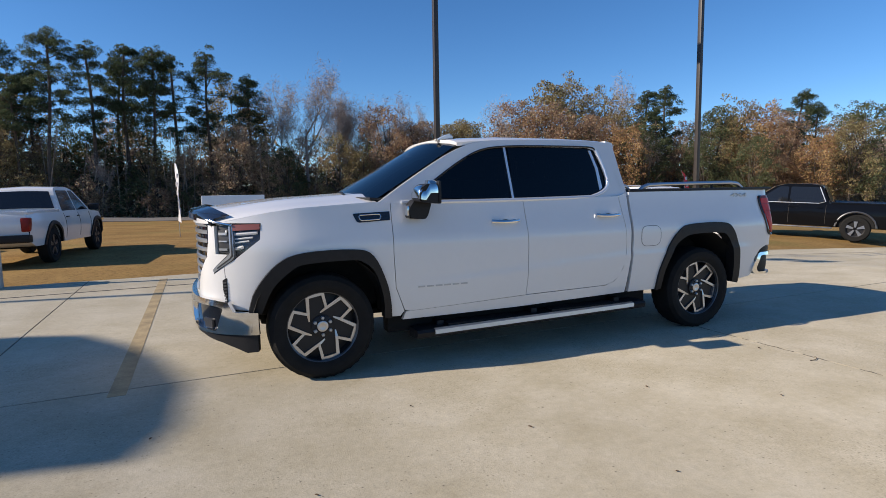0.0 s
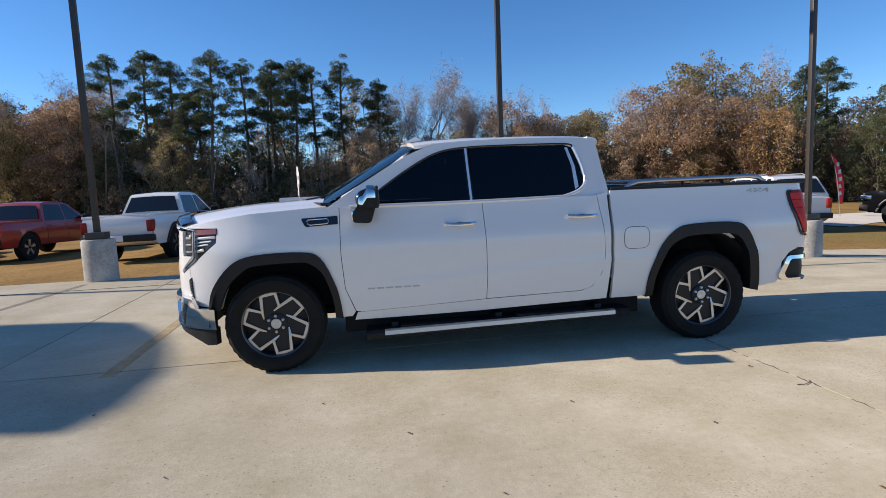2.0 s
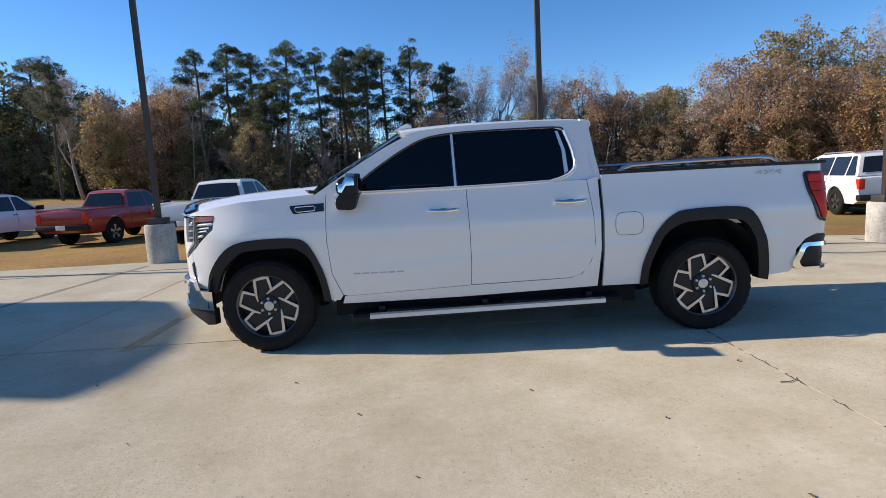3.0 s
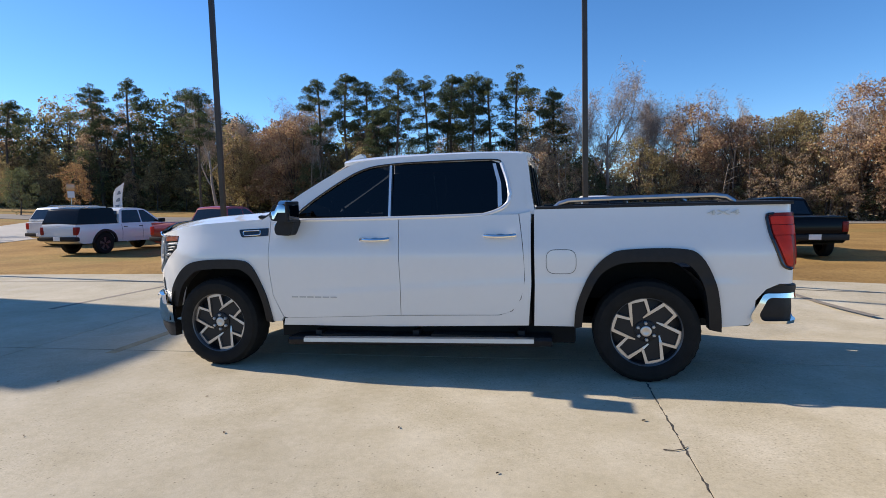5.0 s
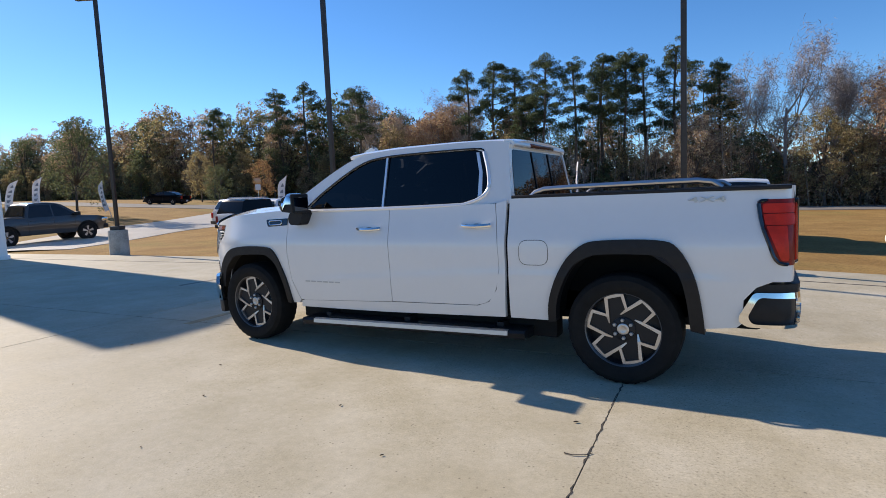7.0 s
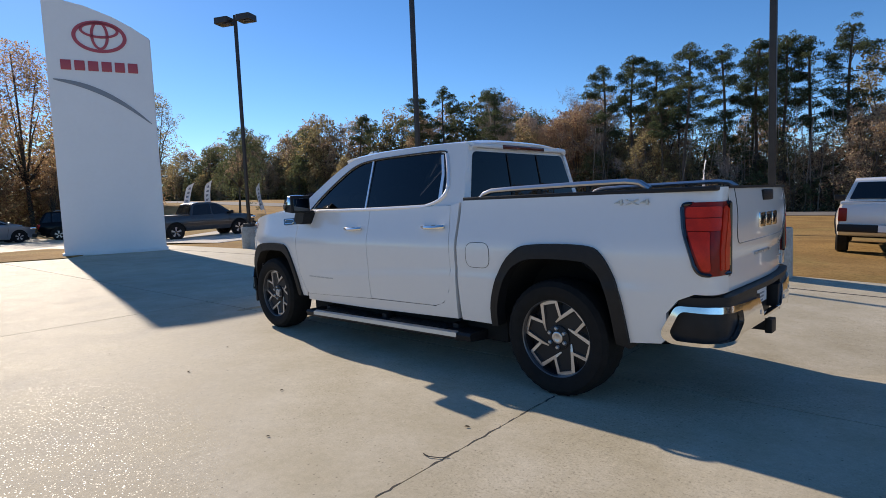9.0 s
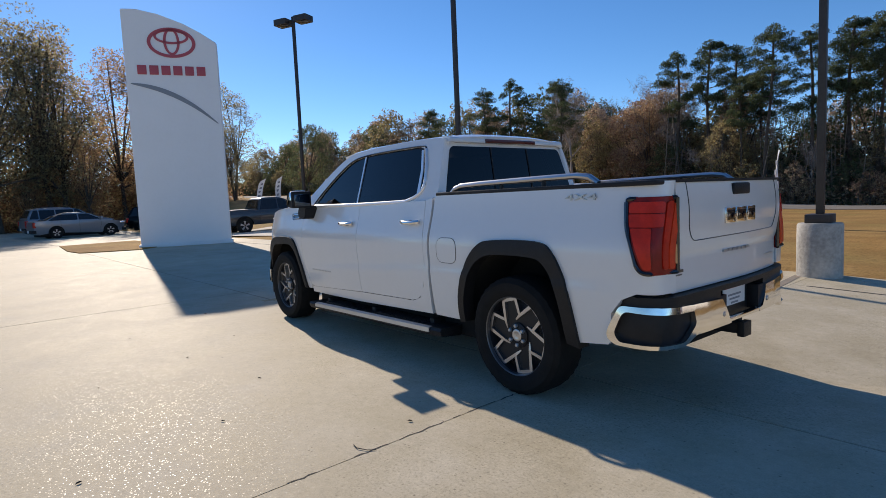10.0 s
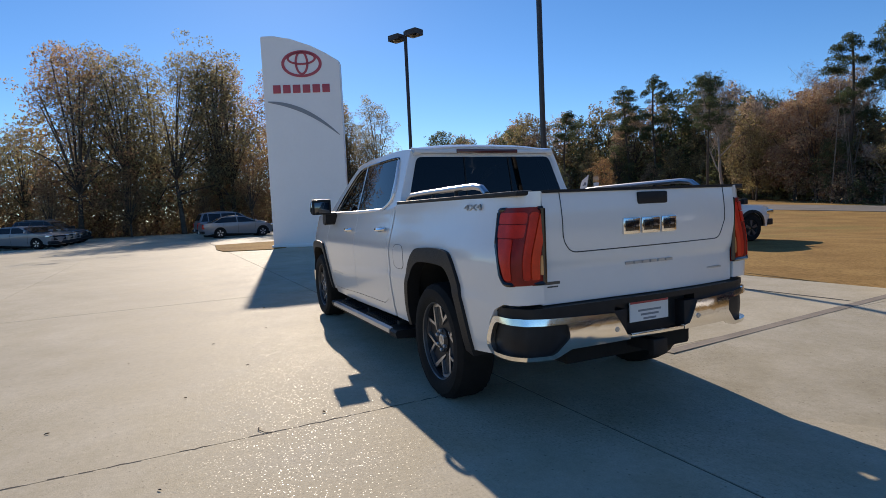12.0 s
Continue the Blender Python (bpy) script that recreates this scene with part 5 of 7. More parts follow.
    # rear bumper: chrome frames round dark corner steps
    for s in (-1, 1):
        if s < 0:
            plan = [(2.612, 0.948), (2.70, 0.955), (2.78, 0.955), (2.86, 0.94), (2.925, 0.89), (2.955, 0.80), (2.97, 0.50), (2.976, 0.20)]
            turn = [(0.05, 0.0), (0.15, 0.1), (0.23, 0.45), (0.31, 0.95), (0.40, 1.35), (0.60, 1.53)]
            inner, foot, face = 0.575, 0.495, (0.60, 0.895, 0.975, 1.0)
        else:
            plan = [(2.612, 0.948), (2.70, 0.952), (2.76, 0.948), (2.80, 0.935), (2.845, 0.895), (2.885, 0.82), (2.915, 0.70), (2.945, 0.50), (2.965, 0.20)]
            turn = [(0.05, 0.0), (0.12, 0.1), (0.18, 0.4), (0.24, 0.75), (0.32, 1.05), (0.45, 1.32), (0.65, 1.47)]
            inner, foot, face = 0.520, 0.450, (0.56, 0.835, 0.915, 0.955)
        run = [0.0]
        for p, q in zip(plan, plan[1:]):
            run.append(run[-1] + math.hypot(q[0] - p[0], q[1] - p[1]))
        def bump(a, z, o=0.0):
            x, y = float(np.interp(a, run, [p[0] for p in plan])), float(np.interp(a, run, [p[1] for p in plan]))
            th = interp(a, turn)
            o = o + 0.014 * math.sin(math.pi * min(1.0, max(0.0, (z - 0.48) / 0.24)))
            return Vector((x + o * math.sin(th), s * (y + o * math.cos(th)), z))
        def bump_in(a, b):
            th = interp(a, turn)
            return Vector((-math.sin(th), -s * math.cos(th), 0))
        step_hole = fillet([(0.112, 0.684, 0.035), (inner, 0.668, 0.012), (inner + 0.015, 0.595, 0.02), (foot, 0.508, 0.03), (0.075, 0.506, 0.03), (0.052, 0.556, 0.02)])
        rim = fillet([(0.0, 0.555, 0.02), (0.085, 0.713, 0.03), (0.30, 0.715, 0.0), (face[0], 0.702, 0.0), (face[1], 0.692, 0.008), (face[2], 0.562, 0.0), (face[3], 0.556, 0), (face[3], 0.530, 0), (face[0], 0.528, 0.01), (foot + 0.008, 0.484, 0.02), (0.05, 0.484, 0.02), (0.0, 0.515, 0.02)])
        rb = part("rear_bumper_end", skin(rim, bump, 0.03, bump_in, holes=[step_hole], cells=(0.03, 0.04)), "chrome", T, "chrome rear bumper corner framing a black step")
        part("corner_step", skin([(0.09, 0.700), (inner + 0.03, 0.690), (inner + 0.04, 0.55), (foot + 0.005, 0.490), (0.04, 0.490), (0.035, 0.55)], lambda a, z: bump(a, z, -0.034), 0.02, bump_in, cells=(0.03, 0.06)), "black", rb, "black step recess")
        part("sensor", add_lathe(bmesh.new(), [(0.001, 0.004), (0.014, 0.004), (0.016, 0.0), (0.016, -0.01)], 16, Matrix.Translation((2.986 if s < 0 else 2.972, s * 0.325, 0.60)) @ Matrix.Rotation(radians(90), 4, "Y"), caps=False), "silver", rb)
    pad = [(2.70, -0.935), (2.80, -0.945), (2.88, -0.915), (2.94, -0.86), (2.958, -0.79), (2.970, 0), (2.945, 0.45), (2.895, 0.77), (2.862, 0.845), (2.82, 0.90), (2.77, 0.932), (2.70, 0.935)]
    bt = part("bumper_top", add_prism(bmesh.new(), pad, 0.735, 0.766, axis="z"), "black", T, "black rubber bumper top")
    for s in (-1, 1):
        rim = [(2.80, 0.94), (2.88, 0.91), (2.938, 0.855), (2.953, 0.79), (2.962, 0.32)] if s < 0 else [(2.77, 0.927), (2.818, 0.895), (2.858, 0.84), (2.888, 0.765), (2.935, 0.45), (2.945, 0.32)]
        part("step_pad", add_prism(bmesh.new(), [(x, s * y) for x, y in [(2.70, 0.93)] + rim + [(2.70, 0.32)]], 0.695, 0.7345, axis="z"), "black", bt)
    part("plate_recess", (lambda bm: add_box(add_box(add_box(bm, (2.84, -0.30, 0.50), (2.885, 0.30, 0.76)), (2.84, -0.33, 0.54), (2.955, -0.225, 0.70), 0.004), (2.84, 0.225, 0.54), (2.955, 0.33, 0.70), 0.004))(bmesh.new()), "black", T)
    pl = part("number_plate", box((2.895, -0.155, 0.600), (2.902, 0.150, 0.745), 0.003), "paper", T, "white paper dealer plate with red band")
    part("plate_band", box((2.9015, -0.150, 0.708), (2.904, 0.145, 0.735)), "platered", pl, smooth=False)
    for z, w in ((0.665, 0.09), (0.64, 0.07), (0.615, 0.05)):
        part("plate_bar", box((2.9015, -w, z - 0.006), (2.9035, w, z + 0.006)), "signgrey", pl, smooth=False)
    bm = bmesh.new()
    add_box(bm, (2.6, -0.04, 0.42), (2.98, 0.04, 0.49), 0.006)
    add_box(bm, (2.94, -0.055, 0.405), (2.985, 0.055, 0.50), 0.008)
    part("tow_hitch", bm, "black", T)
    bm = add_lathe(bmesh.new(), [(0.04, 0), (0.04, 0.4)], 16, Matrix.Translation((2.20, 0.62, 0.42)) @ Matrix.Rotation(radians(90), 4, "Y"))
    part("exhaust_pipe", bm, "alu", T)
    # front bumper and grille
    full = BUMPER[-1, 0]
    both = lambda top, low: top + [(full - a, z) for a, z in top[::-1]] + [(full - a, z) for a, z in low] + low[::-1]
    recess = fillet([(0.268, 0.586, 0.02), (0.36, 0.602, 0.03), (0.74, 0.606, 0.02), (0.70, 0.425, 0.02), (0.34, 0.412, 0.03)])
    fb = part("front_bumper", skin(both([(0.0, 0.556), (0.185, 0.562), (0.232, 0.630), (0.36, 0.645), (0.9, 0.655)], [(0.0, 0.392), (0.20, 0.392), (0.36, 0.392), (0.9, 0.398)]), along_bumper, 0.035, bumper_in,
                                   holes=[recess, [(full - a, z) for a, z in recess]], cells=(0.03, 0.03)), "chrome", T, "chrome front bumper")
    for m in (lambda a: a, lambda a: full - a):
        rp = part("lamp_recess", skin([(m(a), z) for a, z in ((0.25, 0.60), (0.76, 0.615), (0.73, 0.41), (0.32, 0.40))], lambda a, z: along_bumper(a, z, -0.036), 0.02, bumper_in, cells=(0.03, 0.06)), "gloss", fb, "glossy black lamp recess")
        part("fog_lamp", skin([(m(a), z) for a, z in fillet([(0.40, 0.488, 0.01), (0.52, 0.498, 0.01), (0.51, 0.424, 0.01), (0.41, 0.420, 0.01)])], lambda a, z: along_bumper(a, z, -0.020), 0.02, bumper_in), "lampgrey", rp, "fog lamp with clear lens")
        part("parking_sensor", add_lathe(bmesh.new(), [(0.001, 0.004), (0.012, 0.004), (0.014, 0.0), (0.014, -0.01)], 16, Matrix.Translation(along_bumper(m(0.40), 0.622)) @ Matrix.Rotation(radians(-60), 4, "Y"), caps=False), "silver", fb)
    part("front_valance", skin(both([(0.015, 0.400), (0.35, 0.400), (0.9, 0.400)], [(0.015, 0.262), (0.10, 0.256), (0.20, 0.292), (0.31, 0.325), (0.55, 0.365), (0.9, 0.372)]), lambda a, z: along_bumper(a, z, -0.016), 0.07, bumper_in, cells=(0.04, 0.05)),
         "black", T, "black lower valance")
    edge = [(0.778, -2.936), (0.96, -2.76), (1.06, -2.738), (1.20, -2.732)]
    def across(z, o):
        run = np.linspace(interp(z, edge), -3.439, 12)
        return [wing(a, z, o, -1) for a in run] + [wing(a, z, o, 1) for a in run[::-1]]
    zs = np.linspace(0.66, 1.20, 10)
    rows = [across(z, -0.035) for z in zs]
    gr = part("grille", thicken(grid_surface(lambda i, j: rows[j][i], range(24), range(10)), 0.02), "gloss", T, "black grille with chrome bars")
    for z in (0.74, 0.81, 0.875, 0.94, 1.005, 1.07, 1.135, 1.19):
        band = [across(z - 0.016, -0.026), across(z - 0.012, -0.014), across(z + 0.008, -0.014), across(z + 0.016, -0.028)]
        part("grille_bar", thicken(grid_surface(lambda i, j: band[j][i], range(24), range(4)), 0.008), "silver", gr)
    rim = [(a, z) for z, a in edge[::-1]] + [(-3.00, 0.68)]
    part("grille_frame", (lambda bm: add_tube(bm, [wing(a, z, -0.010, -1) for a, z in rim] + [wing(a, z, -0.010, 1) for a, z in rim[::-1]], 0.012, 8))(bmesh.new()), "gloss", gr)
    # inside and underneath
    part("cab_core", box((-1.30, -0.85, 0.42), (0.99, 0.85, 1.20), 0.03), "seat", T)
    part("nose_core", box((-2.55, -0.55, 0.45), (-1.35, 0.55, 1.20), 0.03), "under", T)
    part("chassis", box((-2.3, -0.50, 0.36), (2.75, 0.50, 0.62), 0.03), "under", T)
    for s in (-1, 1):
        part("frame_rail", box((-1.32, min(s * 0.62, s * 0.78), 0.25), (1.34, max(s * 0.62, s * 0.78), 0.50), 0.02), "under", T)
    part("bed_core", box((1.03, -0.48, 0.50), (2.86, 0.48, 0.799), 0.03), "under", T)
    part("dashboard", box((-1.36, -0.82, 1.1), (-0.95, 0.82, 1.36), 0.06), "seat", T)
    for x in (-0.30, 0.62):
        for y in (-0.40, 0.40):
            bm = box((x - 0.06, y - 0.25, 1.1), (x + 0.10, y + 0.25, 1.52), 0.05)
            add_box(bm, (x + 0.0, y - 0.13, 1.54), (x + 0.10, y + 0.13, 1.70), 0.04)
            part("seat", bm, "seat", T)
    bm = add_lathe(bmesh.new(), [(0.17, -0.015), (0.19, 0.0), (0.17, 0.015), (0.15, 0.0), (0.17, -0.015)], 24, Matrix.Translation((-0.86, -0.40, 1.36)) @ Matrix.Rotation(radians(65), 4, "Y"), caps=False)
    part("steering_wheel", bm, "gloss", T)
    for x in (-1.873, 1.873):
        part("axle", add_lathe(bmesh.new(), [(0.06, -0.75), (0.06, 0.75)], 12, Matrix.Translation((x, 0, 0.40)) @ Matrix.Rotation(radians(90), 4, "X")), "under", T)
    # wheels
    w = make_wheel(T, 0.405, 0.275, 0.273, "dark alloy wheel with machined forked spokes")
    w.matrix_basis = pose(-1.873, -0.835, 0.400)
    for x, y, a, z in ((1.873, -0.835, -3, 0), (-1.873, 0.835, 40, 180), (1.873, 0.835, 5, 180)):
        copy_thing(w, pose(x, y, 0.400, 0, 0, z) @ pose(0, 0, 0, 0, a, 0))
    return T


build_truck()

# ---- other vehicles ----
SHAPES = {
    # length, width, wheelbase, tyre radius, body outline top line, cab outline
    "pickup": dict(L=5.4, W=1.90, wb=3.25, r=0.405, front=-1.72,
                   top=[(-2.66, 0.62), (-2.70, 0.86), (-2.60, 1.02), (-2.2, 1.09), (-1.42, 1.14), (0.80, 1.16), (2.66, 1.17), (2.70, 1.10), (2.69, 0.62)],
                   cab=[(-1.50, 1.12), (-0.72, 1.70), (-0.35, 1.775), (0.30, 1.775), (0.58, 1.73), (0.82, 1.14)], split=(-0.33,), rear_glass=True),
    "suv": dict(L=5.0, W=1.96, wb=3.0, r=0.39, front=-1.60,
                top=[(-2.44, 0.62), (-2.50, 0.84), (-2.38, 1.02), (-1.9, 1.10), (-1.30, 1.14), (2.30, 1.16), (2.48, 1.10), (2.50, 0.62)],
                cab=[(-1.35, 1.12), (-0.55, 1.70), (-0.10, 1.82), (1.6, 1.82), (2.10, 1.77), (2.42, 1.14)], split=(-0.20, 0.85, 1.75), rear_glass=True),
    "sedan": dict(L=4.7, W=1.82, wb=2.78, r=0.33, front=-1.50,
                  top=[(-2.32, 0.55), (-2.36, 0.68), (-2.15, 0.82), (-1.2, 0.97), (1.70, 1.02), (2.28, 0.98), (2.34, 0.80), (2.33, 0.55)],
                  cab=[(-1.30, 0.95), (-0.45, 1.36), (0.0, 1.44), (0.6, 1.43), (1.2, 1.28), (1.85, 0.98)], split=(0.15,), rear_glass=True),
}
M["carglass"] = mat("car_glass", (0.012, 0.014, 0.017), 0.04, spec=0.6)


def simple_wheel(parent, r, width, metal="alu"):
    turn = Matrix.Rotation(radians(90), 4, "X")
    w = width / 2
    bm = add_lathe(bmesh.new(), [(r * 0.62, -w), (r * 0.9, -w), (r, -w * 0.7), (r, w * 0.7), (r * 0.92, w), (r * 0.64, w), (r * 0.62, w * 0.8)], 28, turn, caps=False)
    wheel = part("wheel", bm, "rubber", parent, "black tyre on alloy wheel")
    bm = add_lathe(bmesh.new(), [(r * 0.63, w * 0.85), (r * 0.58, w * 0.80), (r * 0.52, w * 0.4), (0.02, w * 0.4)], 28, turn, caps=False)
    part("rim", bm, "pocket", wheel)
    for i in range(5):
        m = Matrix.Rotation(2 * math.pi * i / 5, 4, "Y")
        bm = bmesh.new()
        add_prism(bm, [(-0.05 * r, 0.05), (0.05 * r, 0.05), (0.13 * r, 0.59 * r), (-0.13 * r, 0.59 * r)], -w * 0.84, -w * 0.5, m=m)
        part("spoke", bm, metal, wheel, smooth=False)
    return wheel


def vehicle(kind, paint, label, loc, rz, name="", category="car", bed=False, topper=False, black_arches=False, bright=False, size=1.0):
    """A parked vehicle, front towards local -x."""
    S = SHAPES[kind]
    half, fa = S["W"] / 2, S["front"]
    ra = fa + S["wb"]
    V = thing(name or ("pickup_truck" if kind == "pickup" else kind), label, category, loc, rz, "parked vehicles")
    hw = lambda x, z: half * interp(z, [(0.2, 0.90), (0.45, 0.955), (0.75, 1.0), (0.92, 0.995), (1.05, 0.965), (1.18, 0.92)]) * (1 - (0.24 if x < 0 else 0.08) * max(0.0, (abs(x) - S["L"] / 2 + 0.75) / 0.75) ** 2)
    belt = 1.13 if kind != "sedan" else 0.97
    hg = lambda x, z: half * 0.915 - (z - belt) * 0.36 * half
    low = {"pickup": 0.45, "suv": 0.36, "sedan": 0.24}[kind]
    R = S["r"] * 1.22

    def arch(cx):
        return [(cx + R * math.cos(a), max(low, S["r"] + R * math.sin(a))) for a in np.linspace(-0.05, math.pi + 0.05, 13)]
    ol = S["top"] + [(S["L"] / 2 - 0.05, low + 0.1), (S["L"] / 2 - 0.25, low)] + arch(ra) + [(fa + R + 0.05, low - 0.04), ] + arch(fa) + [(-S["L"] / 2 + 0.22, low - 0.02), (-S["L"] / 2 + 0.05, low + 0.12)]

    def closed(outline, w):
        bm = bmesh.new()
        for s in (-1, 1):
            b = skin(outline, lambda x, z: Vector((x, s * w(x, z), z)), 0.0, lambda a, b: Vector((0, -s, 0)), cell=0.22)
            me = bpy.data.meshes.new("tmp")
            b.to_mesh(me)
            b.free()
            bm.from_mesh(me)
            bpy.data.meshes.remove(me)
        n = len(outline)
        a = [bm.verts.new((x, -w(x, z), z)) for x, z in outline]
        c = [bm.verts.new((x, w(x, z), z)) for x, z in outline]
        mid = [bm.verts.new((x + (-0.10 if x < 0 else 0.03) * (abs(x) > S["L"] / 2 - 0.5), 0, z + 0.03 * (z > 1.0))) for x, z in outline]
        for i in range(n):
            j = (i + 1) % n
            bm.faces.new((a[i], a[j], mid[j], mid[i]))
            bm.faces.new((mid[i], mid[j], c[j], c[i]))
        bmesh.ops.remove_doubles(bm, verts=bm.verts, dist=1e-4)
        return bm
    part("body", closed(ol, hw), paint, V)
    cab = fillet([(x, z, 0.10) for x, z in S["cab"]], 3)
    part("cab", closed(cab, hg), paint, V)
    # glass
    c = S["cab"]
    roofz, b0 = max(z for _, z in c), belt + 0.045
    def on_line(z, p, q):
        k = (z - p[1]) / (q[1] - p[1])
        return p[0] + (q[0] - p[0]) * k
    zt = roofz - 0.09
    xf0, xf1 = on_line(b0, c[0], c[1]) + 0.14, on_line(min(zt, c[1][1]), c[0], c[1]) + 0.12
    xr0, xr1 = on_line(b0, c[-1], c[-2]) - 0.13, on_line(min(zt, c[-2][1] - 0.01), c[-1], c[-2]) - 0.12
    cuts = [None, *S["split"], None]
    for s in (-1, 1):
        for i in range(len(cuts) - 1):
            a0, a1 = (xf0, xf1) if cuts[i] is None else (cuts[i] + 0.03, cuts[i] + 0.03)
            e0, e1 = (xr0, xr1) if cuts[i + 1] is None else (cuts[i + 1] - 0.03, cuts[i + 1] - 0.03)
            win = fillet([(a0, b0, 0.04), (e0, b0, 0.04), (e1, zt, 0.05), (a1, zt, 0.05)], 3)
            part("side_window", skin(win, lambda x, z: Vector((x, s * (hg(x, z) + 0.004), z)), 0.012, lambda a, b: Vector((0, -s, 0)), cell=0.4), "carglass", V)
        bm = box((xf0 - 0.05, min(s * (half * 0.94), s * (half + 0.2)), b0 - 0.02), (xf0 + 0.10, max(s * (half * 0.94), s * (half + 0.2)), b0 + 0.15), 0.03)
        part("side_mirror", bm, "black" if kind == "pickup" else paint, V)
        for x in ([-0.22, 0.55] if kind == "pickup" else [0.05, 1.05]):
            yy = s * (hw(x, belt - 0.10) + 0.015)
            part("door_handle", box((x - 0.09, yy - 0.015, belt - 0.115), (x + 0.09, yy + 0.015, belt - 0.085), 0.01), "black" if black_arches else paint, V)
        if black_arches:
            for cx in (fa, ra):
                o = [(cx + (R + 0.075) * math.cos(t), max(low, S["r"] + (R + 0.075) * math.sin(t))) for t in np.linspace(0, math.pi, 15)]
                i = [(cx + R * 0.99 * math.cos(t), max(low, S["r"] + R * 0.99 * math.sin(t))) for t in np.linspace(math.pi, 0, 15)]
                part("wheel_arch_trim", skin(o + i, lambda x, z: Vector((x, s * (hw(x, z) + 0.03), z)), 0.06, lambda a, b: Vector((0, -s, 0)), cell=0.3), "black", V)
        # door seams, and bright trim where the vehicle has it
        doors = {"pickup": (-1.18, -0.30, 0.72), "suv": (-1.05, -0.15, 0.85), "sedan": (-1.0, 0.12, 1.05)}[kind]
        for x in doors:
            bm = bmesh.new()
            add_tube(bm, [Vector((x + (0.04 if x == doors[0] else 0.0) * (z < 0.6), s * (hw(x, z) + 0.001), z)) for z in np.linspace(low + 0.06, belt - 0.01, 7)], 0.006, 4)
            part("door_seam", bm, "joint", V)
        if bright:
            bm = bmesh.new()
            add_tube(bm, [Vector((x, s * (hg(x, z) + 0.012), z)) for x, z in ((xf0 - 0.06, b0 - 0.012), (xr0 - 0.15, b0 - 0.012), (xr0 + 0.02, b0 + 0.05), (xr1 + 0.02, zt))], 0.015, 6)
            part("window_trim", bm, "trim", V, "chrome window trim")
            part("side_step", box((fa + R + 0.1, min(s * half * 0.86, s * half * 1.0), low - 0.075), (ra - R - 0.1, max(s * half * 0.86, s * half * 1.0), low - 0.04), 0.012), "alu", V, "bright side step")
            for cx in (fa, ra):
                bm = bmesh.new()
                add_tube(bm, [Vector((cx + (R + 0.04) * math.cos(a), s * (hw(cx, 0.8) + 0.004), S["r"] + (R + 0.04) * math.sin(a))) for a in np.linspace(0.1, math.pi - 0.1, 15)], 0.03, 6)
                part("wheel_arch_trim", bm, "rimgrey", V, "grey wheel arch edge")
        # lamps
        zl = 0.98 if kind != "sedan" else 0.84
        xe = S["L"] / 2
        part("tail_light", box((xe - 0.16, min(s * half * 0.76, s * half * 0.93), zl - 0.20), (xe + 0.025, max(s * half * 0.76, s * half * 0.93), zl + 0.10), 0.03), "tail_mid" if black_arches else "tail", V, "red tail light")
        part("headlight", box((-xe - 0.01, min(s * half * 0.60, s * half * 0.91), zl - 0.16), (-xe + 0.28, max(s * half * 0.60, s * half * 0.91), zl - 0.02), 0.03), "chrome", V, "clear headlight")
    def across(p, q, w0, w1, out, nm):
        bm = bmesh.new()
        d = Vector((q[0] - p[0], 0, q[1] - p[1])).normalized()
        nrm = Vector((-d.z, 0, d.x)) * out
        vs = [(p, w0), (q, w1)]
        g = []
        for (x, z), w in vs:
            g.append([bm.verts.new(Vector((x, w * u, z + 0.02 * (1 - u * u))) + nrm) for u in np.linspace(-1, 1, 9)])
        for i in range(8):
            bm.faces.new((g[0][i], g[0][i + 1], g[1][i + 1], g[1][i]))
        part(nm, thicken(bm, 0.008), "carglass", V)
    lp = lambda p, q, k: (p[0] + (q[0] - p[0]) * k, p[1] + (q[1] - p[1]) * k)
    p, q = lp(c[0], c[1], 0.12), lp(c[0], c[1], 0.90)
    across(p, q, hg(0, p[1]) - 0.07, hg(0, q[1]) - 0.07, 0.035, "windscreen")
    p, q = lp(c[-1], c[-2], 0.16), lp(c[-1], c[-2], 0.86)
    across(p, q, hg(0, p[1]) - 0.09, hg(0, q[1]) - 0.09, -0.035, "back_window")
    xe = S["L"] / 2
    part("rear_bumper", box((xe - 0.12, -half * 0.93, low + 0.10), (xe + 0.09, half * 0.93, low + 0.27), 0.03), "chrome" if kind == "pickup" and not black_arches and paint != "red" else "black", V)
    part("front_bumper", box((-xe - 0.04, -half * 0.86, low + 0.02), (-xe + 0.2, half * 0.86, low + 0.22), 0.04), "black", V)
    part("grille", box((-xe - 0.04, -half * 0.55, low + 0.26), (-xe + 0.1, half * 0.55, low + 0.56), 0.03), "black", V)
    part("number_plate", box((xe + 0.085, -0.16, low + 0.12), (xe + 0.10, 0.16, low + 0.27), 0.003), "paper", V, "white dealer plate")
    part("underbody", box((-xe + 0.3, -half * 0.7, low - (0.04 if kind == "pickup" else 0.12)), (xe - 0.3, half * 0.7, low + 0.15), 0.03), "under", V)
    for cx in (fa, ra):
        part("wheel_well", box((cx - R * 0.98, -half * 0.93, low), (cx + R * 0.98, half * 0.93, S["r"] + R * 0.97)), "under", V, smooth=False)
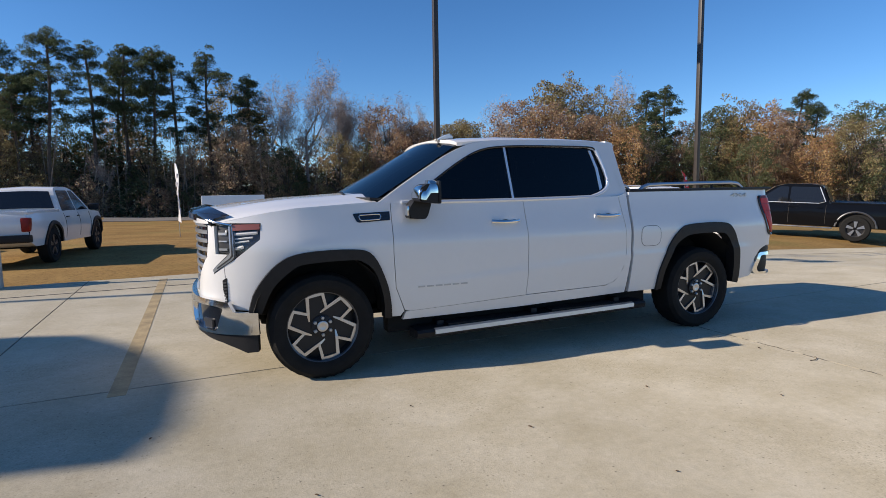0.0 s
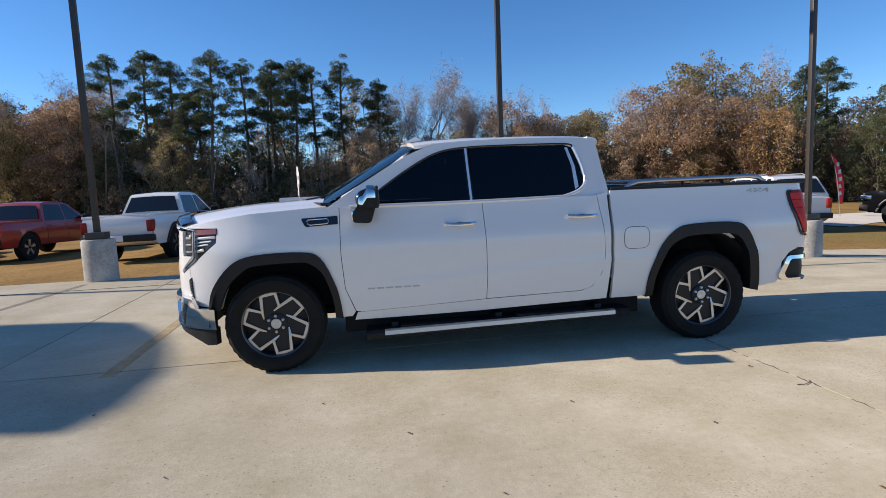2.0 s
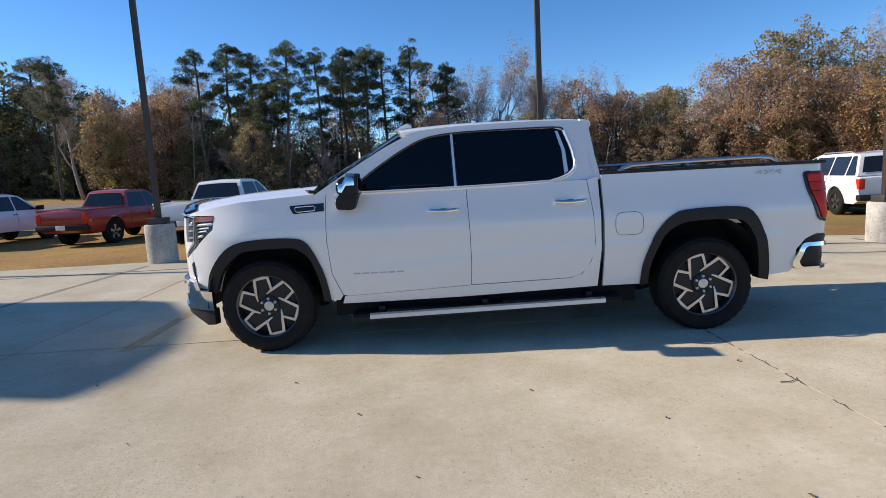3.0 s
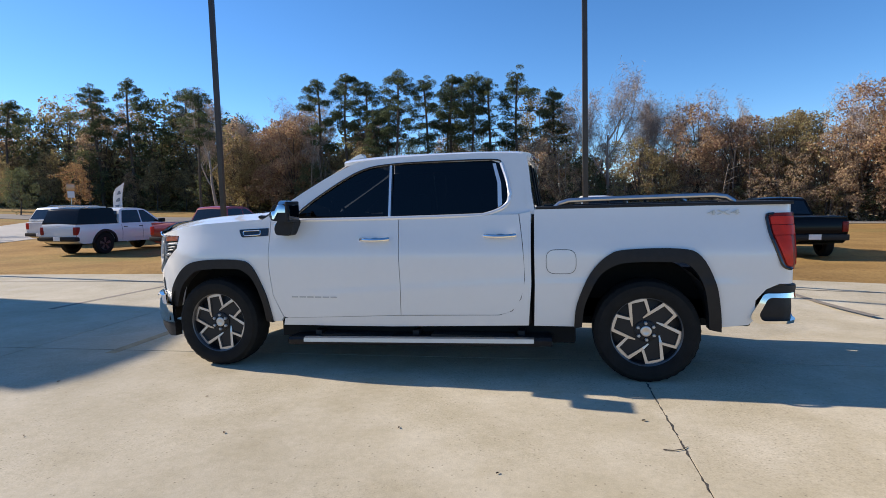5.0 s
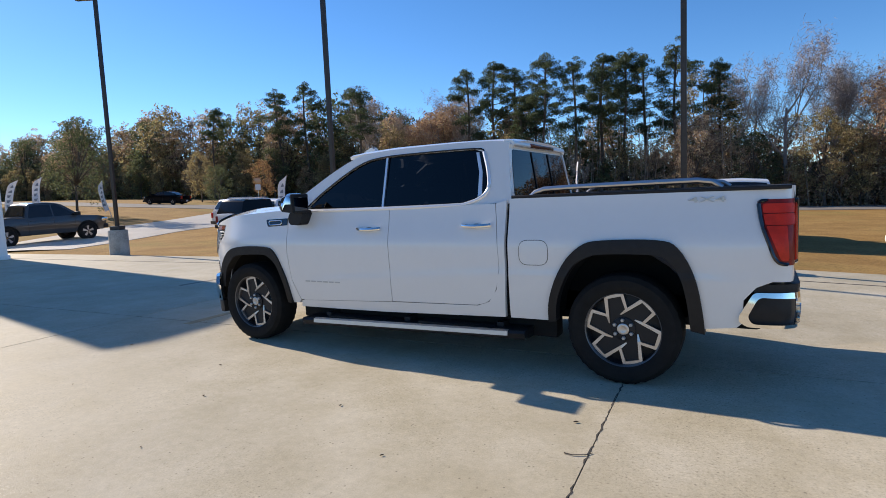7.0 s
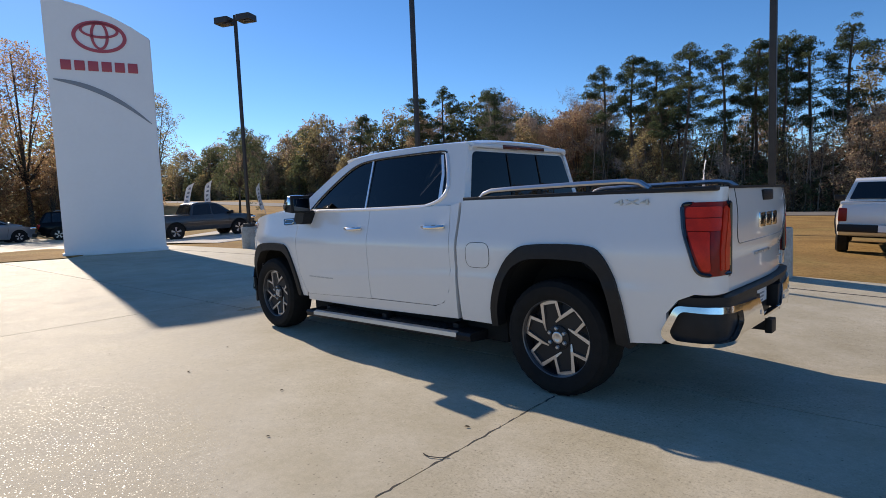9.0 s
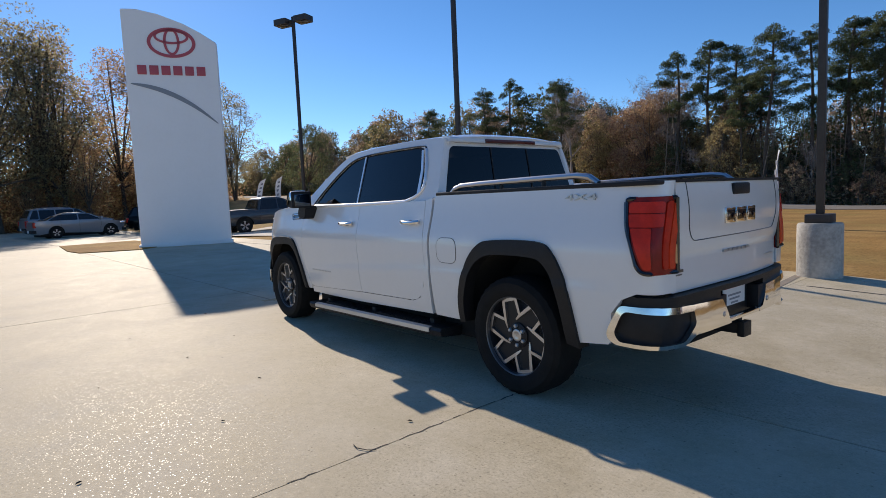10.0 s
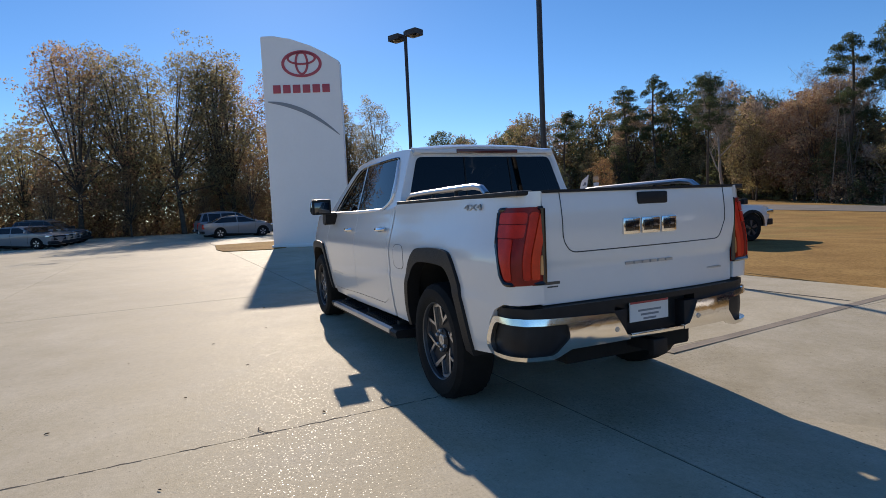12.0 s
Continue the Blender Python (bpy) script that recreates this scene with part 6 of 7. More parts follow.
    if kind == "pickup":
        part("gate_handle", box((xe - 0.01, -0.11, 1.03), (xe + 0.022, 0.11, 1.09), 0.01), "gloss", V)
        if topper:
            o = fillet([(0.86, 1.17, 0.02), (0.95, 1.78, 0.08), (2.42, 1.76, 0.10), (2.66, 1.18, 0.02)], 3)
            part("bed_canopy", closed(o, lambda x, z: half * 0.915 - (z - 1.15) * 0.22), "carblack", V, "black canopy over the bed")
            for x in (1.25, 2.05):
                part("roof_bar", box((x - 0.05, -half * 0.72, 1.79), (x + 0.05, half * 0.72, 1.835), 0.015), "sign", V, "white roof bar")
        else:
            part("bed_liner", box((0.90, -half * 0.78, 1.16), (xe - 0.10, half * 0.78, 1.205), 0.01), "black", V)
            for s in (-1, 1):
                part("bed_rim", box((0.84, min(s * half * 0.78, s * half * 0.905), 1.15), (xe - 0.02, max(s * half * 0.78, s * half * 0.905), 1.222), 0.02), paint, V)
            part("gate_rim", box((xe - 0.11, -half * 0.80, 1.15), (xe - 0.02, half * 0.80, 1.222), 0.02), paint, V)
    if kind == "suv":
        for s in (-1, 1):
            bm = bmesh.new()
            add_tube(bm, [(-0.05, s * half * 0.62, roofz + 0.01), (0.05, s * half * 0.62, roofz + 0.05), (1.5, s * half * 0.62, roofz + 0.05), (1.65, s * half * 0.62, roofz + 0.0)], 0.018, 6)
            part("roof_rail", bm, "silver", V)
    w = simple_wheel(V, S["r"], 0.25, "rimgrey" if black_arches else "alu")
    y = half * 0.985 - 0.13
    w.matrix_basis = pose(fa, -y, S["r"])
    for x, yy, a in ((ra, -y, 0), (fa, y, 180), (ra, y, 180)):
        copy_thing(w, pose(x, yy, S["r"], 0, 0, a))
    V.scale = (size, size, size)
    return V


def park(kind, paint, label, wheel_xy, heading, which="rear_right", **kw):
    """Parks a vehicle so that one of its wheels stands at a place; heading in degrees from x."""
    S = SHAPES[kind]
    lx = S["front"] + (S["wb"] if which.startswith("rear") else 0)
    ly = (S["W"] / 2 * 0.985 - 0.06) * (1 if which.endswith("right") else -1)
    rz = heading - 180
    o = Matrix.Rotation(radians(rz), 3, "Z") @ Vector((lx, ly, 0)) * kw.get("size", 1.0)
    x, y = wheel_xy[0] - o.x, wheel_xy[1] - o.y
    on_lot = (LOT.inverted() @ Vector((x, y, 0))).y < 5.85
    on_road = "on the road" in label
    V = vehicle(kind, paint, label, (x, y, 0), rz, **kw)
    turn = Matrix.Rotation(radians(rz), 3, "Z")
    h = (lambda p: lot_z(p.x, p.y)) if on_lot else (lambda p: land(p.x, p.y) + (0.07 if on_road else 0.0))
    at = Vector((x, y, 0))
    ax, ay = turn @ Vector((1.6, 0, 0)), turn @ Vector((0, 0.8, 0))
    f, r, e, w = h(at + ax), h(at - ax), h(at + ay), h(at - ay)
    V.matrix_basis = Matrix.Translation((x, y, (f + r + e + w) / 4)) @ pose(0, 0, 0, 0, 0, rz) @ pose(0, 0, 0, math.degrees(math.atan2(e - w, 1.6)), -math.degrees(math.atan2(f - r, 3.2)), 0) @ Matrix.Diagonal((*V.scale, 1))
    return V


park("pickup", "white", "white mid-size pickup with black wheel arches on the grass", (-6.06, 9.46), 85, black_arches=True, size=0.95, category="pickup truck")
park("pickup", "red", "dark red mid-size pickup parked on the grass", (-11.2, 12.4), 84, size=0.98, category="pickup truck")
park("pickup", "white", "white pickup with black bed canopy parked on the grass", (-15.9, 12.4), 86, size=0.98, topper=True, black_arches=True, category="pickup truck")
park("suv", "white", "white sport utility wagon parked on the grass", (-22.7, 16.3), 84, "rear_left", size=0.98)
park("pickup", "cargrey", "dark grey pickup parked beside the driveway", (-25.6, 10.3), 92, "front_right", size=1.06, category="pickup truck")
park("pickup", "white", "white mid-size pickup backed onto the grass", (1.65, 11.6), 96, "rear_left", black_arches=True, size=0.97, category="pickup truck")
park("pickup", "carblack", "black pickup with black bumper on the grass", (7.13, 13.1), 93, "rear_left", size=1.0, black_arches=True, category="pickup truck")
park("pickup", "carblack", "black crew-cab pickup with alloy wheels on the grass", (16.45, 10.9), 120, "front_left", size=1.13, bright=True, category="pickup truck")
park("suv", "white", "white full-size sport utility wagon on the grass", (11.95, 11.95), 82, "rear_left", size=1.04)
park("sedan", "midgrey", "grey sedan parked across the lot in shade", (-36.2, -0.75), 100, "rear_right", size=1.06)
park("suv", "midgrey", "grey sport utility wagon parked behind the sedan", (-39.6, -1.0), 100, "rear_right", size=1.02)
park("suv", "carblack", "black sport utility wagon parked near the sign", (-37.0, 4.2), 60, "rear_right")
for i, (p, kind, lab) in enumerate((("midgrey", "sedan", "grey sedan in the shaded row"), ("tan", "sedan", "champagne sedan in the shaded row"),
                                    ("midgrey", "sedan", "grey sedan in the shaded row"), ("cargrey", "suv", "dark sport utility wagon in the shaded row"), ("carblack", "sedan", "black sedan in the shaded row"))):
    park(kind, p, lab, (-35.5 - i * 2.6, -11.2 - i * 0.05), 62, "front_right")
park("sedan", "carblack", "dark sedan far off on the road", (-50.0, 32.2), 200, "rear_left", size=0.96)


# ---- flags, hydrant, small signs ----
def feather_flag(loc, h, cloth, label, lean=8, rz=0, bars="signgrey"):
    t = thing("feather_flag", label, "flag", loc, rz, "feather flags")
    pole = [(0, 0, 0)] + [(0.02 + 0.45 * k ** 3 * h / 3, 0, h * k) for k in np.linspace(0.2, 1, 9)]
    bm = add_tube(bmesh.new(), pole, 0.018, 6, 0.008)
    part("pole", bm, "silver", t)
    bm = bmesh.new()
    g = []
    for k in np.linspace(0.22, 1, 13):
        x0 = 0.02 + 0.45 * k ** 3 * h / 3
        w = (0.60 if k < 0.85 else 0.60 * math.sqrt(max(0.0, 1 - ((k - 0.85) / 0.152) ** 2))) * (0.75 + 0.25 * min(1, (k - 0.2) * 5)) * h / 4
        g.append([bm.verts.new((x0 - w * u, 0.04 * math.sin(k * 9 + u * 3), h * k - 0.05 * u)) for u in (0, 0.33, 0.67, 1)])
    for a, b in zip(g, g[1:]):
        for j in range(3):
            bm.faces.new((a[j], a[j + 1], b[j + 1], b[j]))
    c = part("cloth", thicken(bm, 0.004), cloth, t)
    for i in range(5):
        k = 0.35 + i * 0.115
        x0 = 0.02 + 0.45 * k ** 3 * h / 3
        y = 0.04 * math.sin((k + 0.03) * 9 + 1.5)
        bm = box((x0 - 0.105 * h, y - 0.016, h * k), (x0 - 0.03 * h, y + 0.016, h * (k + 0.06)), 0.004)
        part("letter_bar", bm, bars, c)
    t.rotation_euler.y = radians(lean)
    return t


def flag_at(x, y, h, cloth, label, lean, rz, **kw):
    return feather_flag((x, y, land(x, y)), h, cloth, label, lean, rz, **kw)


flag_at(-4.2, 20.2, 3.0, "cloth", "white feather flag leaning over the grass", -6, 100, bars="cloth")
flag_at(20.1, 17.1, 2.9, "redcloth", "red feather flag with white letter bars", 8, 200, bars="cloth")
flag_at(-20.2, 18.3, 2.95, "cloth", "white and blue feather flag behind parked cars", -8, 20)
flag_at(-37.9, 18.7, 2.7, "cloth", "white patterned feather flag beside the driveway", -20, 20)
flag_at(-38.9, 14.7, 2.9, "cloth", "white feather flag beyond the driveway", -6, 60)
flag_at(-39.6, 13.2, 2.8, "cloth", "white feather flag beyond the driveway", 2, 60)


def build_hydrant(loc):
    t = thing("fire_hydrant", "silver fire hydrant with red bonnet on the grass", "fire hydrant", loc)
    t.scale = (1.05, 1.05, 1.04)
    part("barrel", add_lathe(bmesh.new(), [(0.15, 0), (0.15, 0.03), (0.10, 0.04), (0.10, 0.48), (0.13, 0.49), (0.13, 0.53), (0.10, 0.54), (0.02, 0.545)], 24), "hydwhite", t)
    part("bonnet", add_lathe(bmesh.new(), [(0.135, 0.535), (0.135, 0.57), (0.115, 0.60), (0.09, 0.66), (0.05, 0.70), (0.03, 0.71), (0.03, 0.75), (0.01, 0.755)], 24), "hydred", t, "red domed bonnet")
    for s, r, ln in ((1, 0.06, 0.17), (-1, 0.06, 0.17)):
        part("hose_cap", add_lathe(bmesh.new(), [(r * 0.8, 0.08), (r * 0.8, ln - 0.04), (r * 1.1, ln - 0.04), (r * 1.1, ln), (0.02, ln + 0.01)], 14, Matrix.Translation((0, 0, 0.42)) @ Matrix.Rotation(radians(90 * s), 4, "Y")), "hydwhite", t)
    part("pump_cap", add_lathe(bmesh.new(), [(0.07, 0.08), (0.07, 0.13), (0.09, 0.13), (0.09, 0.17), (0.02, 0.18)], 14, Matrix.Translation((0, 0, 0.38)) @ Matrix.Rotation(radians(90), 4, "X")), "hydwhite", t)


build_hydrant((5.36, 9.7, land(5.36, 9.7)))


def build_box_sign():
    t = thing("board_sign", "small pale grey board sign on two posts beside the lot", "sign", (-2.32, 6.30, land(-2.32, 6.30)), 4)
    part("panel", box((-0.57, -0.025, 0.95), (0.57, 0.025, 1.42), 0.01), "sign", t)
    for x in (-0.48, 0.48):
        part("post", box((x - 0.03, 0.026, -0.05), (x + 0.03, 0.08, 1.36), 0.004), "pier", t)


build_box_sign()


def street_sign(loc, rz):
    t = thing("road_sign", "yellow and white road sign on a thin post", "road sign", loc, rz)
    part("post", box((-0.03, -0.03, 0), (0.03, 0.03, 2.9)), "silver", t, smooth=False)
    part("upper_plate", box((-0.35, -0.045, 2.25), (0.35, -0.032, 2.95), 0.004), "amber", t)
    part("lower_plate", box((-0.30, -0.045, 1.55), (0.30, -0.032, 2.2), 0.004), "paper", t)


street_sign((-48.0, 42.0, land(-48.0, 42.0)), 45)

# ---- trees ----
def leaf_mesh(name, centres, size, thin=1.0, seed=0):
    """Many small three-sided leaves or tufts round given centres (array n x 3), one island each."""
    rng = np.random.default_rng(seed)
    n = len(centres)
    a = rng.normal(size=(n, 3))
    a /= np.linalg.norm(a, axis=1)[:, None]
    b = np.cross(a, rng.normal(size=(n, 3)))
    b /= np.linalg.norm(b, axis=1)[:, None]
    s = size * rng.uniform(0.6, 1.4, (n, 1))
    a, b = a * s, b * s * thin
    q = np.stack([centres - a * 0.5 - b * 0.5, centres - a * 0.5 + b * 0.5, centres + a * 0.5], 1).reshape(-1, 3)
    me = bpy.data.meshes.new(name)
    me.from_pydata(q.tolist(), [], np.arange(n * 3).reshape(-1, 3).tolist())
    return me


def limbs(rng, base, direction, length, radius, level, out, tips, spread=0.6, up=0.15, kids=4, wob=0.18):
    """Grows a limb and its branches; out gets (points, radius), tips gets points on the last twigs."""
    p, d = Vector(base), Vector(direction).normalized()
    pts = [p.copy()]
    for i in range(4):
        d = (d + Vector(rng.normal(0, wob, 3)) + Vector((0, 0, up))).normalized()
        p = p + d * length / 4
        pts.append(p.copy())
    out.append((pts if level else pts[::2], radius))
    if level == 0:
        tips.extend(pts[1:])
        return
    for i in range(kids):
        k = 0.35 + 0.65 * (i + rng.random()) / kids
        j = min(3, int(k * 4))
        q = pts[j].lerp(pts[j + 1], k * 4 - j) if k < 1 else pts[-1]
        an = rng.uniform(0, 2 * math.pi)
        out_way = Vector((math.cos(an), math.sin(an), rng.uniform(0.0, 0.6))).normalized()
        nd = d.lerp(out_way, spread).normalized()
        limbs(rng, q, nd, length * rng.uniform(0.45, 0.7), radius * 0.45, level - 1, out, tips, spread, up, kids, wob)


def wood_mesh(name, rods):
    bm = bmesh.new()
    for pts, r in rods:
        add_tube(bm, pts, r, 6 if r > 0.05 else 3, r2=r * 0.45)
    for f in bm.faces:
        f.smooth = True
    me = bpy.data.meshes.new(name)
    bm.to_mesh(me)
    bm.free()
    return me


def puff_leaves(rng, puffs, leaves, squash, fill=0.45):
    """Places of leaves in and on puffs of (centre, radius), more on their upper sides."""
    w = np.array([r ** 2 for _, r in puffs])
    pick = rng.choice(len(puffs), leaves, p=w / w.sum())
    c = np.array([tuple(p) for p, _ in puffs])[pick]
    r = np.array([r for _, r in puffs])[pick] * (1 + rng.normal(0, 0.12, leaves))
    g = rng.normal(0, 1, c.shape)
    g /= np.linalg.norm(g, axis=1)[:, None]
    g[:, 2] = np.where(rng.random(leaves) < 0.35, np.abs(g[:, 2]), g[:, 2])
    return c + g * (r * (fill + (1 - fill) * rng.random(leaves) ** 0.5))[:, None] * np.array([1.0, 1.0, squash])


def pine_form(rng, height):
    """A bare stem, then uneven flat tufts on rising and drooping boughs, closing to a rough top."""
    rods, puffs = [], []
    bend = rng.normal(0, 0.35, 2)
    at = lambda k: Vector((bend[0] * k * k + 0.12 * math.sin(k * 7), bend[1] * k * k, height * k))
    rods.append(([at(k) for k in np.linspace(-0.02, 0.985, 12)], height * 0.0125))
    base = rng.uniform(0.40, 0.68)
    n = int(rng.integers(14, 25))
    for i in range(n):
        u = (i + rng.random()) / n
        p = at(base + (0.97 - base) * u)
        an = i * 2.4 + rng.normal(0, 0.7)
        wide = 0.5 + 0.75 * math.sin(math.pi * min(1.0, 0.15 + 0.72 * u)) - 0.35 * u
        ln = height * rng.uniform(0.035, 0.165) * wide
        d = Vector((math.cos(an), math.sin(an), rng.uniform(-0.25, 0.45)))
        e = p + d * ln
        rods.append(([p, p.lerp(e, 0.55) + Vector((0, 0, 0.12)), e], 0.045))
        puffs.append((e, height * rng.uniform(0.024, 0.048)))
        for j in range(2 + int(ln > 0.8) * 3):
            off = Vector((-d.y, d.x, 0.1)) * rng.normal(0, 0.32) * ln + Vector((0, 0, rng.normal(0, 0.16)))
            puffs.append((p.lerp(e, rng.uniform(0.35, 1.05)) + off, height * rng.uniform(0.016, 0.038)))
    for j in range(6):
        puffs.append((at(rng.uniform(0.93, 1.0)) + Vector(rng.normal(0, 0.25, 3)), height * rng.uniform(0.022, 0.038)))
    for k in np.linspace(base - 0.24, base, 6):
        p, an, ln = at(k), rng.uniform(0, 6.28), rng.uniform(0.3, 1.1)
        rods.append(([p, p + Vector((math.cos(an) * ln, math.sin(an) * ln, rng.uniform(-0.2, 0.2)))], 0.022))
    return rods, puffs


def round_form(rng, height, spread=0.30, low=0.16):
    """A forked trunk and limbs that end in leafy clumps over a broad uneven crown."""
    rods, puffs = [], []
    lean = Vector((rng.normal(0, 0.05), rng.normal(0, 0.05), 1))
    fork = height * rng.uniform(0.22, 0.34)
    stem = [lean * (fork * k) for k in (-0.05, 0.35, 0.7, 1.0)]
    rods.append((stem, height * 0.016))
    top = stem[-1]
    lop = rng.normal(0, 0.06, 2) * height
    n = int(rng.integers(30, 40))
    for i in range(n):
        u = low + (0.95 - low) * ((i + rng.random()) / n) ** 0.85
        wide = height * spread * max(0.16, math.sin(math.pi * min(1.0, 0.20 + 0.78 * (u - low) / (1 - low)))) ** 0.75
        an, k = i * 2.4 + rng.normal(0, 0.5), rng.uniform(0.45, 1.0)
        e = Vector((lop[0] * u + math.cos(an) * wide * k, lop[1] * u + math.sin(an) * wide * k, height * (u - 0.02)))
        r = height * rng.uniform(0.050, 0.098) * (1.15 - 0.5 * abs(u - 0.55))
        e.z = min(e.z, height - r)
        puffs.append((e, r))
        for j in range(2):
            puffs.append((e + Vector(rng.normal(0, r * 0.8, 3)), r * rng.uniform(0.35, 0.6)))
        if i % 2 == 0:
            s = stem[2].lerp(top, rng.random()) if e.z < fork else top
            m = s.lerp(e, 0.5) + Vector((0, 0, 0.06 * height * rng.random()))
            rods.append(([s, m, e], height * 0.0055))
    return rods, puffs


def make_tree(seed, kind, height, leaf, leaves, size, label, category="tree", wood="bark", loose=0.2, girth=0.011, thin=0.7, spread=0.30):
    rng = np.random.default_rng(seed)
    rods, tips = [], []
    if kind == "pine":
        rods, puffs = pine_form(rng, height)
        me = leaf_mesh(category, puff_leaves(rng, puffs, leaves, 0.62), size, 0.26, seed)
    elif kind in ("round", "shrub"):
        rods, puffs = round_form(rng, height, spread, 0.16 if kind == "round" else 0.02)
        c = puff_leaves(rng, puffs, leaves, 0.85)
        c[:, 2] = np.maximum(c[:, 2], 0.1)
        me = leaf_mesh(category, c, size, thin, seed)
    else:
        lean = Vector((rng.normal(0, 0.05), rng.normal(0, 0.05), 1))
        limbs(rng, Vector((0, 0, -0.1)), lean, height * 0.62, height * girth, 3, rods, tips, 0.50, 0.17, 4, 0.12)
        tips = np.array([tuple(t) for t in tips])
        top = tips[:, 2].max() + 0.25
        for pts, r in rods:
            for p in pts:
                p.z *= height / top
        tips[:, 2] *= height / top
        w = rng.random(len(tips)) ** 1.2 * (tips[:, 2] > height * 0.25)
        pick = rng.choice(len(tips), leaves, p=w / w.sum())
        c = tips[pick] + rng.normal(0, loose * (height / 10) ** 0.5, (leaves, 3))
        c[:, 2] = np.maximum(c[:, 2], 0.2)
        me = leaf_mesh(category, c, size, thin, seed)
    t = thing(category.replace(" ", "_"), label, category)
    w = new("trunk", wood_mesh("trunk", rods))
    w.data.materials.append(M[wood])
    w.parent = t
    cr = new("crown", me)
    me.materials.append(M[leaf])
    cr.parent = t
    return t


PROTO = {
    "pine": (14.0, [make_tree(s, "pine", 14.0, "needles", 11500, 0.20, "tall thin dark green pine at the edge of the woods", "pine tree") for s in (11, 12, 13, 14, 15, 16)]),
    "green": (11.0, [make_tree(s, "round", 11.0, "green", 9000, 0.17, "dark green tree in the woods") for s in (21, 22)]),
    "olive": (11.0, [make_tree(s, "round", 11.0, "olive", 9000, 0.165, "olive and yellow autumn tree in the woods") for s in (31, 32)]),
    "rust": (10.5, [make_tree(s, "round", 10.5, "rust", 8400, 0.155, "rust-red autumn tree in the woods") for s in (41, 42)]),
    "orange": (7.0, [make_tree(s, "round", 7.0, "orange", 6000, 0.12, "orange autumn tree at the edge of the woods") for s in (51,)]),
    "brown": (10.0, [make_tree(s, "round", 10.0, "brown", 8000, 0.15, "brown half-bare autumn tree in the woods") for s in (61, 62)]),
    "bare": (12.0, [make_tree(s, "tall", 12.0, "pinkish", 4600, 0.36, "pale bare tree with few russet leaves", wood="bare", loose=0.22, girth=0.014, thin=0.07) for s in (71, 72, 73)]),
    "bush_brown": (4.0, [make_tree(s, "shrub", 4.0, "brown", 1500, 0.17, "brown bush at the foot of the woods", "bush", spread=0.42) for s in (81, 82)]),
    "bush_olive": (4.0, [make_tree(83, "shrub", 4.0, "olive", 1500, 0.18, "olive bush at the foot of the woods", "bush", spread=0.42)]),
    "bush_green": (4.0, [make_tree(84, "shrub", 4.0, "green", 1600, 0.19, "dark green bush at the foot of the woods", "bush", spread=0.42)]),
    "bush_rust": (4.0, [make_tree(85, "shrub", 4.0, "rust", 1500, 0.17, "rust-red bush at the foot of the woods", "bush", spread=0.42)]),
    "far_green": (15.0, [make_tree(s, "round", 15.0, "green", 5000, 0.32, "dark green tree in the far woods", spread=0.26) for s in (91, 92)]),
    "far_olive": (15.0, [make_tree(s, "round", 15.0, "olive", 5000, 0.32, "olive autumn tree in the far woods", spread=0.26) for s in (93, 94)]),
    "far_brown": (15.0, [make_tree(s, "round", 15.0, "brown", 5000, 0.30, "brown autumn tree in the far woods", spread=0.26) for s in (95, 96)]),
    "grove_green": (18.0, [make_tree(s, "round", 18.0, "grove", 9500, 0.19, label="tall grey-green tree in the grove, against the sun", spread=0.2) for s in (101, 102)]),
    "grove_olive": (18.0, [make_tree(s, "round", 18.0, "grove_rust", 9500, 0.185, label="tall russet autumn tree in the grove, against the sun", spread=0.2) for s in (103, 104)]),
}
used = set()


def plant(kind, x, y, height, rng):
    base, protos = PROTO[kind]
    proto = protos[int(rng.integers(0, len(protos)))]
    k = height / base
    m = Matrix.LocRotScale((x, y, land(x, y) - 0.03), Euler((0, 0, rng.uniform(0, 6.28))), (k, k, k))
    if proto.name not in used:
        used.add(proto.name)
        proto.matrix_basis = m
    else:
        copy_thing(proto, pose(0, 0, 0)).matrix_basis = m


def along(line, step, rng, back, mix, low, high):
    """Plants a ragged row of mixed trees along a line."""
    kinds, weights = list(mix), np.array(list(mix.values()))
    for (x0, y0), (x1, y1) in zip(line, line[1:]):
        d = math.hypot(x1 - x0, y1 - y0)
        nx, ny = -(y1 - y0) / d, (x1 - x0) / d
        n = max(1, round(d / step))
        for i in range(n):
            k, o = (i + rng.random()) / n, rng.uniform(*back)
            kind = kinds[int(rng.choice(len(kinds), p=weights / weights.sum()))]
            plant(kind, x0 + (x1 - x0) * k - nx * o, y0 + (y1 - y0) * k - ny * o, rng.uniform(low, high), rng)


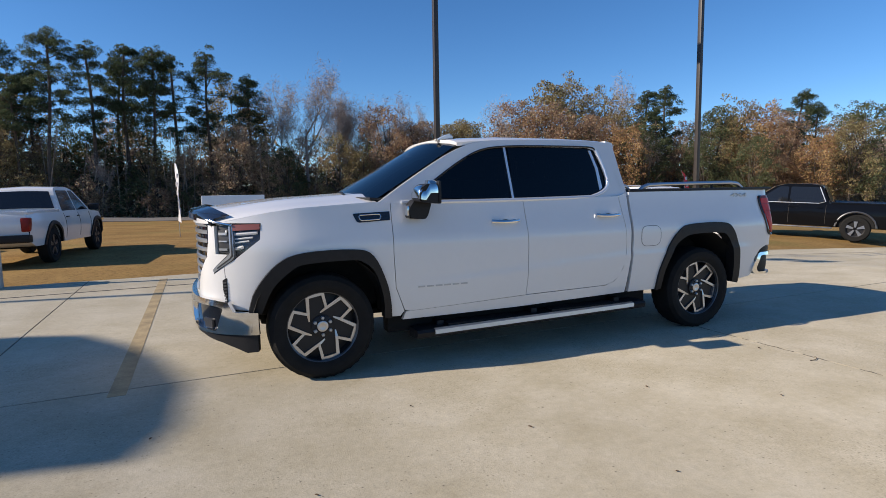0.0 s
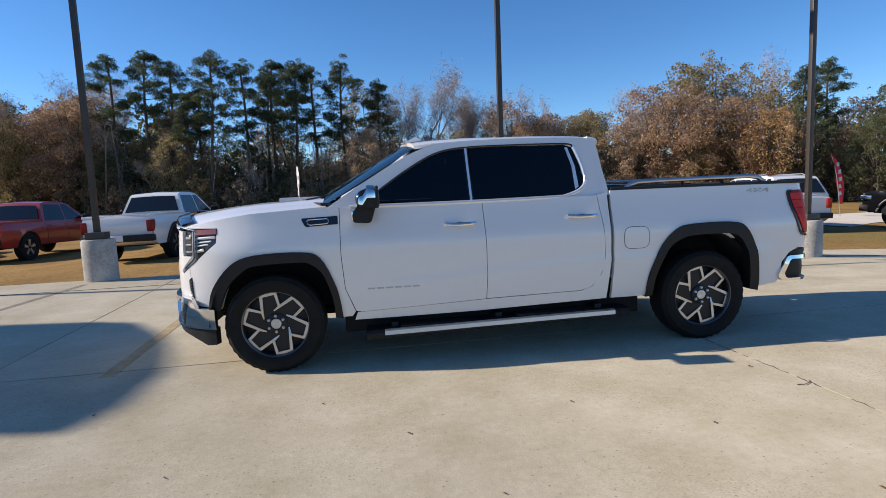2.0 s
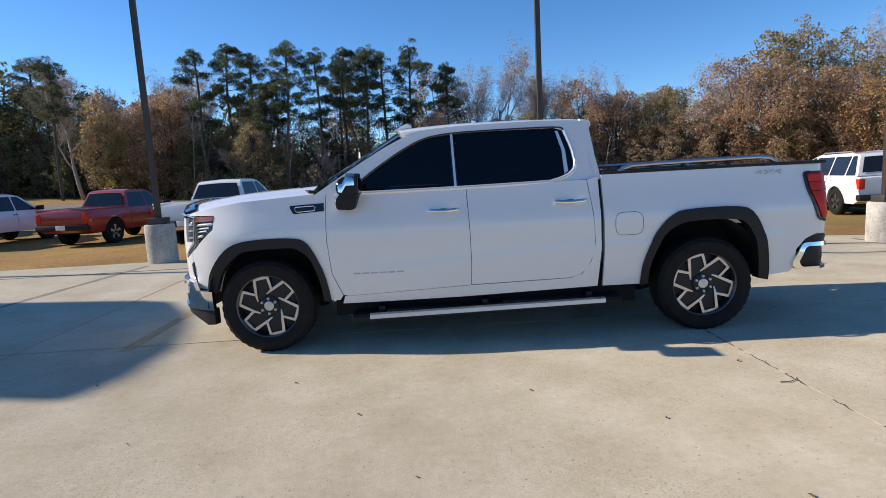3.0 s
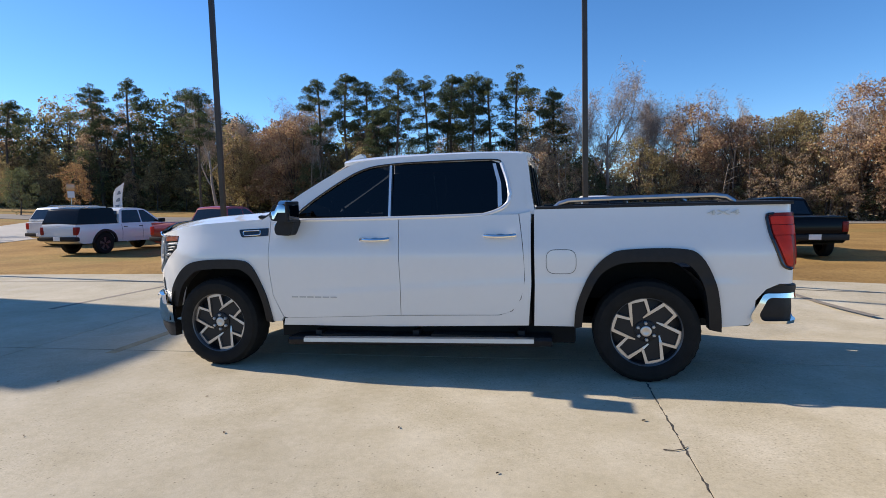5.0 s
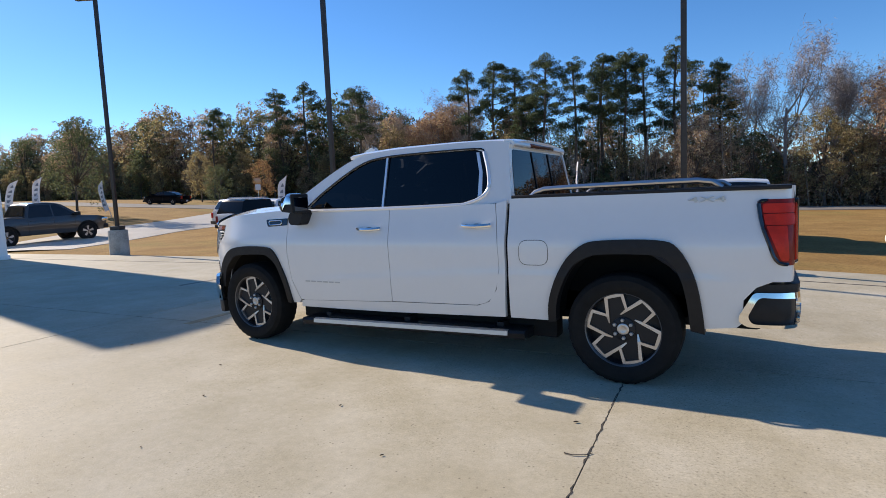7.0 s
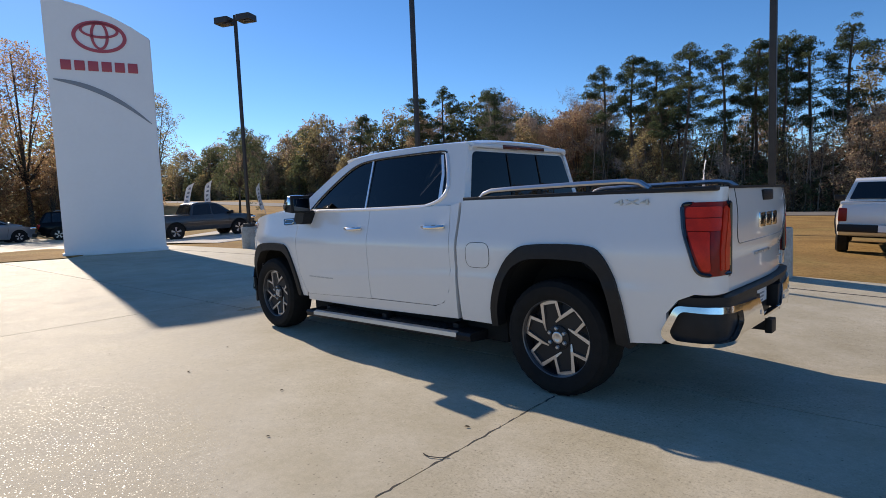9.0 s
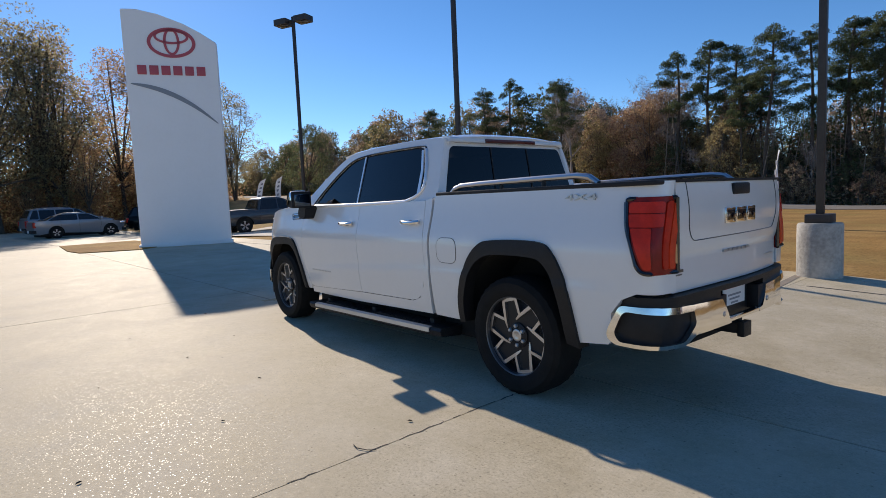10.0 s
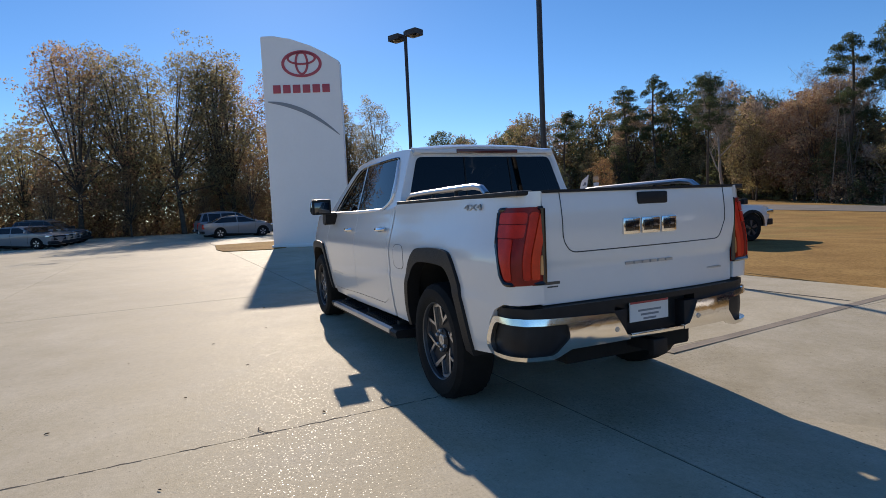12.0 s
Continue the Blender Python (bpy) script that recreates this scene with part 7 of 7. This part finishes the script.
FRONT = [(80, 26), (50, 31), (34, 38), (22, 45), (0, 48), (-14, 48), (-26, 50)]
FAR = [(-26, 50), (-44, 58), (-66, 56), (-95, 52), (-140, 50)]
HORIZON = [(-140, 50), (-200, 30), (-230, -5)]
GROVE = [(-66, 21), (-60, 8), (-57, -6), (-58, -14), (-60, -40)]
PINES = [(-16.8, 47, 11), (-14.7, 46.5, 14.1), (-16.9, 51.1, 12.1), (-11.8, 48.1, 13.9), (-9.8, 49.4, 14.4), (-10.9, 52.3, 13.4), (-7.6, 48.6, 14.3), (-5.8, 49.8, 14), (-3.2, 48.9, 14.4),
         (0.4, 50.8, 12.6), (-38, 48.9, 13.4), (-24, 49.7, 14.4), (-21.1, 49.8, 14.9), (-19.6, 51.3, 14), (37.3, 37, 11.9), (35.4, 36, 9.8), (47.5, 31.5, 10.9), (48.3, 30.4, 9.7), (37.8, 40.4, 12),
         (-54.1, 57.5, 17), (-58.1, 56.5, 15.9), (-49.2, 61.5, 15.9), (-69.4, 53.2, 13.6)]
BEHIND_TRUCK = [(-1, 51.9, 12.9, "olive"), (5.3, 48.3, 13.9, "bare"), (4.1, 49.5, 12.1, "bare"), (8.4, 48.8, 10.9, "bare"), (10.8, 49.3, 12.3, "bare"), (11.8, 48, 11.2, "bare"), (12.8, 46.6, 10.3, "rust"),
                (15.6, 45.7, 9.2, "rust"), (19.8, 45.2, 9.3, "olive"), (18, 45.9, 8.8, "olive"), (8.7, 50.7, 12.2, "bare"), (14, 50.3, 10.8, "bare"), (16.8, 49.6, 9.6, "rust"), (20.5, 48.4, 9.6, "olive")]
BIG_CROWNS = [(23.2, 44.6, 11.7, "bare"), (24.9, 42.6, 11, "rust"), (27.8, 43.2, 13, "olive"), (30, 41.7, 13.1, "olive"), (32.6, 41.1, 12.8, "bare"), (33.4, 39.1, 12, "olive"), (26.7, 39.1, 10.4, "rust"),
              (29.6, 37.1, 9.4, "rust"), (30.5, 35.1, 7.7, "orange"), (33.2, 35.3, 8.1, "green"), (41.5, 35.6, 10.1, "green"), (42.8, 34.2, 10.4, "olive"), (44.1, 32.6, 10, "orange"), (43.5, 30.1, 8.9, "rust"),
              (47.6, 27.9, 8.8, "rust"), (43.6, 26.6, 6.5, "orange"), (47.2, 24.7, 9.3, "green"), (45.7, 25.3, 7.8, "olive"), (36.9, 31.8, 6.6, "green"), (39.1, 29.2, 6.7, "green")]
TOWARDS_ROAD = [(-36.5, 49.8, 13.9, "bare"), (-34.3, 51.2, 9.4, "olive"), (-30, 51.3, 9.9, "rust"), (-26, 51, 13.1, "bare"), (-27.4, 50.4, 10.6, "rust"), (-43.3, 60.9, 16.3, "bare"), (-27.6, 53.8, 13.4, "bare"),
                (-28.8, 53.2, 11.4, "rust"), (-35.3, 56.5, 10.7, "rust"), (-45.5, 59.3, 13.1, "olive")]


def build_woods():
    rng = np.random.default_rng(5)
    for x, y, h in PINES:
        plant("pine", x, y, h, rng)
    for x, y, h, kind in BEHIND_TRUCK + BIG_CROWNS + TOWARDS_ROAD:
        plant(kind, x, y, h, rng)
    autumn = {"brown": 0.42, "rust": 0.18, "olive": 0.2, "green": 0.10, "bare": 0.10}
    low = {"bush_brown": 0.5, "bush_rust": 0.16, "bush_olive": 0.2, "bush_green": 0.14}
    along(FRONT, 3.4, rng, (-2.5, 0.5), autumn, 5.0, 8.0)
    along(FRONT, 3.0, rng, (2, 7), autumn, 7.5, 10.4)
    along(FRONT, 1.9, rng, (-2.5, -0.5), low, 2.0, 3.8)
    along(FRONT, 2.8, rng, (1, 4), low, 3.5, 5.2)
    far = {"far_brown": 0.35, "far_olive": 0.3, "far_green": 0.35}
    along(FAR[:2], 3.2, rng, (-1, 5), far, 10.5, 13.5)
    along(FAR[1:], 3.6, rng, (-0, 7), far, 13.2, 15.6)
    along(FAR, 4.6, rng, (-3.5, -0), far, 4.5, 8.0)
    along(HORIZON, 6.5, rng, (-0, 8), {"far_green": 0.5, "far_olive": 0.3, "far_brown": 0.2}, 9.0, 12.0)
    tall = {"grove_green": 0.68, "grove_olive": 0.32}
    along(GROVE[1:4], 3.4, rng, (-2, 2), tall, 18.0, 22.0)
    along(GROVE[1:4], 4.2, rng, (4, 9), tall, 16.0, 20.0)
    along(GROVE[3:], 3.8, rng, (-3, 3), tall, 11.0, 14.5)
    along(GROVE[:2], 3.0, rng, (-2, 3), tall, 9.0, 14.0)
    along(GROVE, 4.2, rng, (-4, -1.5), {"grove_olive": 0.6, "grove_green": 0.4}, 4.5, 9.0)
    for x, y, h, kind in ((-41.6, 18.3, 7.4, "green"), (-44.5, 33.5, 4.2, "green"), (-52, 47, 5.5, "orange"), (-58, 42, 6.5, "olive")):
        plant(kind, x, y, h, rng)
    for base, protos in PROTO.values():
        for proto in protos:
            if proto.name not in used:
                proto.matrix_basis = pose(62 + base, 58, land(62 + base, 58))


def build_brush():
    """Low tangle of dead stems and leaves at the foot of the woods."""
    rng = np.random.default_rng(9)
    for name, line, shift, n, h, size, leaf, label in (
            ("underbrush", FRONT, 0.0, 50000, 3.2, 0.17, "brown", "tangled brown underbrush at the foot of the woods"),
            ("evergreen_underbrush", FRONT, 3.5, 30000, 5.5, 0.3, "green", "dark green underbrush inside the woods"),
            ("deep_underbrush", FRONT, 9.0, 42000, 8.4, 0.5, "brown", "dense brown growth deep in the woods"),
            ("far_underbrush", FAR, 3.0, 60000, 9.5, 0.42, "olive", "olive underbrush below the far woods"),
            ("deep_far_underbrush", FAR, 10.0, 42000, 11.5, 0.7, "green", "dense green growth deep in the far woods"),
            ("horizon_underbrush", HORIZON, 2.0, 16000, 7.0, 1.0, "green", "dark low woods along the horizon"),
            ("grove_underbrush", GROVE, 2.0, 80000, 8.5, 0.2, "grove_rust", "dark underbrush below the grove"),
            ("deep_grove_underbrush", GROVE, 9.0, 50000, 14.0, 0.38, "grove", "dense growth deep in the grove")):
        seg = np.array(line, float)
        step = np.diff(seg, axis=0)
        step /= np.linalg.norm(step, axis=1)[:, None]
        nrm = np.stack([step[:, 1], -step[:, 0]], 1)
        nrm = np.vstack([nrm, nrm[-1:]])
        seg = seg + nrm * shift
        ln = np.r_[0, np.cumsum(np.hypot(*np.diff(seg, axis=0).T))]
        s = rng.uniform(0, ln[-1], n)
        c = np.stack([np.interp(s, ln, seg[:, 0]), np.interp(s, ln, seg[:, 1])], 1) + rng.normal(0, 1.1, (n, 2))
        z = h * rng.random(n) ** 1.2 * (0.7 + 0.3 * np.sin(s * 0.9) * np.sin(s * 0.37 + 1))
        foot = np.array([land(px, py) for px, py in c])
        me = leaf_mesh(name, np.c_[c, np.maximum(z, 0.05) + foot], size, 0.7, 3)
        me.materials.append(M[leaf])
        tagged(new(name, me), label, "underbrush", kind="stuff")


def build_saplings():
    """Thin bare stems between the trees and the grass."""
    rng = np.random.default_rng(23)
    rods = []
    for (x0, y0), (x1, y1) in zip(FRONT, FRONT[1:]):
        d = math.hypot(x1 - x0, y1 - y0)
        for i in range(round(d * 2.6)):
            k, back = rng.random(), rng.uniform(-2.6, 3.5)
            p = Vector((x0 + (x1 - x0) * k + (y1 - y0) / d * back, y0 + (y1 - y0) * k - (x1 - x0) / d * back, 0))
            p.z = land(p.x, p.y) - 0.05
            h, r = rng.uniform(3.0, 8.5), rng.uniform(0.018, 0.06)
            way = Vector((rng.normal(0, 0.10), rng.normal(0, 0.10), 1))
            bow = Vector((rng.normal(0, 0.25), rng.normal(0, 0.25), 0))
            stem = [p + way * h * q + bow * q * (1 - q) for q in (0, 0.3, 0.6, 0.8, 1)]
            rods.append((stem, r))
            for j in range(int(rng.integers(3, 8))):
                q = rng.uniform(0.3, 0.95)
                f = p + way * h * q + bow * q * (1 - q)
                an, ln = rng.uniform(0, 6.28), rng.uniform(0.4, 1.6)
                e = f + Vector((math.cos(an) * ln, math.sin(an) * ln, rng.uniform(-0.1, 0.9)))
                rods.append(([f, f.lerp(e, 0.5) + Vector((0, 0, 0.08)), e], r * 0.4))
    me = wood_mesh("bare_saplings", rods)
    me.materials.append(M["sapling"])
    tagged(new("bare_saplings", me), "thin grey-brown bare saplings along the edge of the woods", "saplings", kind="stuff")


build_woods()
build_brush()
build_saplings()
